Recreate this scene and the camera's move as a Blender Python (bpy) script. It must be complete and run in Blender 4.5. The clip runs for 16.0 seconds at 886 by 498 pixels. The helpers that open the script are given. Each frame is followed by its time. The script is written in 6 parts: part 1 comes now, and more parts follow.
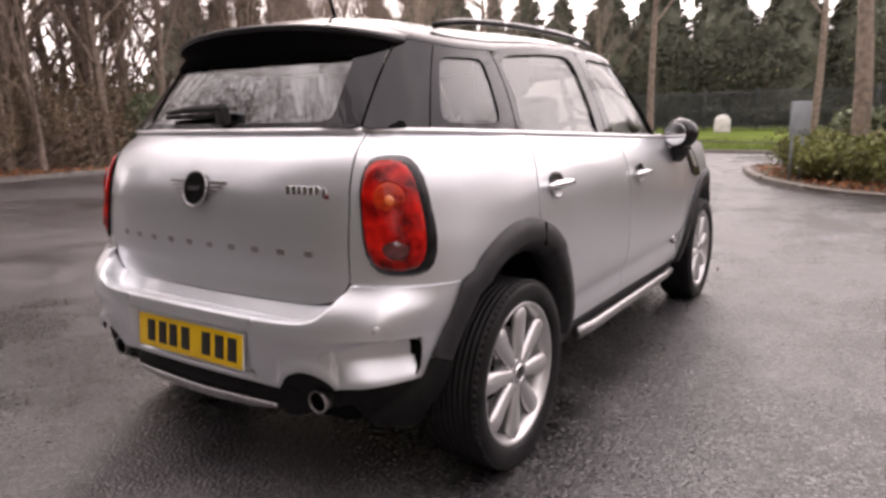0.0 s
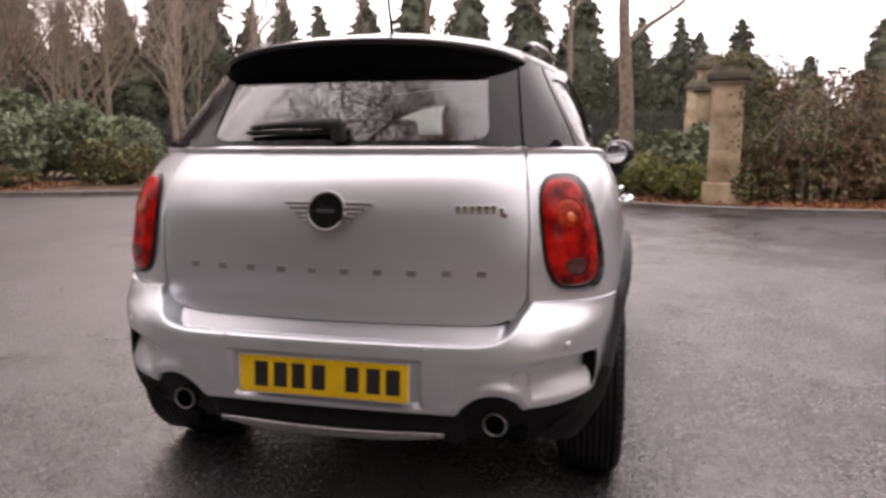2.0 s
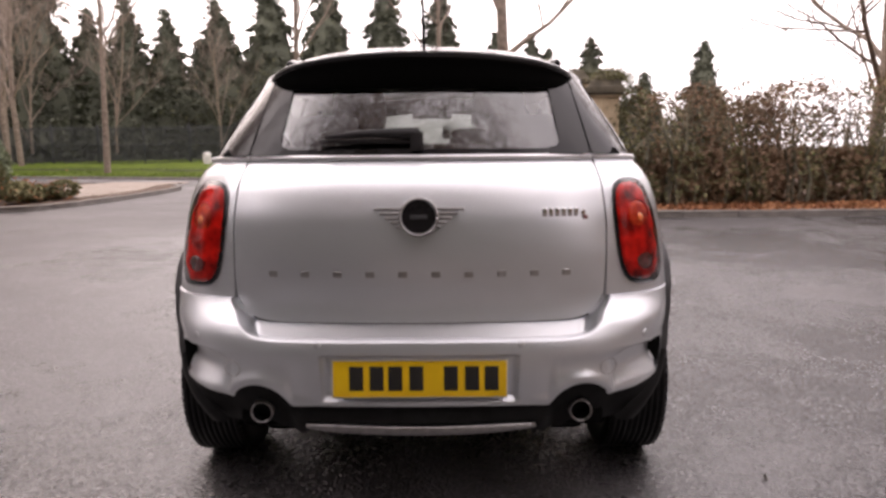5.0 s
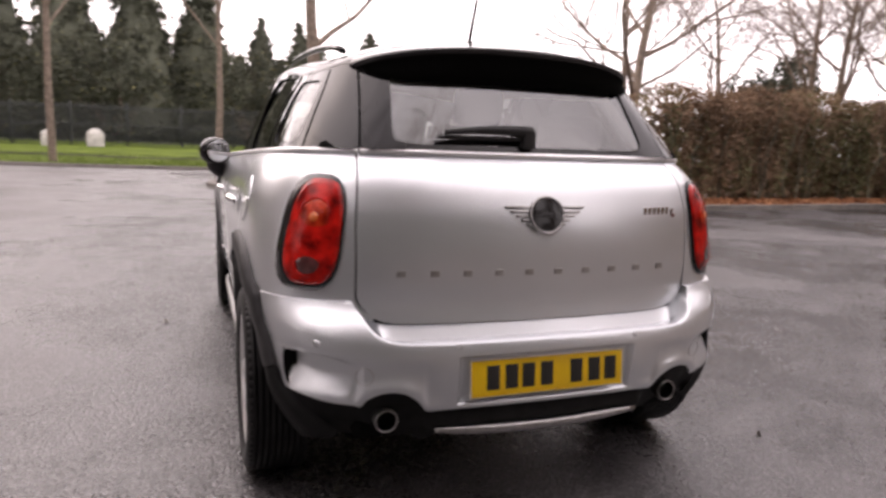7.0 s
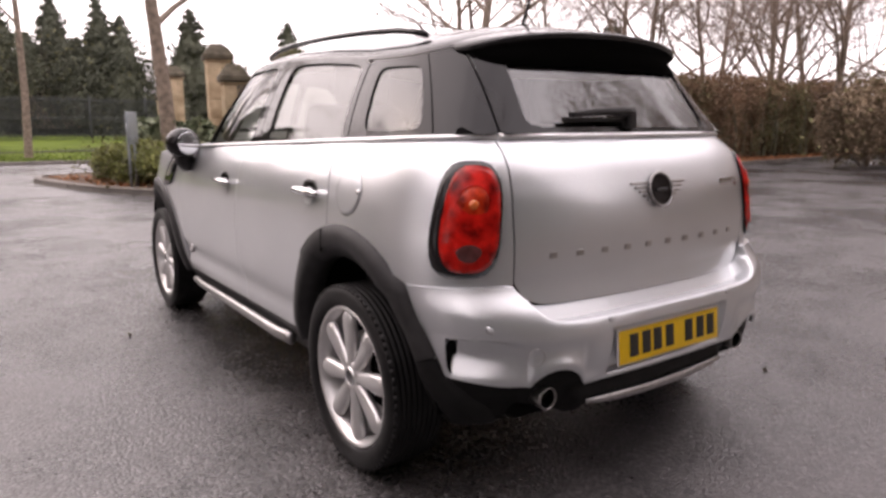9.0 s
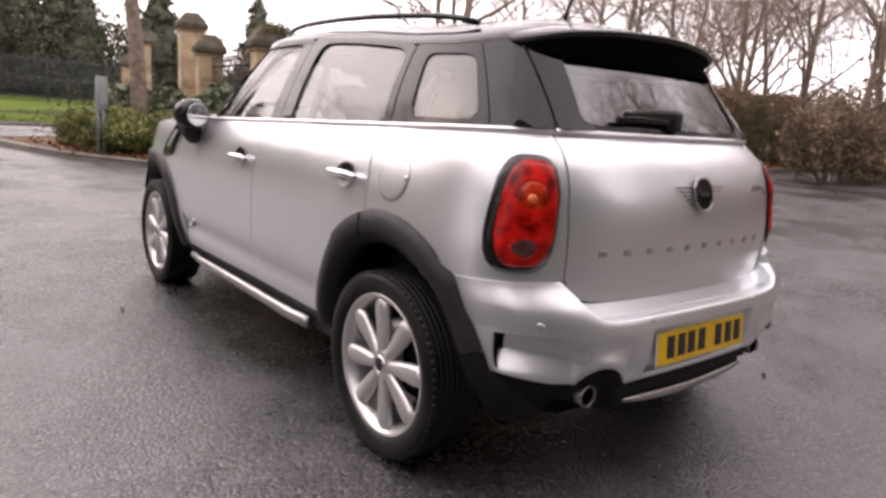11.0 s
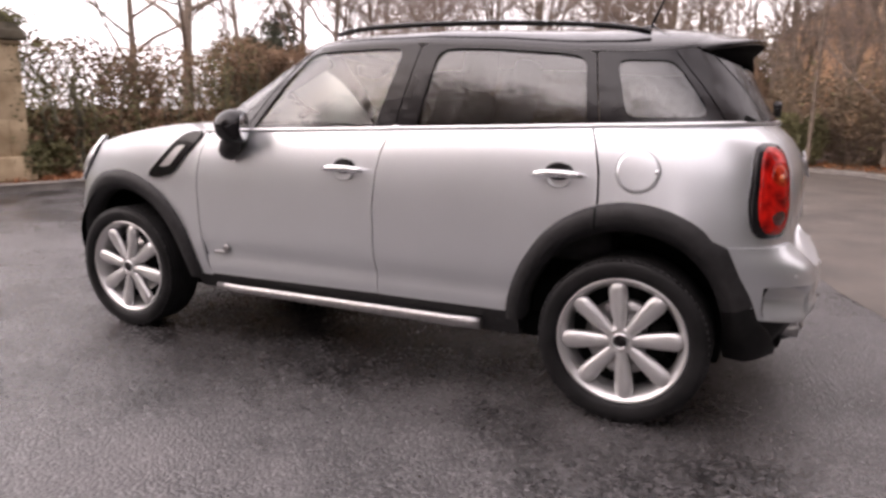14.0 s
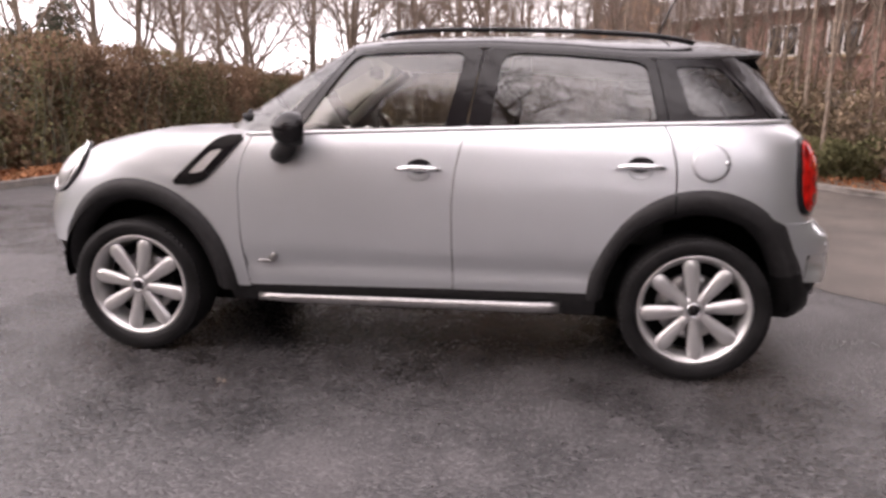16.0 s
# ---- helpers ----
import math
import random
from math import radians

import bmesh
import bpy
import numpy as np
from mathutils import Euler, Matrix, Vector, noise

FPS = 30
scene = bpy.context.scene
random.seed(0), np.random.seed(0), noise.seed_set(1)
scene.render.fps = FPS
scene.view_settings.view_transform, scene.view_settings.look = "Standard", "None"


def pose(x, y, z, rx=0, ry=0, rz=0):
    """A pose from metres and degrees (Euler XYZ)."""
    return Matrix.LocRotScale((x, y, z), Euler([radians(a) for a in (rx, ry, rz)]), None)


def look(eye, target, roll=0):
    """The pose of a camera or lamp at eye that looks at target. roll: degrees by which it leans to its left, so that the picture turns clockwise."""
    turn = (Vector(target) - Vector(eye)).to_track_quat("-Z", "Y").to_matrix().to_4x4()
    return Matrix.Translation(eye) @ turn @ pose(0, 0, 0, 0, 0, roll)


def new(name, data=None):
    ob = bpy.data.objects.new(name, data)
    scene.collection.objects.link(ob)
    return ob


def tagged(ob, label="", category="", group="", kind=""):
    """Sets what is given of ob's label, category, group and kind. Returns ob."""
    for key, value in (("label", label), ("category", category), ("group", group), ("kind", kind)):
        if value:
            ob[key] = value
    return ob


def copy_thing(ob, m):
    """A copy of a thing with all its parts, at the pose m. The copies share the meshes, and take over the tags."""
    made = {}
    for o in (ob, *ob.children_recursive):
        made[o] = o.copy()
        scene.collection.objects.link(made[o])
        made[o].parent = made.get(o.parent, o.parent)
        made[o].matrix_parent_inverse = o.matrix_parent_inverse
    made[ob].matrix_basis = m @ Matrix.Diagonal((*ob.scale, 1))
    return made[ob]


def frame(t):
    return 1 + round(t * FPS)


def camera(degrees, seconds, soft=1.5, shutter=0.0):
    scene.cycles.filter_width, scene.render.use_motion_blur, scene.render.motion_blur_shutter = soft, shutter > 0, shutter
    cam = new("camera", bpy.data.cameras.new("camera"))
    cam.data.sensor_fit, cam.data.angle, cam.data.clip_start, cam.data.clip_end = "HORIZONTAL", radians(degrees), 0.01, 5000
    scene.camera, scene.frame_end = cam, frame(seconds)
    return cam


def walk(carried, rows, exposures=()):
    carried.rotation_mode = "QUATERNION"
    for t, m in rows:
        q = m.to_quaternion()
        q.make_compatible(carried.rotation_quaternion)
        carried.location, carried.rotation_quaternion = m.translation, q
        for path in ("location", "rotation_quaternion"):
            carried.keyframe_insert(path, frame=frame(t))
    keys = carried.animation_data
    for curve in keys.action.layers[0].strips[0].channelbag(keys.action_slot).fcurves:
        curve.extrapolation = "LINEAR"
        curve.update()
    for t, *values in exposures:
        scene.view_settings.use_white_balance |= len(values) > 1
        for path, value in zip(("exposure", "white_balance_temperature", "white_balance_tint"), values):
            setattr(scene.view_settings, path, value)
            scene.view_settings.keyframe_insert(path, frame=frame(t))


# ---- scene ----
SOFT, SHUTTER = 3.0, 0.5
EXPOSURES = [(0.0, 0.28, 6950, 24), (2.0, 0.20, 6950, 24), (8.0, 0.18, 6920, 24), (12.0, 0.26, 6860, 24), (16.0, 0.38, 6800, 24)]
cam = camera(66.70, 16.0, soft=SOFT, shutter=SHUTTER)
ROWS = [
    (0.0, 1.807, -1.938, 1.161, 79.24, 0.89, 33.12),
    (0.5, 1.650, -2.034, 1.182, 79.90, 1.04, 28.73),
    (1.0, 1.357, -2.134, 1.165, 78.57, 0.06, 22.63),
    (1.5, 1.076, -2.249, 1.175, 80.16, -0.55, 17.16),
    (2.0, 0.734, -2.398, 1.172, 80.59, 0.24, 12.40),
    (2.5, 0.448, -2.461, 1.165, 81.51, 2.58, 9.08),
    (2.8, 0.316, -2.524, 1.166, 81.80, 1.58, 6.66),
    (3.0, 0.247, -2.557, 1.168, 81.95, 1.14, 4.87),
    (5.5, -0.038, -2.583, 1.171, 81.26, -0.02, -2.87),
    (6.0, -0.319, -2.585, 1.173, 81.36, -0.29, -9.49),
    (6.5, -0.613, -2.485, 1.168, 81.04, -1.09, -13.14),
    (7.0, -1.004, -2.393, 1.17, 81.03, -2.02, -19.97),
    (7.5, -1.330, -2.289, 1.162, 80.97, -1.02, -25.12),
    (8.0, -1.595, -2.109, 1.166, 80.34, -0.43, -30.13),
    (10.5, -1.957, -1.897, 1.175, 78.93, -1.16, -37.51),
    (11.0, -2.053, -1.796, 1.166, 78.64, -3.94, -37.99),
    (11.5, -2.227, -1.642, 1.161, 78.77, -3.34, -42.66),
    (12.0, -2.435, -1.392, 1.163, 78.38, -2.04, -45.65),
    (12.5, -2.680, -1.175, 1.173, 78.30, -2.42, -50.18),
    (13.0, -2.939, -0.933, 1.177, 77.95, -0.94, -54.25),
    (13.5, -3.102, -0.678, 1.163, 78.00, -0.56, -58.89),
    (14.0, -3.330, -0.397, 1.158, 78.50, -0.98, -65.14),
    (14.5, -3.469, -0.128, 1.147, 78.44, -0.39, -70.85),
    (15.0, -3.565, 0.184, 1.144, 78.84, -2.37, -74.54),
    (15.5, -3.726, 0.426, 1.145, 78.93, -1.59, -80.03),
    (16.0, -3.794, 0.727, 1.144, 78.76, -0.69, -82.52),
]
walk(cam, [(t, pose(*row)) for t, *row in ROWS], EXPOSURES)

# ---- world and light: an overcast winter day ----
world = bpy.data.worlds.new("overcast_sky")
scene.world = world
world.use_nodes = True
wn, wl = world.node_tree.nodes, world.node_tree.links
wn.clear()
sky = wn.new("ShaderNodeTexSky")
sky.sky_type, sky.sun_disc = "NISHITA", False
sky.sun_elevation, sky.sun_rotation = radians(34.4), radians(-46.7)
sky.air_density, sky.dust_density, sky.ozone_density = 1.5, 6.0, 1.0
cloud = wn.new("ShaderNodeTexNoise")
cloud.inputs["Scale"].default_value, cloud.inputs["Detail"].default_value = 1.6, 5
ramp = wn.new("ShaderNodeValToRGB")
ramp.color_ramp.elements[0].position, ramp.color_ramp.elements[0].color = 0.3, (12.0, 11.9, 12.3, 1)
ramp.color_ramp.elements[1].position, ramp.color_ramp.elements[1].color = 0.7, (21.5, 21.2, 21.2, 1)
veil = wn.new("ShaderNodeMix")
veil.data_type = "RGBA"
veil.inputs[0].default_value = 0.9
back = wn.new("ShaderNodeBackground")
back.inputs["Strength"].default_value = 0.140
wout = wn.new("ShaderNodeOutputWorld")
wl.new(cloud.outputs["Fac"], ramp.inputs["Fac"])
wl.new(sky.outputs["Color"], veil.inputs["A"])
wl.new(ramp.outputs["Color"], veil.inputs["B"])
# brighter, warmer cloud round the hidden sun
where = wn.new("ShaderNodeTexCoord")
facing = wn.new("ShaderNodeVectorMath")
facing.operation = "DOT_PRODUCT"
facing.inputs[1].default_value = Vector((-8.5, 8.0, 8.0)).normalized()
above = wn.new("ShaderNodeMath")
above.operation = "MAXIMUM"
above.inputs[1].default_value = 0.0
glow = wn.new("ShaderNodeMath")
glow.operation = "POWER"
glow.inputs[1].default_value = 3.0
tint = wn.new("ShaderNodeVectorMath")
tint.operation = "SCALE"
tint.inputs[0].default_value = (7.0, 6.6, 6.2)
total_sky = wn.new("ShaderNodeVectorMath")
total_sky.operation = "ADD"
wl.new(where.outputs["Generated"], facing.inputs[0])
wl.new(facing.outputs["Value"], above.inputs[0])
wl.new(above.outputs[0], glow.inputs[0])
wl.new(glow.outputs[0], tint.inputs["Scale"])
wl.new(veil.outputs["Result"], total_sky.inputs[0])
wl.new(tint.outputs["Vector"], total_sky.inputs[1])
wl.new(total_sky.outputs["Vector"], back.inputs["Color"])
wl.new(back.outputs["Background"], wout.inputs["Surface"])

sun_data = bpy.data.lights.new("sun", "SUN")
sun_data.energy, sun_data.angle, sun_data.color = 0.6, radians(90), (1.0, 0.97, 0.93)
sun = new("sun", sun_data)
sun.matrix_world = look((-8.5, 8.0, 8.0), (0, 0, 0))


# ---- materials ----
def material(name, color, rough=0.5, metal=0.0, spread=0.0, scale=8.0, bump=0.0, bump_scale=60.0, coat=0.0, spec=0.5, island=0.0, second=None, coords="Object"):
    m = bpy.data.materials.new(name)
    m.use_nodes = True
    nt = m.node_tree
    b = nt.nodes["Principled BSDF"]
    b.inputs["Base Color"].default_value = (*color, 1)
    b.inputs["Roughness"].default_value, b.inputs["Metallic"].default_value = rough, metal
    b.inputs["Coat Weight"].default_value, b.inputs["Coat Roughness"].default_value = coat, 0.04
    b.inputs["Specular IOR Level"].default_value = spec
    tc = nt.nodes.new("ShaderNodeTexCoord")
    source = None
    if spread or second:
        n1 = nt.nodes.new("ShaderNodeTexNoise")
        n1.inputs["Scale"].default_value, n1.inputs["Detail"].default_value = scale, 6
        nt.links.new(tc.outputs[coords], n1.inputs["Vector"])
        r = nt.nodes.new("ShaderNodeValToRGB")
        lo = tuple(c * (1 - spread) for c in color)
        hi = second or tuple(min(1, c * (1 + spread)) for c in color)
        r.color_ramp.elements[0].position, r.color_ramp.elements[0].color = 0.32, (*lo, 1)
        r.color_ramp.elements[1].position, r.color_ramp.elements[1].color = 0.68, (*hi, 1)
        nt.links.new(n1.outputs["Fac"], r.inputs["Fac"])
        source = r.outputs["Color"]
        nt.links.new(source, b.inputs["Base Color"])
    if island:
        g = nt.nodes.new("ShaderNodeNewGeometry")
        hs = nt.nodes.new("ShaderNodeHueSaturation")
        mr = nt.nodes.new("ShaderNodeMapRange")
        mr.inputs["To Min"].default_value, mr.inputs["To Max"].default_value = 1 - island, 1 + island
        nt.links.new(g.outputs["Random Per Island"], mr.inputs["Value"])
        nt.links.new(mr.outputs["Result"], hs.inputs["Value"])
        if source:
            nt.links.new(source, hs.inputs["Color"])
        else:
            hs.inputs["Color"].default_value = (*color, 1)
        nt.links.new(hs.outputs["Color"], b.inputs["Base Color"])
    if bump:
        n2 = nt.nodes.new("ShaderNodeTexNoise")
        n2.inputs["Scale"].default_value, n2.inputs["Detail"].default_value = bump_scale, 4
        nt.links.new(tc.outputs[coords], n2.inputs["Vector"])
        bp = nt.nodes.new("ShaderNodeBump")
        bp.inputs["Strength"].default_value, bp.inputs["Distance"].default_value = bump, 0.01
        nt.links.new(n2.outputs["Fac"], bp.inputs["Height"])
        nt.links.new(bp.outputs["Normal"], b.inputs["Normal"])
    return m


def glass_material(name, tint, ior, gloss_rough=0.0):
    m = bpy.data.materials.new(name)
    m.use_nodes = True
    nt = m.node_tree
    nt.nodes.clear()
    out = nt.nodes.new("ShaderNodeOutputMaterial")
    mix = nt.nodes.new("ShaderNodeMixShader")
    fr = nt.nodes.new("ShaderNodeFresnel")
    fr.inputs["IOR"].default_value = ior
    tr = nt.nodes.new("ShaderNodeBsdfTransparent")
    tr.inputs["Color"].default_value = (*tint, 1)
    gl = nt.nodes.new("ShaderNodeBsdfGlossy")
    gl.inputs["Roughness"].default_value = gloss_rough
    nt.links.new(fr.outputs["Fac"], mix.inputs["Fac"])
    nt.links.new(tr.outputs["BSDF"], mix.inputs[1])
    nt.links.new(gl.outputs["BSDF"], mix.inputs[2])
    nt.links.new(mix.outputs["Shader"], out.inputs["Surface"])
    return m


def asphalt_material():
    m = bpy.data.materials.new("wet_asphalt")
    m.use_nodes = True
    nt = m.node_tree
    L = nt.links
    b = nt.nodes["Principled BSDF"]
    tc = nt.nodes.new("ShaderNodeTexCoord")

    def noise_node(scale, detail=5, rough=0.6):
        n = nt.nodes.new("ShaderNodeTexNoise")
        n.inputs["Scale"].default_value, n.inputs["Detail"].default_value, n.inputs["Roughness"].default_value = scale, detail, rough
        L.new(tc.outputs["Object"], n.inputs["Vector"])
        return n

    def map_node(src, a, b_, c, d):
        n = nt.nodes.new("ShaderNodeMapRange")
        for k, v in zip(("From Min", "From Max", "To Min", "To Max"), (a, b_, c, d)):
            n.inputs[k].default_value = v
        L.new(src, n.inputs["Value"])
        return n.outputs["Result"]

    damp = noise_node(0.30, 6)
    blot = noise_node(2.4, 5)
    fine = noise_node(260, 2)
    stones = nt.nodes.new("ShaderNodeTexVoronoi")
    stones.inputs["Scale"].default_value = 82
    L.new(tc.outputs["Object"], stones.inputs["Vector"])
    sep = nt.nodes.new("ShaderNodeSeparateColor")
    L.new(stones.outputs["Color"], sep.inputs["Color"])

    def add(a, b_):
        n = nt.nodes.new("ShaderNodeMath")
        n.operation = "ADD"
        L.new(a, n.inputs[0])
        L.new(b_, n.inputs[1])
        return n.outputs[0]

    place = nt.nodes.new("ShaderNodeSeparateXYZ")
    L.new(tc.outputs["Object"], place.inputs["Vector"])
    dry = add(map_node(place.outputs["X"], -6.0, -1.5, 1.0, -0.1), map_node(place.outputs["Y"], -4.0, 8.0, -0.15, 0.25))
    dry = add(dry, map_node(damp.outputs["Fac"], 0.3, 0.7, -0.35, 0.35))
    dry = map_node(add(dry, map_node(blot.outputs["Fac"], 0.3, 0.7, -0.15, 0.15)), 0.0, 1.0, 0.0, 1.0)
    tone = add(map_node(damp.outputs["Fac"], 0.3, 0.7, -0.16, 0.50), map_node(blot.outputs["Fac"], 0.3, 0.7, -0.10, 0.30))
    tone = add(tone, map_node(sep.outputs["Red"], 0.62, 1.0, 0.0, 0.75))
    tone = add(tone, map_node(fine.outputs["Fac"], 0.3, 0.7, -0.12, 0.12))
    col = nt.nodes.new("ShaderNodeValToRGB")
    e = col.color_ramp.elements
    e[0].position, e[0].color = 0.05, (0.007, 0.0067, 0.007, 1)
    e[1].position, e[1].color = 1.0, (0.122, 0.115, 0.117, 1)
    L.new(tone, col.inputs["Fac"])
    pale = nt.nodes.new("ShaderNodeMix")
    pale.data_type = "RGBA"
    pale.blend_type = "ADD"
    pale.inputs["B"].default_value = (0.017, 0.0125, 0.0115, 1)
    L.new(dry, pale.inputs[0])
    L.new(col.outputs["Color"], pale.inputs["A"])
    L.new(pale.outputs["Result"], b.inputs["Base Color"])
    wet = add(map_node(damp.outputs["Fac"], 0.35, 0.65, 0.05, 0.34), map_node(sep.outputs["Green"], 0.0, 1.0, 0.0, 0.16))
    wet = add(wet, map_node(dry, 0.0, 1.0, 0.0, 0.22))
    L.new(wet, b.inputs["Roughness"])
    L.new(map_node(dry, 0.0, 1.0, 0.75, 0.34), b.inputs["Specular IOR Level"])
    bump = nt.nodes.new("ShaderNodeBump")
    bump.inputs["Strength"].default_value, bump.inputs["Distance"].default_value = 0.70, 0.006
    L.new(stones.outputs["Distance"], bump.inputs["Height"])
    bump.invert = True
    L.new(bump.outputs["Normal"], b.inputs["Normal"])
    return m


ASPHALT = asphalt_material()
PAINT = material("silver_metallic_paint", (0.705, 0.727, 0.752), 0.36, 0.79, 0.03, 2.0, coat=0.9)
BLACK_GLOSS = material("gloss_black_paint", (0.010, 0.009, 0.010), 0.04, 0.0, 0.2, 3.0, spec=0.34)
ROOF_BLACK = material("black_metallic_roof_paint", (0.018, 0.017, 0.018), 0.10, 0.0, 0.2, 3.0)
PLASTIC = material("textured_black_plastic", (0.024, 0.023, 0.024), 0.5, 0.0, 0.25, 30.0, bump=0.15, bump_scale=400, spec=0.30)
# darker copy of the trim plastic, with low-down shade put into its colour
SHADED_PLASTIC = material("shaded_black_plastic", (0.010, 0.0098, 0.010), 0.55, 0.0, 0.25, 30.0, bump=0.1, bump_scale=300, spec=0.16)
DARK = material("dark_underside", (0.006, 0.006, 0.006), 0.9, spec=0.04)
RUBBER = material("tyre_rubber", (0.013, 0.0125, 0.013), 0.45, 0.0, 0.4, 12.0, bump=0.12, bump_scale=120, spec=0.16)
ALLOY = material("silver_alloy", (0.62, 0.61, 0.61), 0.34, 0.75, 0.06, 9.0, coat=0.4)
CHROME = material("chrome", (0.82, 0.82, 0.83), 0.08, 1.0, 0.03, 20.0)
SATIN = material("satin_chrome", (0.86, 0.86, 0.87), 0.32, 0.8, 0.03, 20.0)
STEEL = material("brushed_steel", (0.42, 0.41, 0.41), 0.35, 1.0, 0.15, 40.0)
RED_LENS = material("red_lamp_lens", (0.22, 0.004, 0.004), 0.15, 0.0, 0.6, 20.0, coat=0.12, bump=0.3, bump_scale=40, second=(0.66, 0.014, 0.008), spec=0.2)
AMBER_LENS = material("orange_lamp_lens", (0.42, 0.014, 0.007), 0.15, 0.0, 0.6, 30.0, coat=0.2, bump=0.3, bump_scale=60, second=(0.66, 0.048, 0.010), spec=0.25)
BULB_LENS = material("pale_orange_bulb", (0.75, 0.16, 0.03), 0.2, 0.0, 0.2, 40.0, coat=1.0)
SMOKE_LENS = material("smoked_lamp_lens", (0.10, 0.03, 0.03), 0.1, 0.0, 0.3, 40.0, coat=1.0)
PLATE = material("yellow_plate", (0.80, 0.50, 0.008), 0.35, 0.0, 0.05, 12.0)
PLATE_RIM = material("white_plate_rim", (0.75, 0.73, 0.72), 0.35, 0.0, 0.04, 12.0)
BLACK_MARK = material("black_mark", (0.015, 0.014, 0.013), 0.5)
RED_MARK = material("red_mark", (0.16, 0.05, 0.05), 0.3)
GLASS = glass_material("car_glass", (0.76, 0.77, 0.71), 2.05)
SIDE_GLASS = glass_material("side_window_glass", (0.36, 0.36, 0.33), 2.05)
DARK_GLASS = glass_material("tinted_car_glass", (0.40, 0.43, 0.42), 2.5)
MIRROR = material("mirror_glass", (0.85, 0.86, 0.87), 0.02, 1.0)
SEAT = material("dark_seat_fabric", (0.035, 0.034, 0.036), 0.85, 0.0, 0.3, 20.0, bump=0.2, bump_scale=250)
CREAM = material("cream_headlining", (0.72, 0.69, 0.58), 0.8, 0.0, 0.06, 8.0)
STONE = material("buff_sandstone", (0.42, 0.30, 0.17), 0.85, 0.0, 0.42, 2.2, bump=0.5, bump_scale=14, second=(0.62, 0.49, 0.33))
CAPSTONE = material("weathered_capstone", (0.10, 0.085, 0.06), 0.9, 0.0, 0.4, 6.0, bump=0.6, bump_scale=20)
KERB = material("concrete_kerb", (0.17, 0.155, 0.14), 0.7, 0.0, 0.25, 5.0, bump=0.3, bump_scale=40)
GRASS = material("mown_grass", (0.070, 0.105, 0.012), 0.9, 0.0, 0.25, 0.6, bump=0.8, bump_scale=60, second=(0.105, 0.145, 0.02), spec=0.08)
DAMP_SOIL = material("dark_damp_tarmac", (0.030, 0.027, 0.022), 0.9, 0.0, 0.3, 2.0, bump=0.3, bump_scale=60, spec=0.1)
BLADE = material("grass_blades", (0.08, 0.12, 0.015), 0.8, 0.0, 0.2, 1.0, island=0.35, spec=0.1)
SOIL = material("leaf_covered_soil", (0.085, 0.045, 0.025), 0.9, 0.0, 0.5, 3.0, bump=0.8, bump_scale=25, second=(0.13, 0.075, 0.04))
LITTER = material("fallen_leaves", (0.30, 0.11, 0.05), 0.75, 0.0, 0.3, 2.0, island=0.4, second=(0.40, 0.20, 0.10), spec=0.2)
WORN_ASPHALT = material("worn_brown_asphalt", (0.085, 0.071, 0.061), 0.5, 0.0, 0.35, 1.3, bump=0.5, bump_scale=160, second=(0.13, 0.11, 0.094))
PAVING = material("stone_paving", (0.27, 0.22, 0.18), 0.75, 0.0, 0.25, 4.0, bump=0.3, bump_scale=30)
BARK = material("grey_brown_bark", (0.205, 0.16, 0.125), 0.85, 0.0, 0.4, 9.0, bump=0.6, bump_scale=30)
TWIG = material("winter_twigs", (0.23, 0.175, 0.145), 0.85, 0.0, 0.3, 3.0, island=0.3)
CONIFER = material("dark_conifer_needles", (0.088, 0.095, 0.072), 0.75, 0.0, 0.3, 0.5, island=0.25, second=(0.115, 0.122, 0.09), spec=0.12)
HEDGE_BROWN = material("russet_hedge_leaves", (0.21, 0.138, 0.088), 0.75, 0.0, 0.45, 0.9, island=0.35, second=(0.31, 0.205, 0.135), spec=0.15)
HEDGE_GREEN = material("olive_hedge_leaves", (0.125, 0.125, 0.058), 0.7, 0.0, 0.4, 0.9, island=0.35, second=(0.21, 0.195, 0.10), spec=0.15)
LICHEN = material("lichen_grey_stems", (0.15, 0.145, 0.105), 0.9, 0.0, 0.4, 3.0, bump=0.4, bump_scale=40, second=(0.24, 0.22, 0.165), island=0.3, spec=0.1)
PALE_STONE = material("pale_memorial_stone", (0.55, 0.53, 0.50), 0.8, 0.0, 0.2, 4.0, bump=0.3, bump_scale=30)
LAUREL = material("glossy_laurel_leaves", (0.15, 0.19, 0.10), 0.42, 0.0, 0.3, 1.2, island=0.38, second=(0.28, 0.32, 0.21), spec=0.4)
SHRUB = material("yellow_green_shrub_leaves", (0.17, 0.20, 0.05), 0.6, 0.0, 0.3, 1.5, island=0.45, second=(0.27, 0.28, 0.09))
WOODLAND = material("woodland_undergrowth", (0.22, 0.165, 0.11), 0.85, 0.0, 0.4, 0.5, island=0.35, second=(0.31, 0.235, 0.165), spec=0.15)
FENCE = material("dark_green_fence_paint", (0.032, 0.036, 0.038), 0.5, 0.0, 0.2, 5.0)
IRON = material("black_wrought_iron", (0.02, 0.02, 0.022), 0.5, 0.2, 0.2, 5.0)
SIGN_GREY = material("grey_sign_metal", (0.30, 0.33, 0.35), 0.5, 0.3, 0.1, 4.0)
BUFF_BRICK = material("buff_orange_brick", (0.50, 0.30, 0.17), 0.85, 0.0, 0.2, 5.0, bump=0.3, bump_scale=30, second=(0.58, 0.39, 0.25))
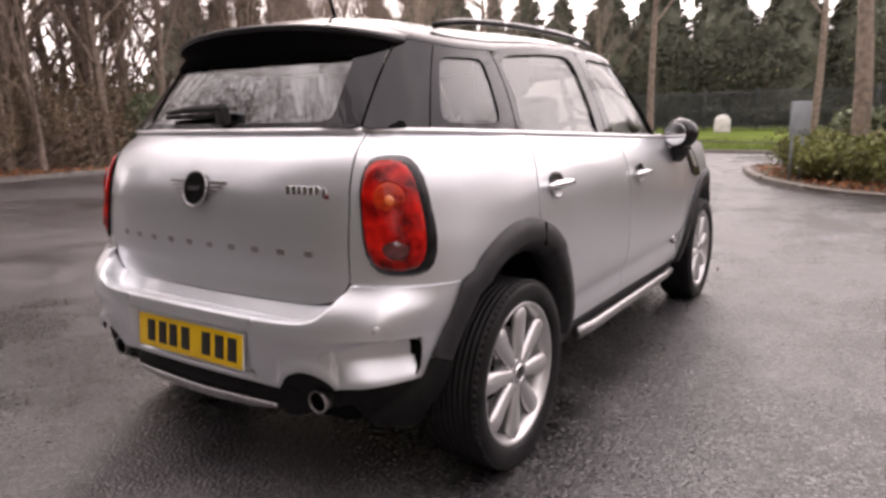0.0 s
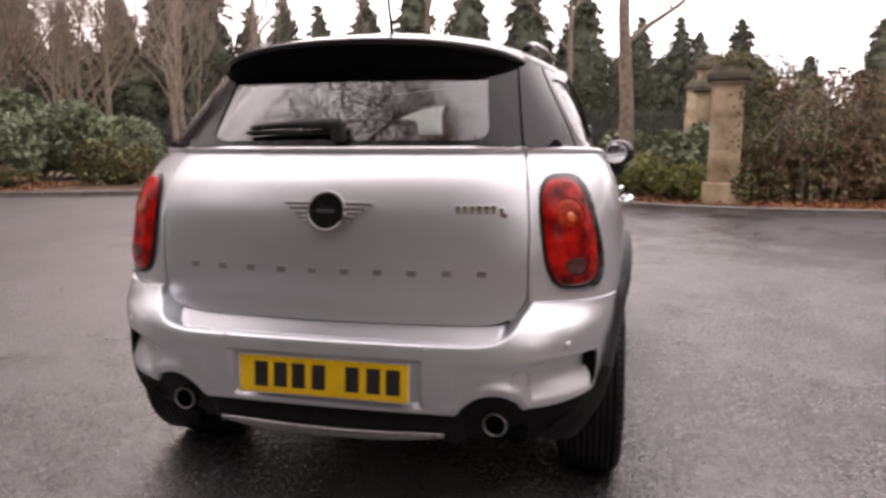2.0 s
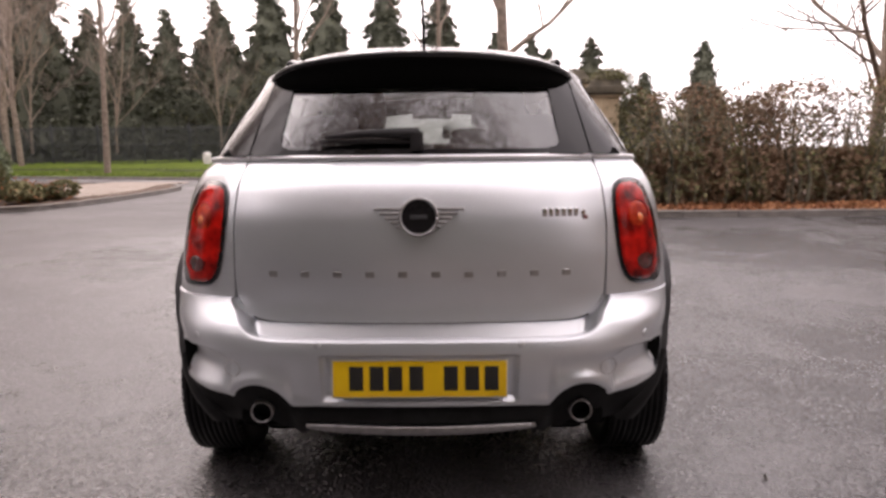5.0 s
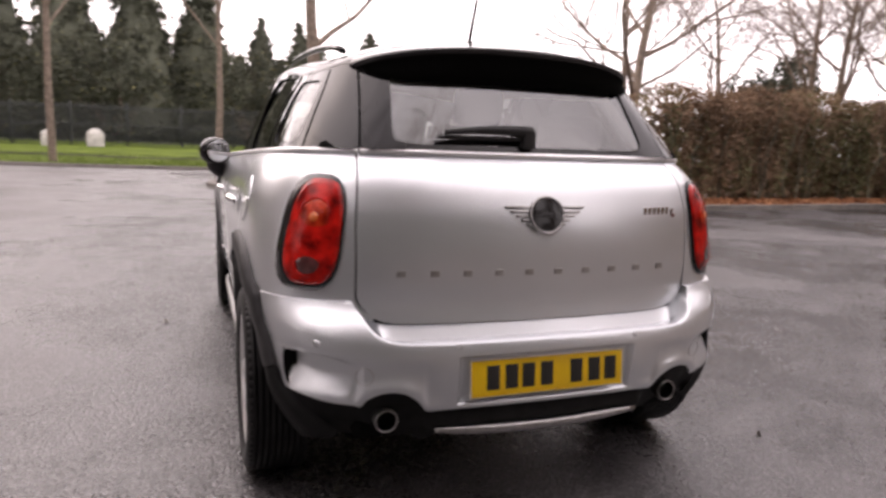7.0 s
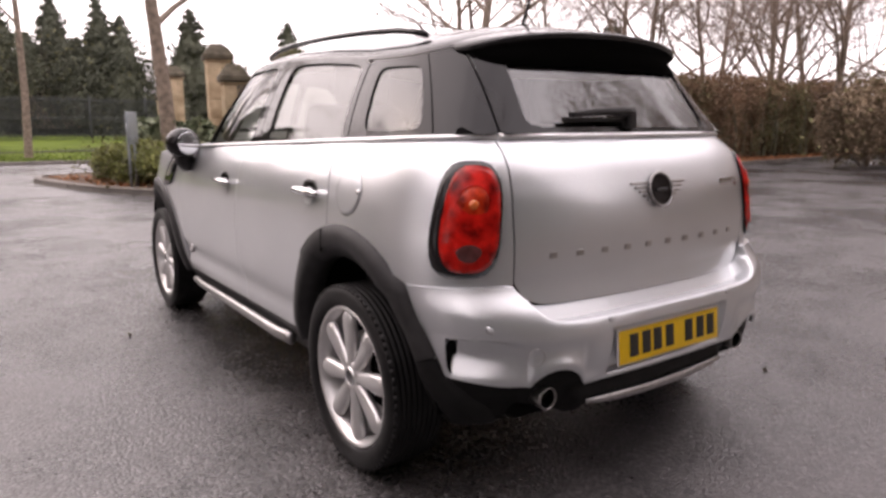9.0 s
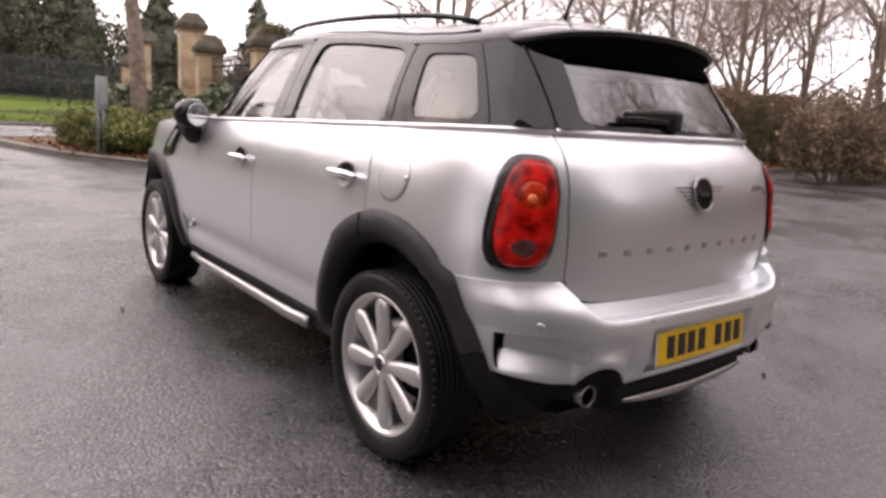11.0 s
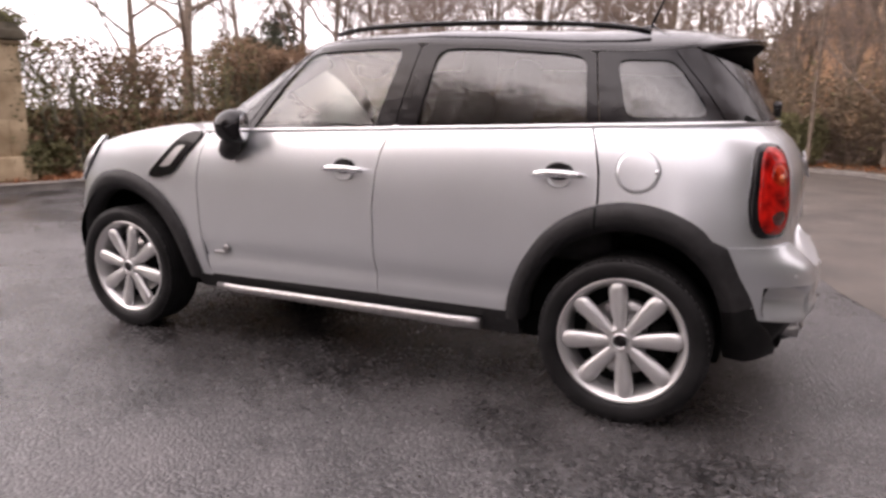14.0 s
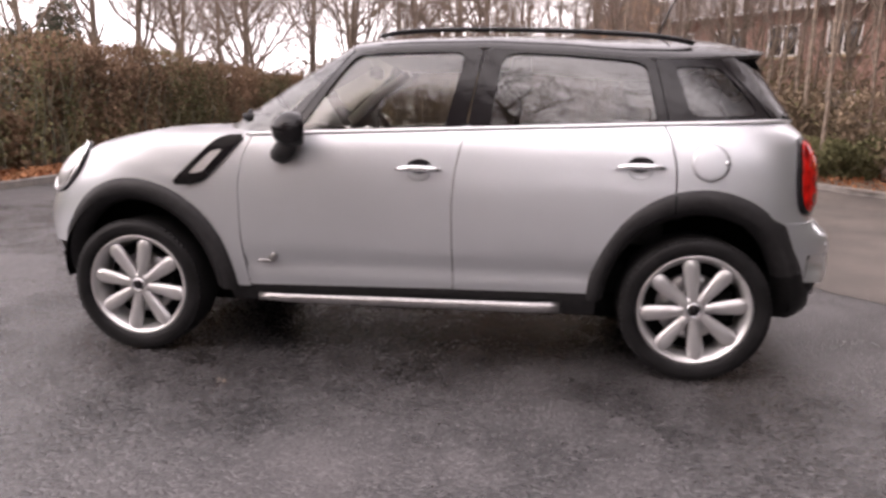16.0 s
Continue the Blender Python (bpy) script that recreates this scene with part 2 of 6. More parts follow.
BRICK = material("red_brick", (0.30, 0.172, 0.135), 0.85, 0.0, 0.25, 6.0, bump=0.3, bump_scale=30, second=(0.38, 0.245, 0.20))
ROOF_TILE = material("grey_brown_roof_tiles", (0.24, 0.215, 0.205), 0.8, 0.0, 0.3, 5.0, bump=0.5, bump_scale=14)
WINDOW_WHITE = material("white_window_frame", (0.75, 0.74, 0.72), 0.5, 0.0, 0.05, 4.0)
PANE = material("window_pane", (0.05, 0.055, 0.06), 0.05, 0.0, 0.1, 2.0, coat=0.5)


# ---- mesh helpers ----
def mesh_object(name, verts, faces, mat, parent=None, smooth=True, label=""):
    me = bpy.data.meshes.new(name)
    me.from_pydata([tuple(v) for v in verts], [], [tuple(f) for f in faces])
    me.materials.append(mat)
    if smooth:
        me.polygons.foreach_set("use_smooth", [True] * len(me.polygons))
    me.update()
    ob = new(name, me)
    ob.parent = parent
    if label:
        ob["label"] = label
    return ob


def part(name, bm, mat, parent=None, label="", smooth=True):
    me = bpy.data.meshes.new(name)
    bmesh.ops.recalc_face_normals(bm, faces=bm.faces[:])
    bm.to_mesh(me)
    bm.free()
    me.materials.append(mat)
    if smooth:
        me.polygons.foreach_set("use_smooth", [True] * len(me.polygons))
    ob = new(name, me)
    ob.parent = parent
    if label:
        ob["label"] = label
    return ob


def thing(name, label, category, group="", kind="", at=(0, 0, 0)):
    ob = new(name)
    ob.location = at
    return tagged(ob, label, category, group, kind)


def add_box(bm, x0, x1, y0, y1, z0, z1, bevel=0.0, m=None):
    r = bmesh.ops.create_cube(bm, size=1)
    vs = r["verts"]
    for v in vs:
        v.co = Vector(((x0 + x1) / 2 + v.co.x * (x1 - x0), (y0 + y1) / 2 + v.co.y * (y1 - y0), (z0 + z1) / 2 + v.co.z * (z1 - z0)))
        if m:
            v.co = m @ v.co
    if bevel:
        es = list({e for v in vs for e in v.link_edges})
        bmesh.ops.bevel(bm, geom=es, offset=bevel, segments=2, affect="EDGES", profile=0.6)
    return bm


def box(x0, x1, y0, y1, z0, z1, bevel=0.0, m=None):
    return add_box(bmesh.new(), x0, x1, y0, y1, z0, z1, bevel, m)


def tube_arrays(points, radii, sides=6, caps=True):
    """Vertices and faces of a tube along points."""
    verts, faces = [], []
    up = Vector((0, 0, 1))
    n = len(points)
    for i, p in enumerate(points):
        d = (Vector(points[min(i + 1, n - 1)]) - Vector(points[max(i - 1, 0)])).normalized()
        a = d.cross(up if abs(d.z) < 0.95 else Vector((1, 0, 0))).normalized()
        b = d.cross(a)
        for k in range(sides):
            w = 2 * math.pi * k / sides
            verts.append(Vector(p) + (a * math.cos(w) + b * math.sin(w)) * radii[i])
    for i in range(n - 1):
        for k in range(sides):
            k2 = (k + 1) % sides
            faces.append((i * sides + k, i * sides + k2, (i + 1) * sides + k2, (i + 1) * sides + k))
    if caps:
        faces.append(tuple(range(sides))[::-1])
        faces.append(tuple((n - 1) * sides + k for k in range(sides)))
    return verts, faces


def tube(name, points, radii, mat, parent=None, sides=10, label=""):
    if not hasattr(radii, "__len__"):
        radii = [radii] * len(points)
    v, f = tube_arrays(points, radii, sides)
    return mesh_object(name, v, f, mat, parent, True, label)


def merge_arrays(list_of):
    V, F, o = [], [], 0
    for v, f in list_of:
        V += v
        F += [tuple(i + o for i in q) for q in f]
        o += len(v)
    return V, F


def leaf_cloud(name, centres, size, mat, rng, parent=None, stretch=1.6, droop=0.0, smooth=False):
    """Many small bent leaves, one rhombus each, about the given centres."""
    c = np.asarray(centres, float)
    n = len(c)
    a = rng.normal(size=(n, 3))
    a[:, 2] -= droop
    a /= np.linalg.norm(a, axis=1)[:, None]
    t = rng.normal(size=(n, 3))
    b = np.cross(a, t)
    b /= np.linalg.norm(b, axis=1)[:, None] + 1e-9
    s = (size * rng.uniform(0.55, 1.35, n))[:, None] if np.isscalar(size) else (np.asarray(size) * rng.uniform(0.6, 1.3, n))[:, None]
    lift = np.cross(a, b) * s * 0.22
    v = np.stack([c - a * s * stretch / 2, c + b * s / 2 + lift, c + a * s * stretch / 2, c - b * s / 2 + lift], 1).reshape(-1, 3)
    me = bpy.data.meshes.new(name)
    me.vertices.add(4 * n)
    me.vertices.foreach_set("co", v.astype(np.float32).ravel())
    me.loops.add(4 * n)
    me.loops.foreach_set("vertex_index", np.arange(4 * n, dtype=np.int32))
    me.polygons.add(n)
    me.polygons.foreach_set("loop_start", np.arange(0, 4 * n, 4, dtype=np.int32))
    me.polygons.foreach_set("loop_total", np.full(n, 4, dtype=np.int32))
    me.materials.append(mat)
    me.update(calc_edges=True)
    ob = new(name, me)
    ob.parent = parent
    return ob


def lerp_table(x, xs, ys):
    return float(np.interp(x, xs, ys))


# ---- ground ----
rng = np.random.default_rng(7)
KERB_FRONT = [(-0.79, 13.9), (-0.40, 12.2), (0.10, 10.8), (0.90, 9.5), (1.8, 8.8), (3.0, 8.45), (4.2, 8.35), (7.0, 8.4), (10.0, 8.6), (15.0, 9.0), (20.0, 9.3), (30.0, 9.6)]
KERB_LEFT = [(-14.0, -14.0), (-14.0, 0.0), (-14.1, 4.5), (-14.4, 7.2), (-12.9, 8.6), (-10.6, 9.2), (-8.6, 9.9), (-7.6, 11.4), (-7.5, 16.4), (-8.8, 18.6), (-12.0, 19.4), (-40.0, 20.0)]
KERB_RIGHT = [(34.0, 6.0), (20.0, 4.6), (15.4, 3.2), (14.6, 1.0), (13.0, -2.3), (10.4, -3.2), (8.3, -4.0), (6.4, -4.8), (3.0, -8.0), (-2.0, -11.0), (-8.0, -13.0), (-14.0, -14.0)]
KERB_GRASS = [(-90.0, 40.0), (-40.0, 31.0), (-18.0, 25.5), (-9.0, 22.8), (-3.0, 21.4), (3.0, 21.0), (14.0, 21.4), (40.0, 22.4)]


def smooth_line(points, steps=6):
    p = [Vector((*q, 0)) for q in points]
    out = []
    for i in range(len(p) - 1):
        a, b, c, d = p[max(i - 1, 0)], p[i], p[i + 1], p[min(i + 2, len(p) - 1)]
        for k in range(steps):
            t = k / steps
            out.append(0.5 * ((2 * b) + (c - a) * t + (2 * a - 5 * b + 4 * c - d) * t * t + (3 * b - a - 3 * c + d) * t ** 3))
    return out + [p[-1]]


def sheet(name, outline, z, mat, label, category, bulge=0.0):
    bm = bmesh.new()
    f = bm.faces.new([bm.verts.new((p[0], p[1], z)) for p in outline])
    bmesh.ops.triangulate(bm, faces=[f])
    ob = part(name, bm, mat, None, "", False)
    return tagged(ob, label, category, kind="structure")


def kerb(name, line, side, label, height=0.11, width=0.13):
    """Kerb stones along a line, the face on it, the back to its side; joints every 0.9 m."""
    ob = thing(name, label, "kerb", kind="structure")
    pts = smooth_line(line, 8)
    run = [0.0]
    for i in range(len(pts) - 1):
        run.append(run[-1] + (pts[i + 1] - pts[i]).length)
    total = run[-1]
    count = max(1, round(total / 0.9))

    def along(d):
        i = min(max(int(np.searchsorted(run, d)) - 1, 0), len(pts) - 2)
        return pts[i].lerp(pts[i + 1], min(1.0, max(0.0, (d - run[i]) / max(1e-6, run[i + 1] - run[i]))))

    faces = [(m, m + 1, 6 + m, 5 + m) for m in range(4)] + [(0, 1, 2, 3, 4), (9, 8, 7, 6, 5)]
    for k in range(count):
        p, q = along(total * k / count + 0.006), along(total * (k + 1) / count - 0.006)
        d = q - p
        o = Vector((-d.y, d.x, 0)).normalized() * side
        h = height + rng.uniform(-0.006, 0.006)
        shift_out = o * rng.uniform(-0.006, 0.006)
        verts = []
        for e in (p, q):
            for w, z in ((0, 0), (0.012, h - 0.02), (0.03, h), (width, h), (width, 0)):
                verts.append(e + shift_out + o * w + Vector((0, 0, z - (0.01 if z == 0 else 0))))
        mesh_object("kerb_stone", verts, faces, KERB, ob, False)
    return ob


v = [(-400, -400, 0), (400, -400, 0), (400, 400, 0), (-400, 400, 0)]
ground = mesh_object("ground", v, [(0, 1, 2, 3)], ASPHALT, None, False)
tagged(ground, "wet dark asphalt of a drive and turning area", "ground", kind="structure")

kerb("kerb_1", KERB_FRONT, 1, "low concrete kerb in front of the planted bed and hedge")
kerb("kerb_2", KERB_LEFT, 1, "low concrete kerb along the wooded verge")
kerb("kerb_3", KERB_RIGHT, 1, "low concrete kerb along the wooded bank", 0.09)
kerb("kerb_4", KERB_GRASS, 1, "low kerb along the mown grass")

bed = [(p.x, p.y) for p in smooth_line(KERB_FRONT, 6)]
sheet("bed_soil", bed + [(30, 18.8), (1.3, 18.8), (1.1, 15.4), (-0.2, 14.9)], 0.095, SOIL, "dark soil bed strewn with russet leaves", "soil")
kerb("kerb_5", [(-0.79, 13.9), (-0.75, 14.6), (-0.2, 15.1), (1.0, 15.4), (1.25, 17.0), (1.3, 18.8), (8.0, 19.0), (30.0, 19.0)], -1, "low concrete kerb behind the planted bed")
left = [(p.x, p.y) for p in smooth_line(KERB_LEFT, 6)]
sheet("verge_left", left + [(-60, 40), (-60, -40), (-14, -40)], 0.095, SOIL, "leaf-strewn verge under bare trees", "verge")
right = [(p.x, p.y) for p in smooth_line(KERB_RIGHT, 6)]
sheet("verge_right", right + [(-14, -60), (60, -60), (60, 6)], 0.075, SOIL, "leaf-strewn bank under bare trees", "verge")
strip = [(13.9, 3.4), (13.3, 2.8), (10.8, 1.5), (8.0, 0.7), (5.3, 0.0), (3.7, -0.6), (1.8, -1.0), (0.9, -1.3), (-0.6, -2.6), (-1.2, -5.0), (-1.5, -9.0), (-1.6, -11.0), (3.2, -8.1), (6.5, -4.9), (8.4, -4.1), (10.5, -3.3), (13.1, -2.4), (14.7, 1.0), (15.4, 3.2)]
sheet("worn_strip", strip, 0.004, WORN_ASPHALT, "paler worn brownish asphalt beside the bank", "road")
# mown grass, rising gently away from the road
NX, NY = 60, 24
verts, faces = [], []
front_x = [p[0] for p in KERB_GRASS]
front_y = [p[1] for p in KERB_GRASS]


def grass_z(x, y):
    f = lerp_table(x, front_x, front_y)
    return 0.095 + 0.20 * smoothstep_np(0, 20, y - f) + 0.14 * smoothstep_np(21, 32, y - f) + 0.03 * math.sin(x * 0.7) * math.sin(y * 0.5)


def smoothstep_np(a, b, x):
    t = min(1.0, max(0.0, (x - a) / (b - a)))
    return t * t * (3 - 2 * t)


for j in range(NY + 1):
    for i in range(NX + 1):
        x = -90 + 130 * i / NX
        f = lerp_table(x, front_x, front_y)
        y = f + 0.1 + (75 - 0.1) * (j / NY) ** 1.6
        verts.append((x, y, grass_z(x, y)))
for j in range(NY):
    for i in range(NX):
        k = j * (NX + 1) + i
        faces.append((k, k + 1, k + NX + 2, k + NX + 1))
tagged(mesh_object("grass", verts, faces, GRASS, None, True), "bright green mown grass rising behind the road", "grass", kind="structure")
# narrow dark path across the grass
verts, faces = [], []
for i in range(71):
    x = -58 + i
    f = lerp_table(x, front_x, front_y)
    for y in (f + 5.6, f + 6.7):
        verts.append((x, y, grass_z(x, y) + 0.025))
    if i:
        faces.append((2 * i - 2, 2 * i - 1, 2 * i + 1, 2 * i))
tagged(mesh_object("path", verts, faces, DAMP_SOIL, None, True), "narrow dark tarmac path across the mown grass", "path", kind="structure")
# blades along the front of the grass
gx = rng.uniform(-24, 12, 16000)
gy = np.interp(gx, front_x, front_y) + 0.12 + 9 * rng.uniform(0, 1, 16000) ** 2
gz = np.array([grass_z(a, b) for a, b in zip(gx, gy)]) + 0.02
tagged(leaf_cloud("grass_blades", np.stack([gx, gy, gz], 1), 0.03, BLADE, rng, None, 2.2), "short green grass blades", "grass", kind="stuff")
# pale paving on the corner of the left verge
verts, faces = [], []
paving = thing("paving", "pale stone paving on the verge corner", "paving", kind="structure")
slab_mesh = None
for i in range(4):
    for j in range(11):
        x0, y0 = -8.5 - 0.62 * i + 0.25 * math.sin(j * 0.6), 12.8 + 0.62 * j
        if slab_mesh is None:
            ob = part("slab", box(-0.3, 0.3, -0.3, 0.3, -0.02, 0.02, 0.006), PAVING, paving, "", False)
            slab_mesh = ob.data
        else:
            ob = new("slab", slab_mesh)
            ob.parent = paving
        ob.location = (x0, y0, 0.105 + rng.uniform(-0.003, 0.003))


# ---- plants ----
def grow(rng, height, radius, levels=5, spread=0.55, first=0.28, kids=(7, 5, 4, 4, 3), lean=0.0):
    """Branches of a bare tree: a list of (points, radii, level)."""
    out = []

    def branch(p, d, length, r, level):
        n = 5 if level < 2 else 3 if level == 2 else 2 if level == 3 else 1
        pts, rad = [p.copy()], [r]
        q, e = p.copy(), d.copy()
        for i in range(n):
            e = (e + Vector(rng.normal(size=3) * (0.05 if level == 0 else 0.14)) + Vector((0, 0, 0.06 if level else 0.0))).normalized()
            q = q + e * length / n
            pts.append(q.copy())
            rad.append(max(0.0055, r * (1 - (0.72 if level == 0 else 0.65) * (i + 1) / n)))
        out.append((pts, rad, level))
        if level + 1 >= levels:
            return
        for k in range(kids[level]):
            t = first + (1 - first) * (k + rng.uniform(0, 0.9)) / kids[level] if level == 0 else 0.25 + 0.75 * (k + rng.uniform(0, 1)) / kids[level]
            i = min(int(t * n), n - 1)
            f = t * n - i
            base = pts[i].lerp(pts[i + 1], f)
            axis = (pts[i + 1] - pts[i]).normalized()
            side = axis.cross(Vector(rng.normal(size=3))).normalized()
            out_d = (axis * (1 - spread) + side * spread * rng.uniform(0.8, 1.4) + Vector((0, 0, 0.12))).normalized()
            branch(base, out_d, length * rng.uniform(0.42, 0.62) * (1.0 - 0.35 * t if level == 0 else 1), max(0.0055, (rad[i] * (1 - f) + rad[i + 1] * f) * 0.56), level + 1)

    branch(Vector((0, 0, -0.05)), Vector((lean, 0, 1)).normalized(), height, radius, 0)
    return out


def bare_tree(seed, height, radius, label, levels=5, kids=(8, 5, 4, 4, 3), first=0.28, spread=0.55):
    r = np.random.default_rng(seed)
    parts = grow(r, height, radius, levels, spread, first, kids)
    tree = thing("bare_tree", label, "tree")
    low = merge_arrays([tube_arrays(p, q, 9 if k == 0 else 5, False) for p, q, k in parts if k < 3])
    mesh_object("trunk", low[0], low[1], BARK, tree, True)
    twigs = merge_arrays([tube_arrays(p, q, 3, False) for p, q, k in parts if k > 2])
    tagged(mesh_object("crown", twigs[0], twigs[1], TWIG, tree, False), kind="stuff")
    return tree


def conifer(seed, height, width, label):
    r = np.random.default_rng(seed)
    tree = thing("conifer", label, "conifer")
    v, f = tube_arrays([(0, 0, -0.1), (0, 0, height * 0.5), (0, 0, height)], [0.22, 0.13, 0.02], 8)
    mesh_object("trunk", v, f, BARK, tree, True)
    pts, size = [], []
    tiers = int(height * 4.2)
    for k in range(tiers):
        t = (k + r.uniform(0, 0.6)) / tiers
        h = height * (0.06 + 0.94 * t)
        length = width * (1 - t) ** 0.8 * r.uniform(0.65, 1.15) + 0.12
        n = int(6 + 6 * (1 - t))
        for j in range(n):
            a = r.uniform(0, 2 * math.pi)
            L = length * r.uniform(0.7, 1.12)
            m = max(6, int(L * 18))
            s = np.sqrt(r.uniform(0.03, 1, m))
            dx = s * L
            droop = -0.28 * dx - 0.10 * dx * dx + 0.05
            off = r.normal(size=(m, 3)) * np.array([0.13, 0.13, 0.08]) * (0.4 + s)[:, None]
            pts.append(np.stack([np.cos(a) * dx, np.sin(a) * dx, h + droop], 1) + off)
    v, f = [], []
    for k in range(15):
        t = k / 14
        for j in range(14):
            a = 2 * math.pi * j / 14
            q = (0.74 * width * (1 - t) ** 0.85 + 0.03) * r.uniform(0.75, 1.1)
            v.append(Vector((q * math.cos(a), q * math.sin(a), height * (0.05 + 0.90 * t) + r.uniform(-0.25, 0.1))))
    for k in range(14):
        for j in range(14):
            j2 = (j + 1) % 14
            f.append((k * 14 + j, k * 14 + j2, (k + 1) * 14 + j2, (k + 1) * 14 + j))
    mesh_object("inner_foliage", v, f, CONIFER, tree, False)
    tagged(leaf_cloud("crown", np.concatenate(pts), 0.21, CONIFER, r, tree, 2.2, 0.5), kind="stuff")
    return tree


def bush(name, at, rx, ry, rz, n, leaf, mat, label, seed, category="shrub", lumps=9, extra=None):
    """A shrub: stems and a lumpy shell of leaves with gaps."""
    r = np.random.default_rng(seed)
    ob = thing(name, label, category, at=at)
    c = np.stack([r.uniform(-0.75, 0.75, lumps) * rx, r.uniform(-0.75, 0.75, lumps) * ry, r.uniform(0.25, 0.72, lumps) * rz], 1)
    size = r.uniform(0.28, 0.5, lumps)
    k = r.integers(0, lumps, n)
    d = r.normal(size=(n, 3))
    d /= np.linalg.norm(d, axis=1)[:, None]
    rad = r.uniform(0.55, 1.05, n) ** 0.5
    p = c[k] + d * (rad * size[k])[:, None] * np.array([rx, ry, rz])
    p[:, 2] = np.abs(p[:, 2])
    tagged(leaf_cloud("leaves", p, leaf, mat, r, ob, 1.9), kind="stuff")
    if extra:
        m = n // 14
        q = c[r.integers(0, lumps, m)] + r.normal(size=(m, 3)) * np.array([rx, ry, rz]) * 0.32
        q[:, 2] = np.abs(q[:, 2])
        tagged(leaf_cloud("leaves", q, leaf, extra, r, ob, 1.9), kind="stuff")
    stems = []
    for j in range(90 if category == "thicket" else 14):
        e = c[j % lumps] * (1 if category != "thicket" else r.uniform(0.55, 1.5, 3))
        stems.append(tube_arrays([(e[0] * 0.2, e[1] * 0.2, -0.03), (e[0] * 0.6, e[1] * 0.6, e[2] * 0.6), tuple(e)], [0.018, 0.012, 0.006], 5))
    v, f = merge_arrays(stems)
    mesh_object("woody_frame", v, f, TWIG, ob, False)
    return ob


def hedge(name, a, b, height, depth, per_m2, label, seed, ragged=0.12, green=0.35, gap=0.0):
    """A clipped hedge from a to b: stems, brown and green leaves, a ragged top."""
    r = np.random.default_rng(seed)
    ob = thing(name, label, "hedge", at=(a[0], a[1], 0.09))
    length = math.hypot(b[0] - a[0], b[1] - a[1])
    ux, uy = (b[0] - a[0]) / length, (b[1] - a[1]) / length
    n = int(0.80 * per_m2 * length * (2 * height + depth))
    s = r.uniform(0, length, n)
    shell = r.uniform(0, 1, n) < 0.75
    w = np.where(shell, np.where(r.uniform(0, 1, n) < 0.7, -depth / 2, depth / 2) + r.normal(size=n) * 0.10, r.uniform(-depth / 2, depth / 2, n))
    top = height * (1 + ragged * (0.5 * np.sin(s * 1.1 + seed) + 0.5 * np.sin(s * 2.9 + 2 * seed)) + 0.03 * r.normal(size=n))
    z = r.uniform(0.02, 1, n) ** 0.75 * top
    w = w * (1 + 0.30 * np.sin(s * 8.3 + 2.2 * np.sin(s * 1.9 + seed)) + 0.16 * np.sin(s * 19.0))
    on_top = r.uniform(0, 1, n) < 0.18
    z = np.where(on_top, top + r.normal(size=n) * 0.06, z)
    w = np.where(on_top, r.uniform(-depth / 2, depth / 2, n), w)
    if gap:
        clump = 0.5 + 0.25 * np.sin(s * 2.3 + seed) + 0.2 * np.sin(s * 5.1) + 0.15 * np.sin(s * 0.7 + 1.3 * seed)
        rise = np.clip((z / height - 0.42) / 0.3, 0, 1)
        keep = r.uniform(0, 1, n) > rise * np.clip(gap + (0.3 + 0.9 * gap) * (0.55 - clump), 0.0, 0.93)
        s, w, z = s[keep], w[keep], z[keep]
    p = np.stack([ux * s - uy * w, uy * s + ux * w, z], 1)
    patchy = (np.sin(s * 0.9 + seed) + 0.9 * np.sin(s * 6.1 + 1.7 * np.sin(s * 1.3) + z * 0.4) + r.normal(size=len(s)) * 0.6 - (z - 0.5 * height) * 0.9) > 1.0 - 1.6 * green
    tagged(leaf_cloud("brown_leaves", p[~patchy], 0.044, HEDGE_BROWN, r, ob, 1.5), kind="stuff")
    m = n // 4
    core = np.stack([r.uniform(0, length, m), r.uniform(-depth / 2.6, depth / 2.6, m), r.uniform(0.0, 0.5 if gap > 0.2 else 0.9, m) * height], 1)
    core = np.stack([ux * core[:, 0] - uy * core[:, 1], uy * core[:, 0] + ux * core[:, 1], core[:, 2]], 1)
    if gap < 0.6:
        tagged(leaf_cloud("inner_leaves", core, 0.115, HEDGE_BROWN, r, ob, 1.4), kind="stuff")
    tagged(leaf_cloud("green_leaves", p[patchy], 0.044, HEDGE_GREEN, r, ob, 1.5), kind="stuff")
    stems = []
    for k in range(int(length * 9)):
        t, o = r.uniform(0, length), r.uniform(-depth / 1.75, depth / 3)
        q = [(ux * t - uy * o + r.normal() * 0.05 * j, uy * t + ux * o + r.normal() * 0.05 * j, height * 0.98 * j / 4 * r.uniform(0.85, 1.0)) for j in range(5)]
        k = r.uniform(0.5, 1.25)
        stems.append(tube_arrays(q, [0.034 * k, 0.030 * k, 0.026 * k, 0.018 * k, 0.006], 5))
    v, f = merge_arrays(stems)
    tagged(mesh_object("woody_frame", v, f, LICHEN, ob, False), kind="stuff")
    return ob


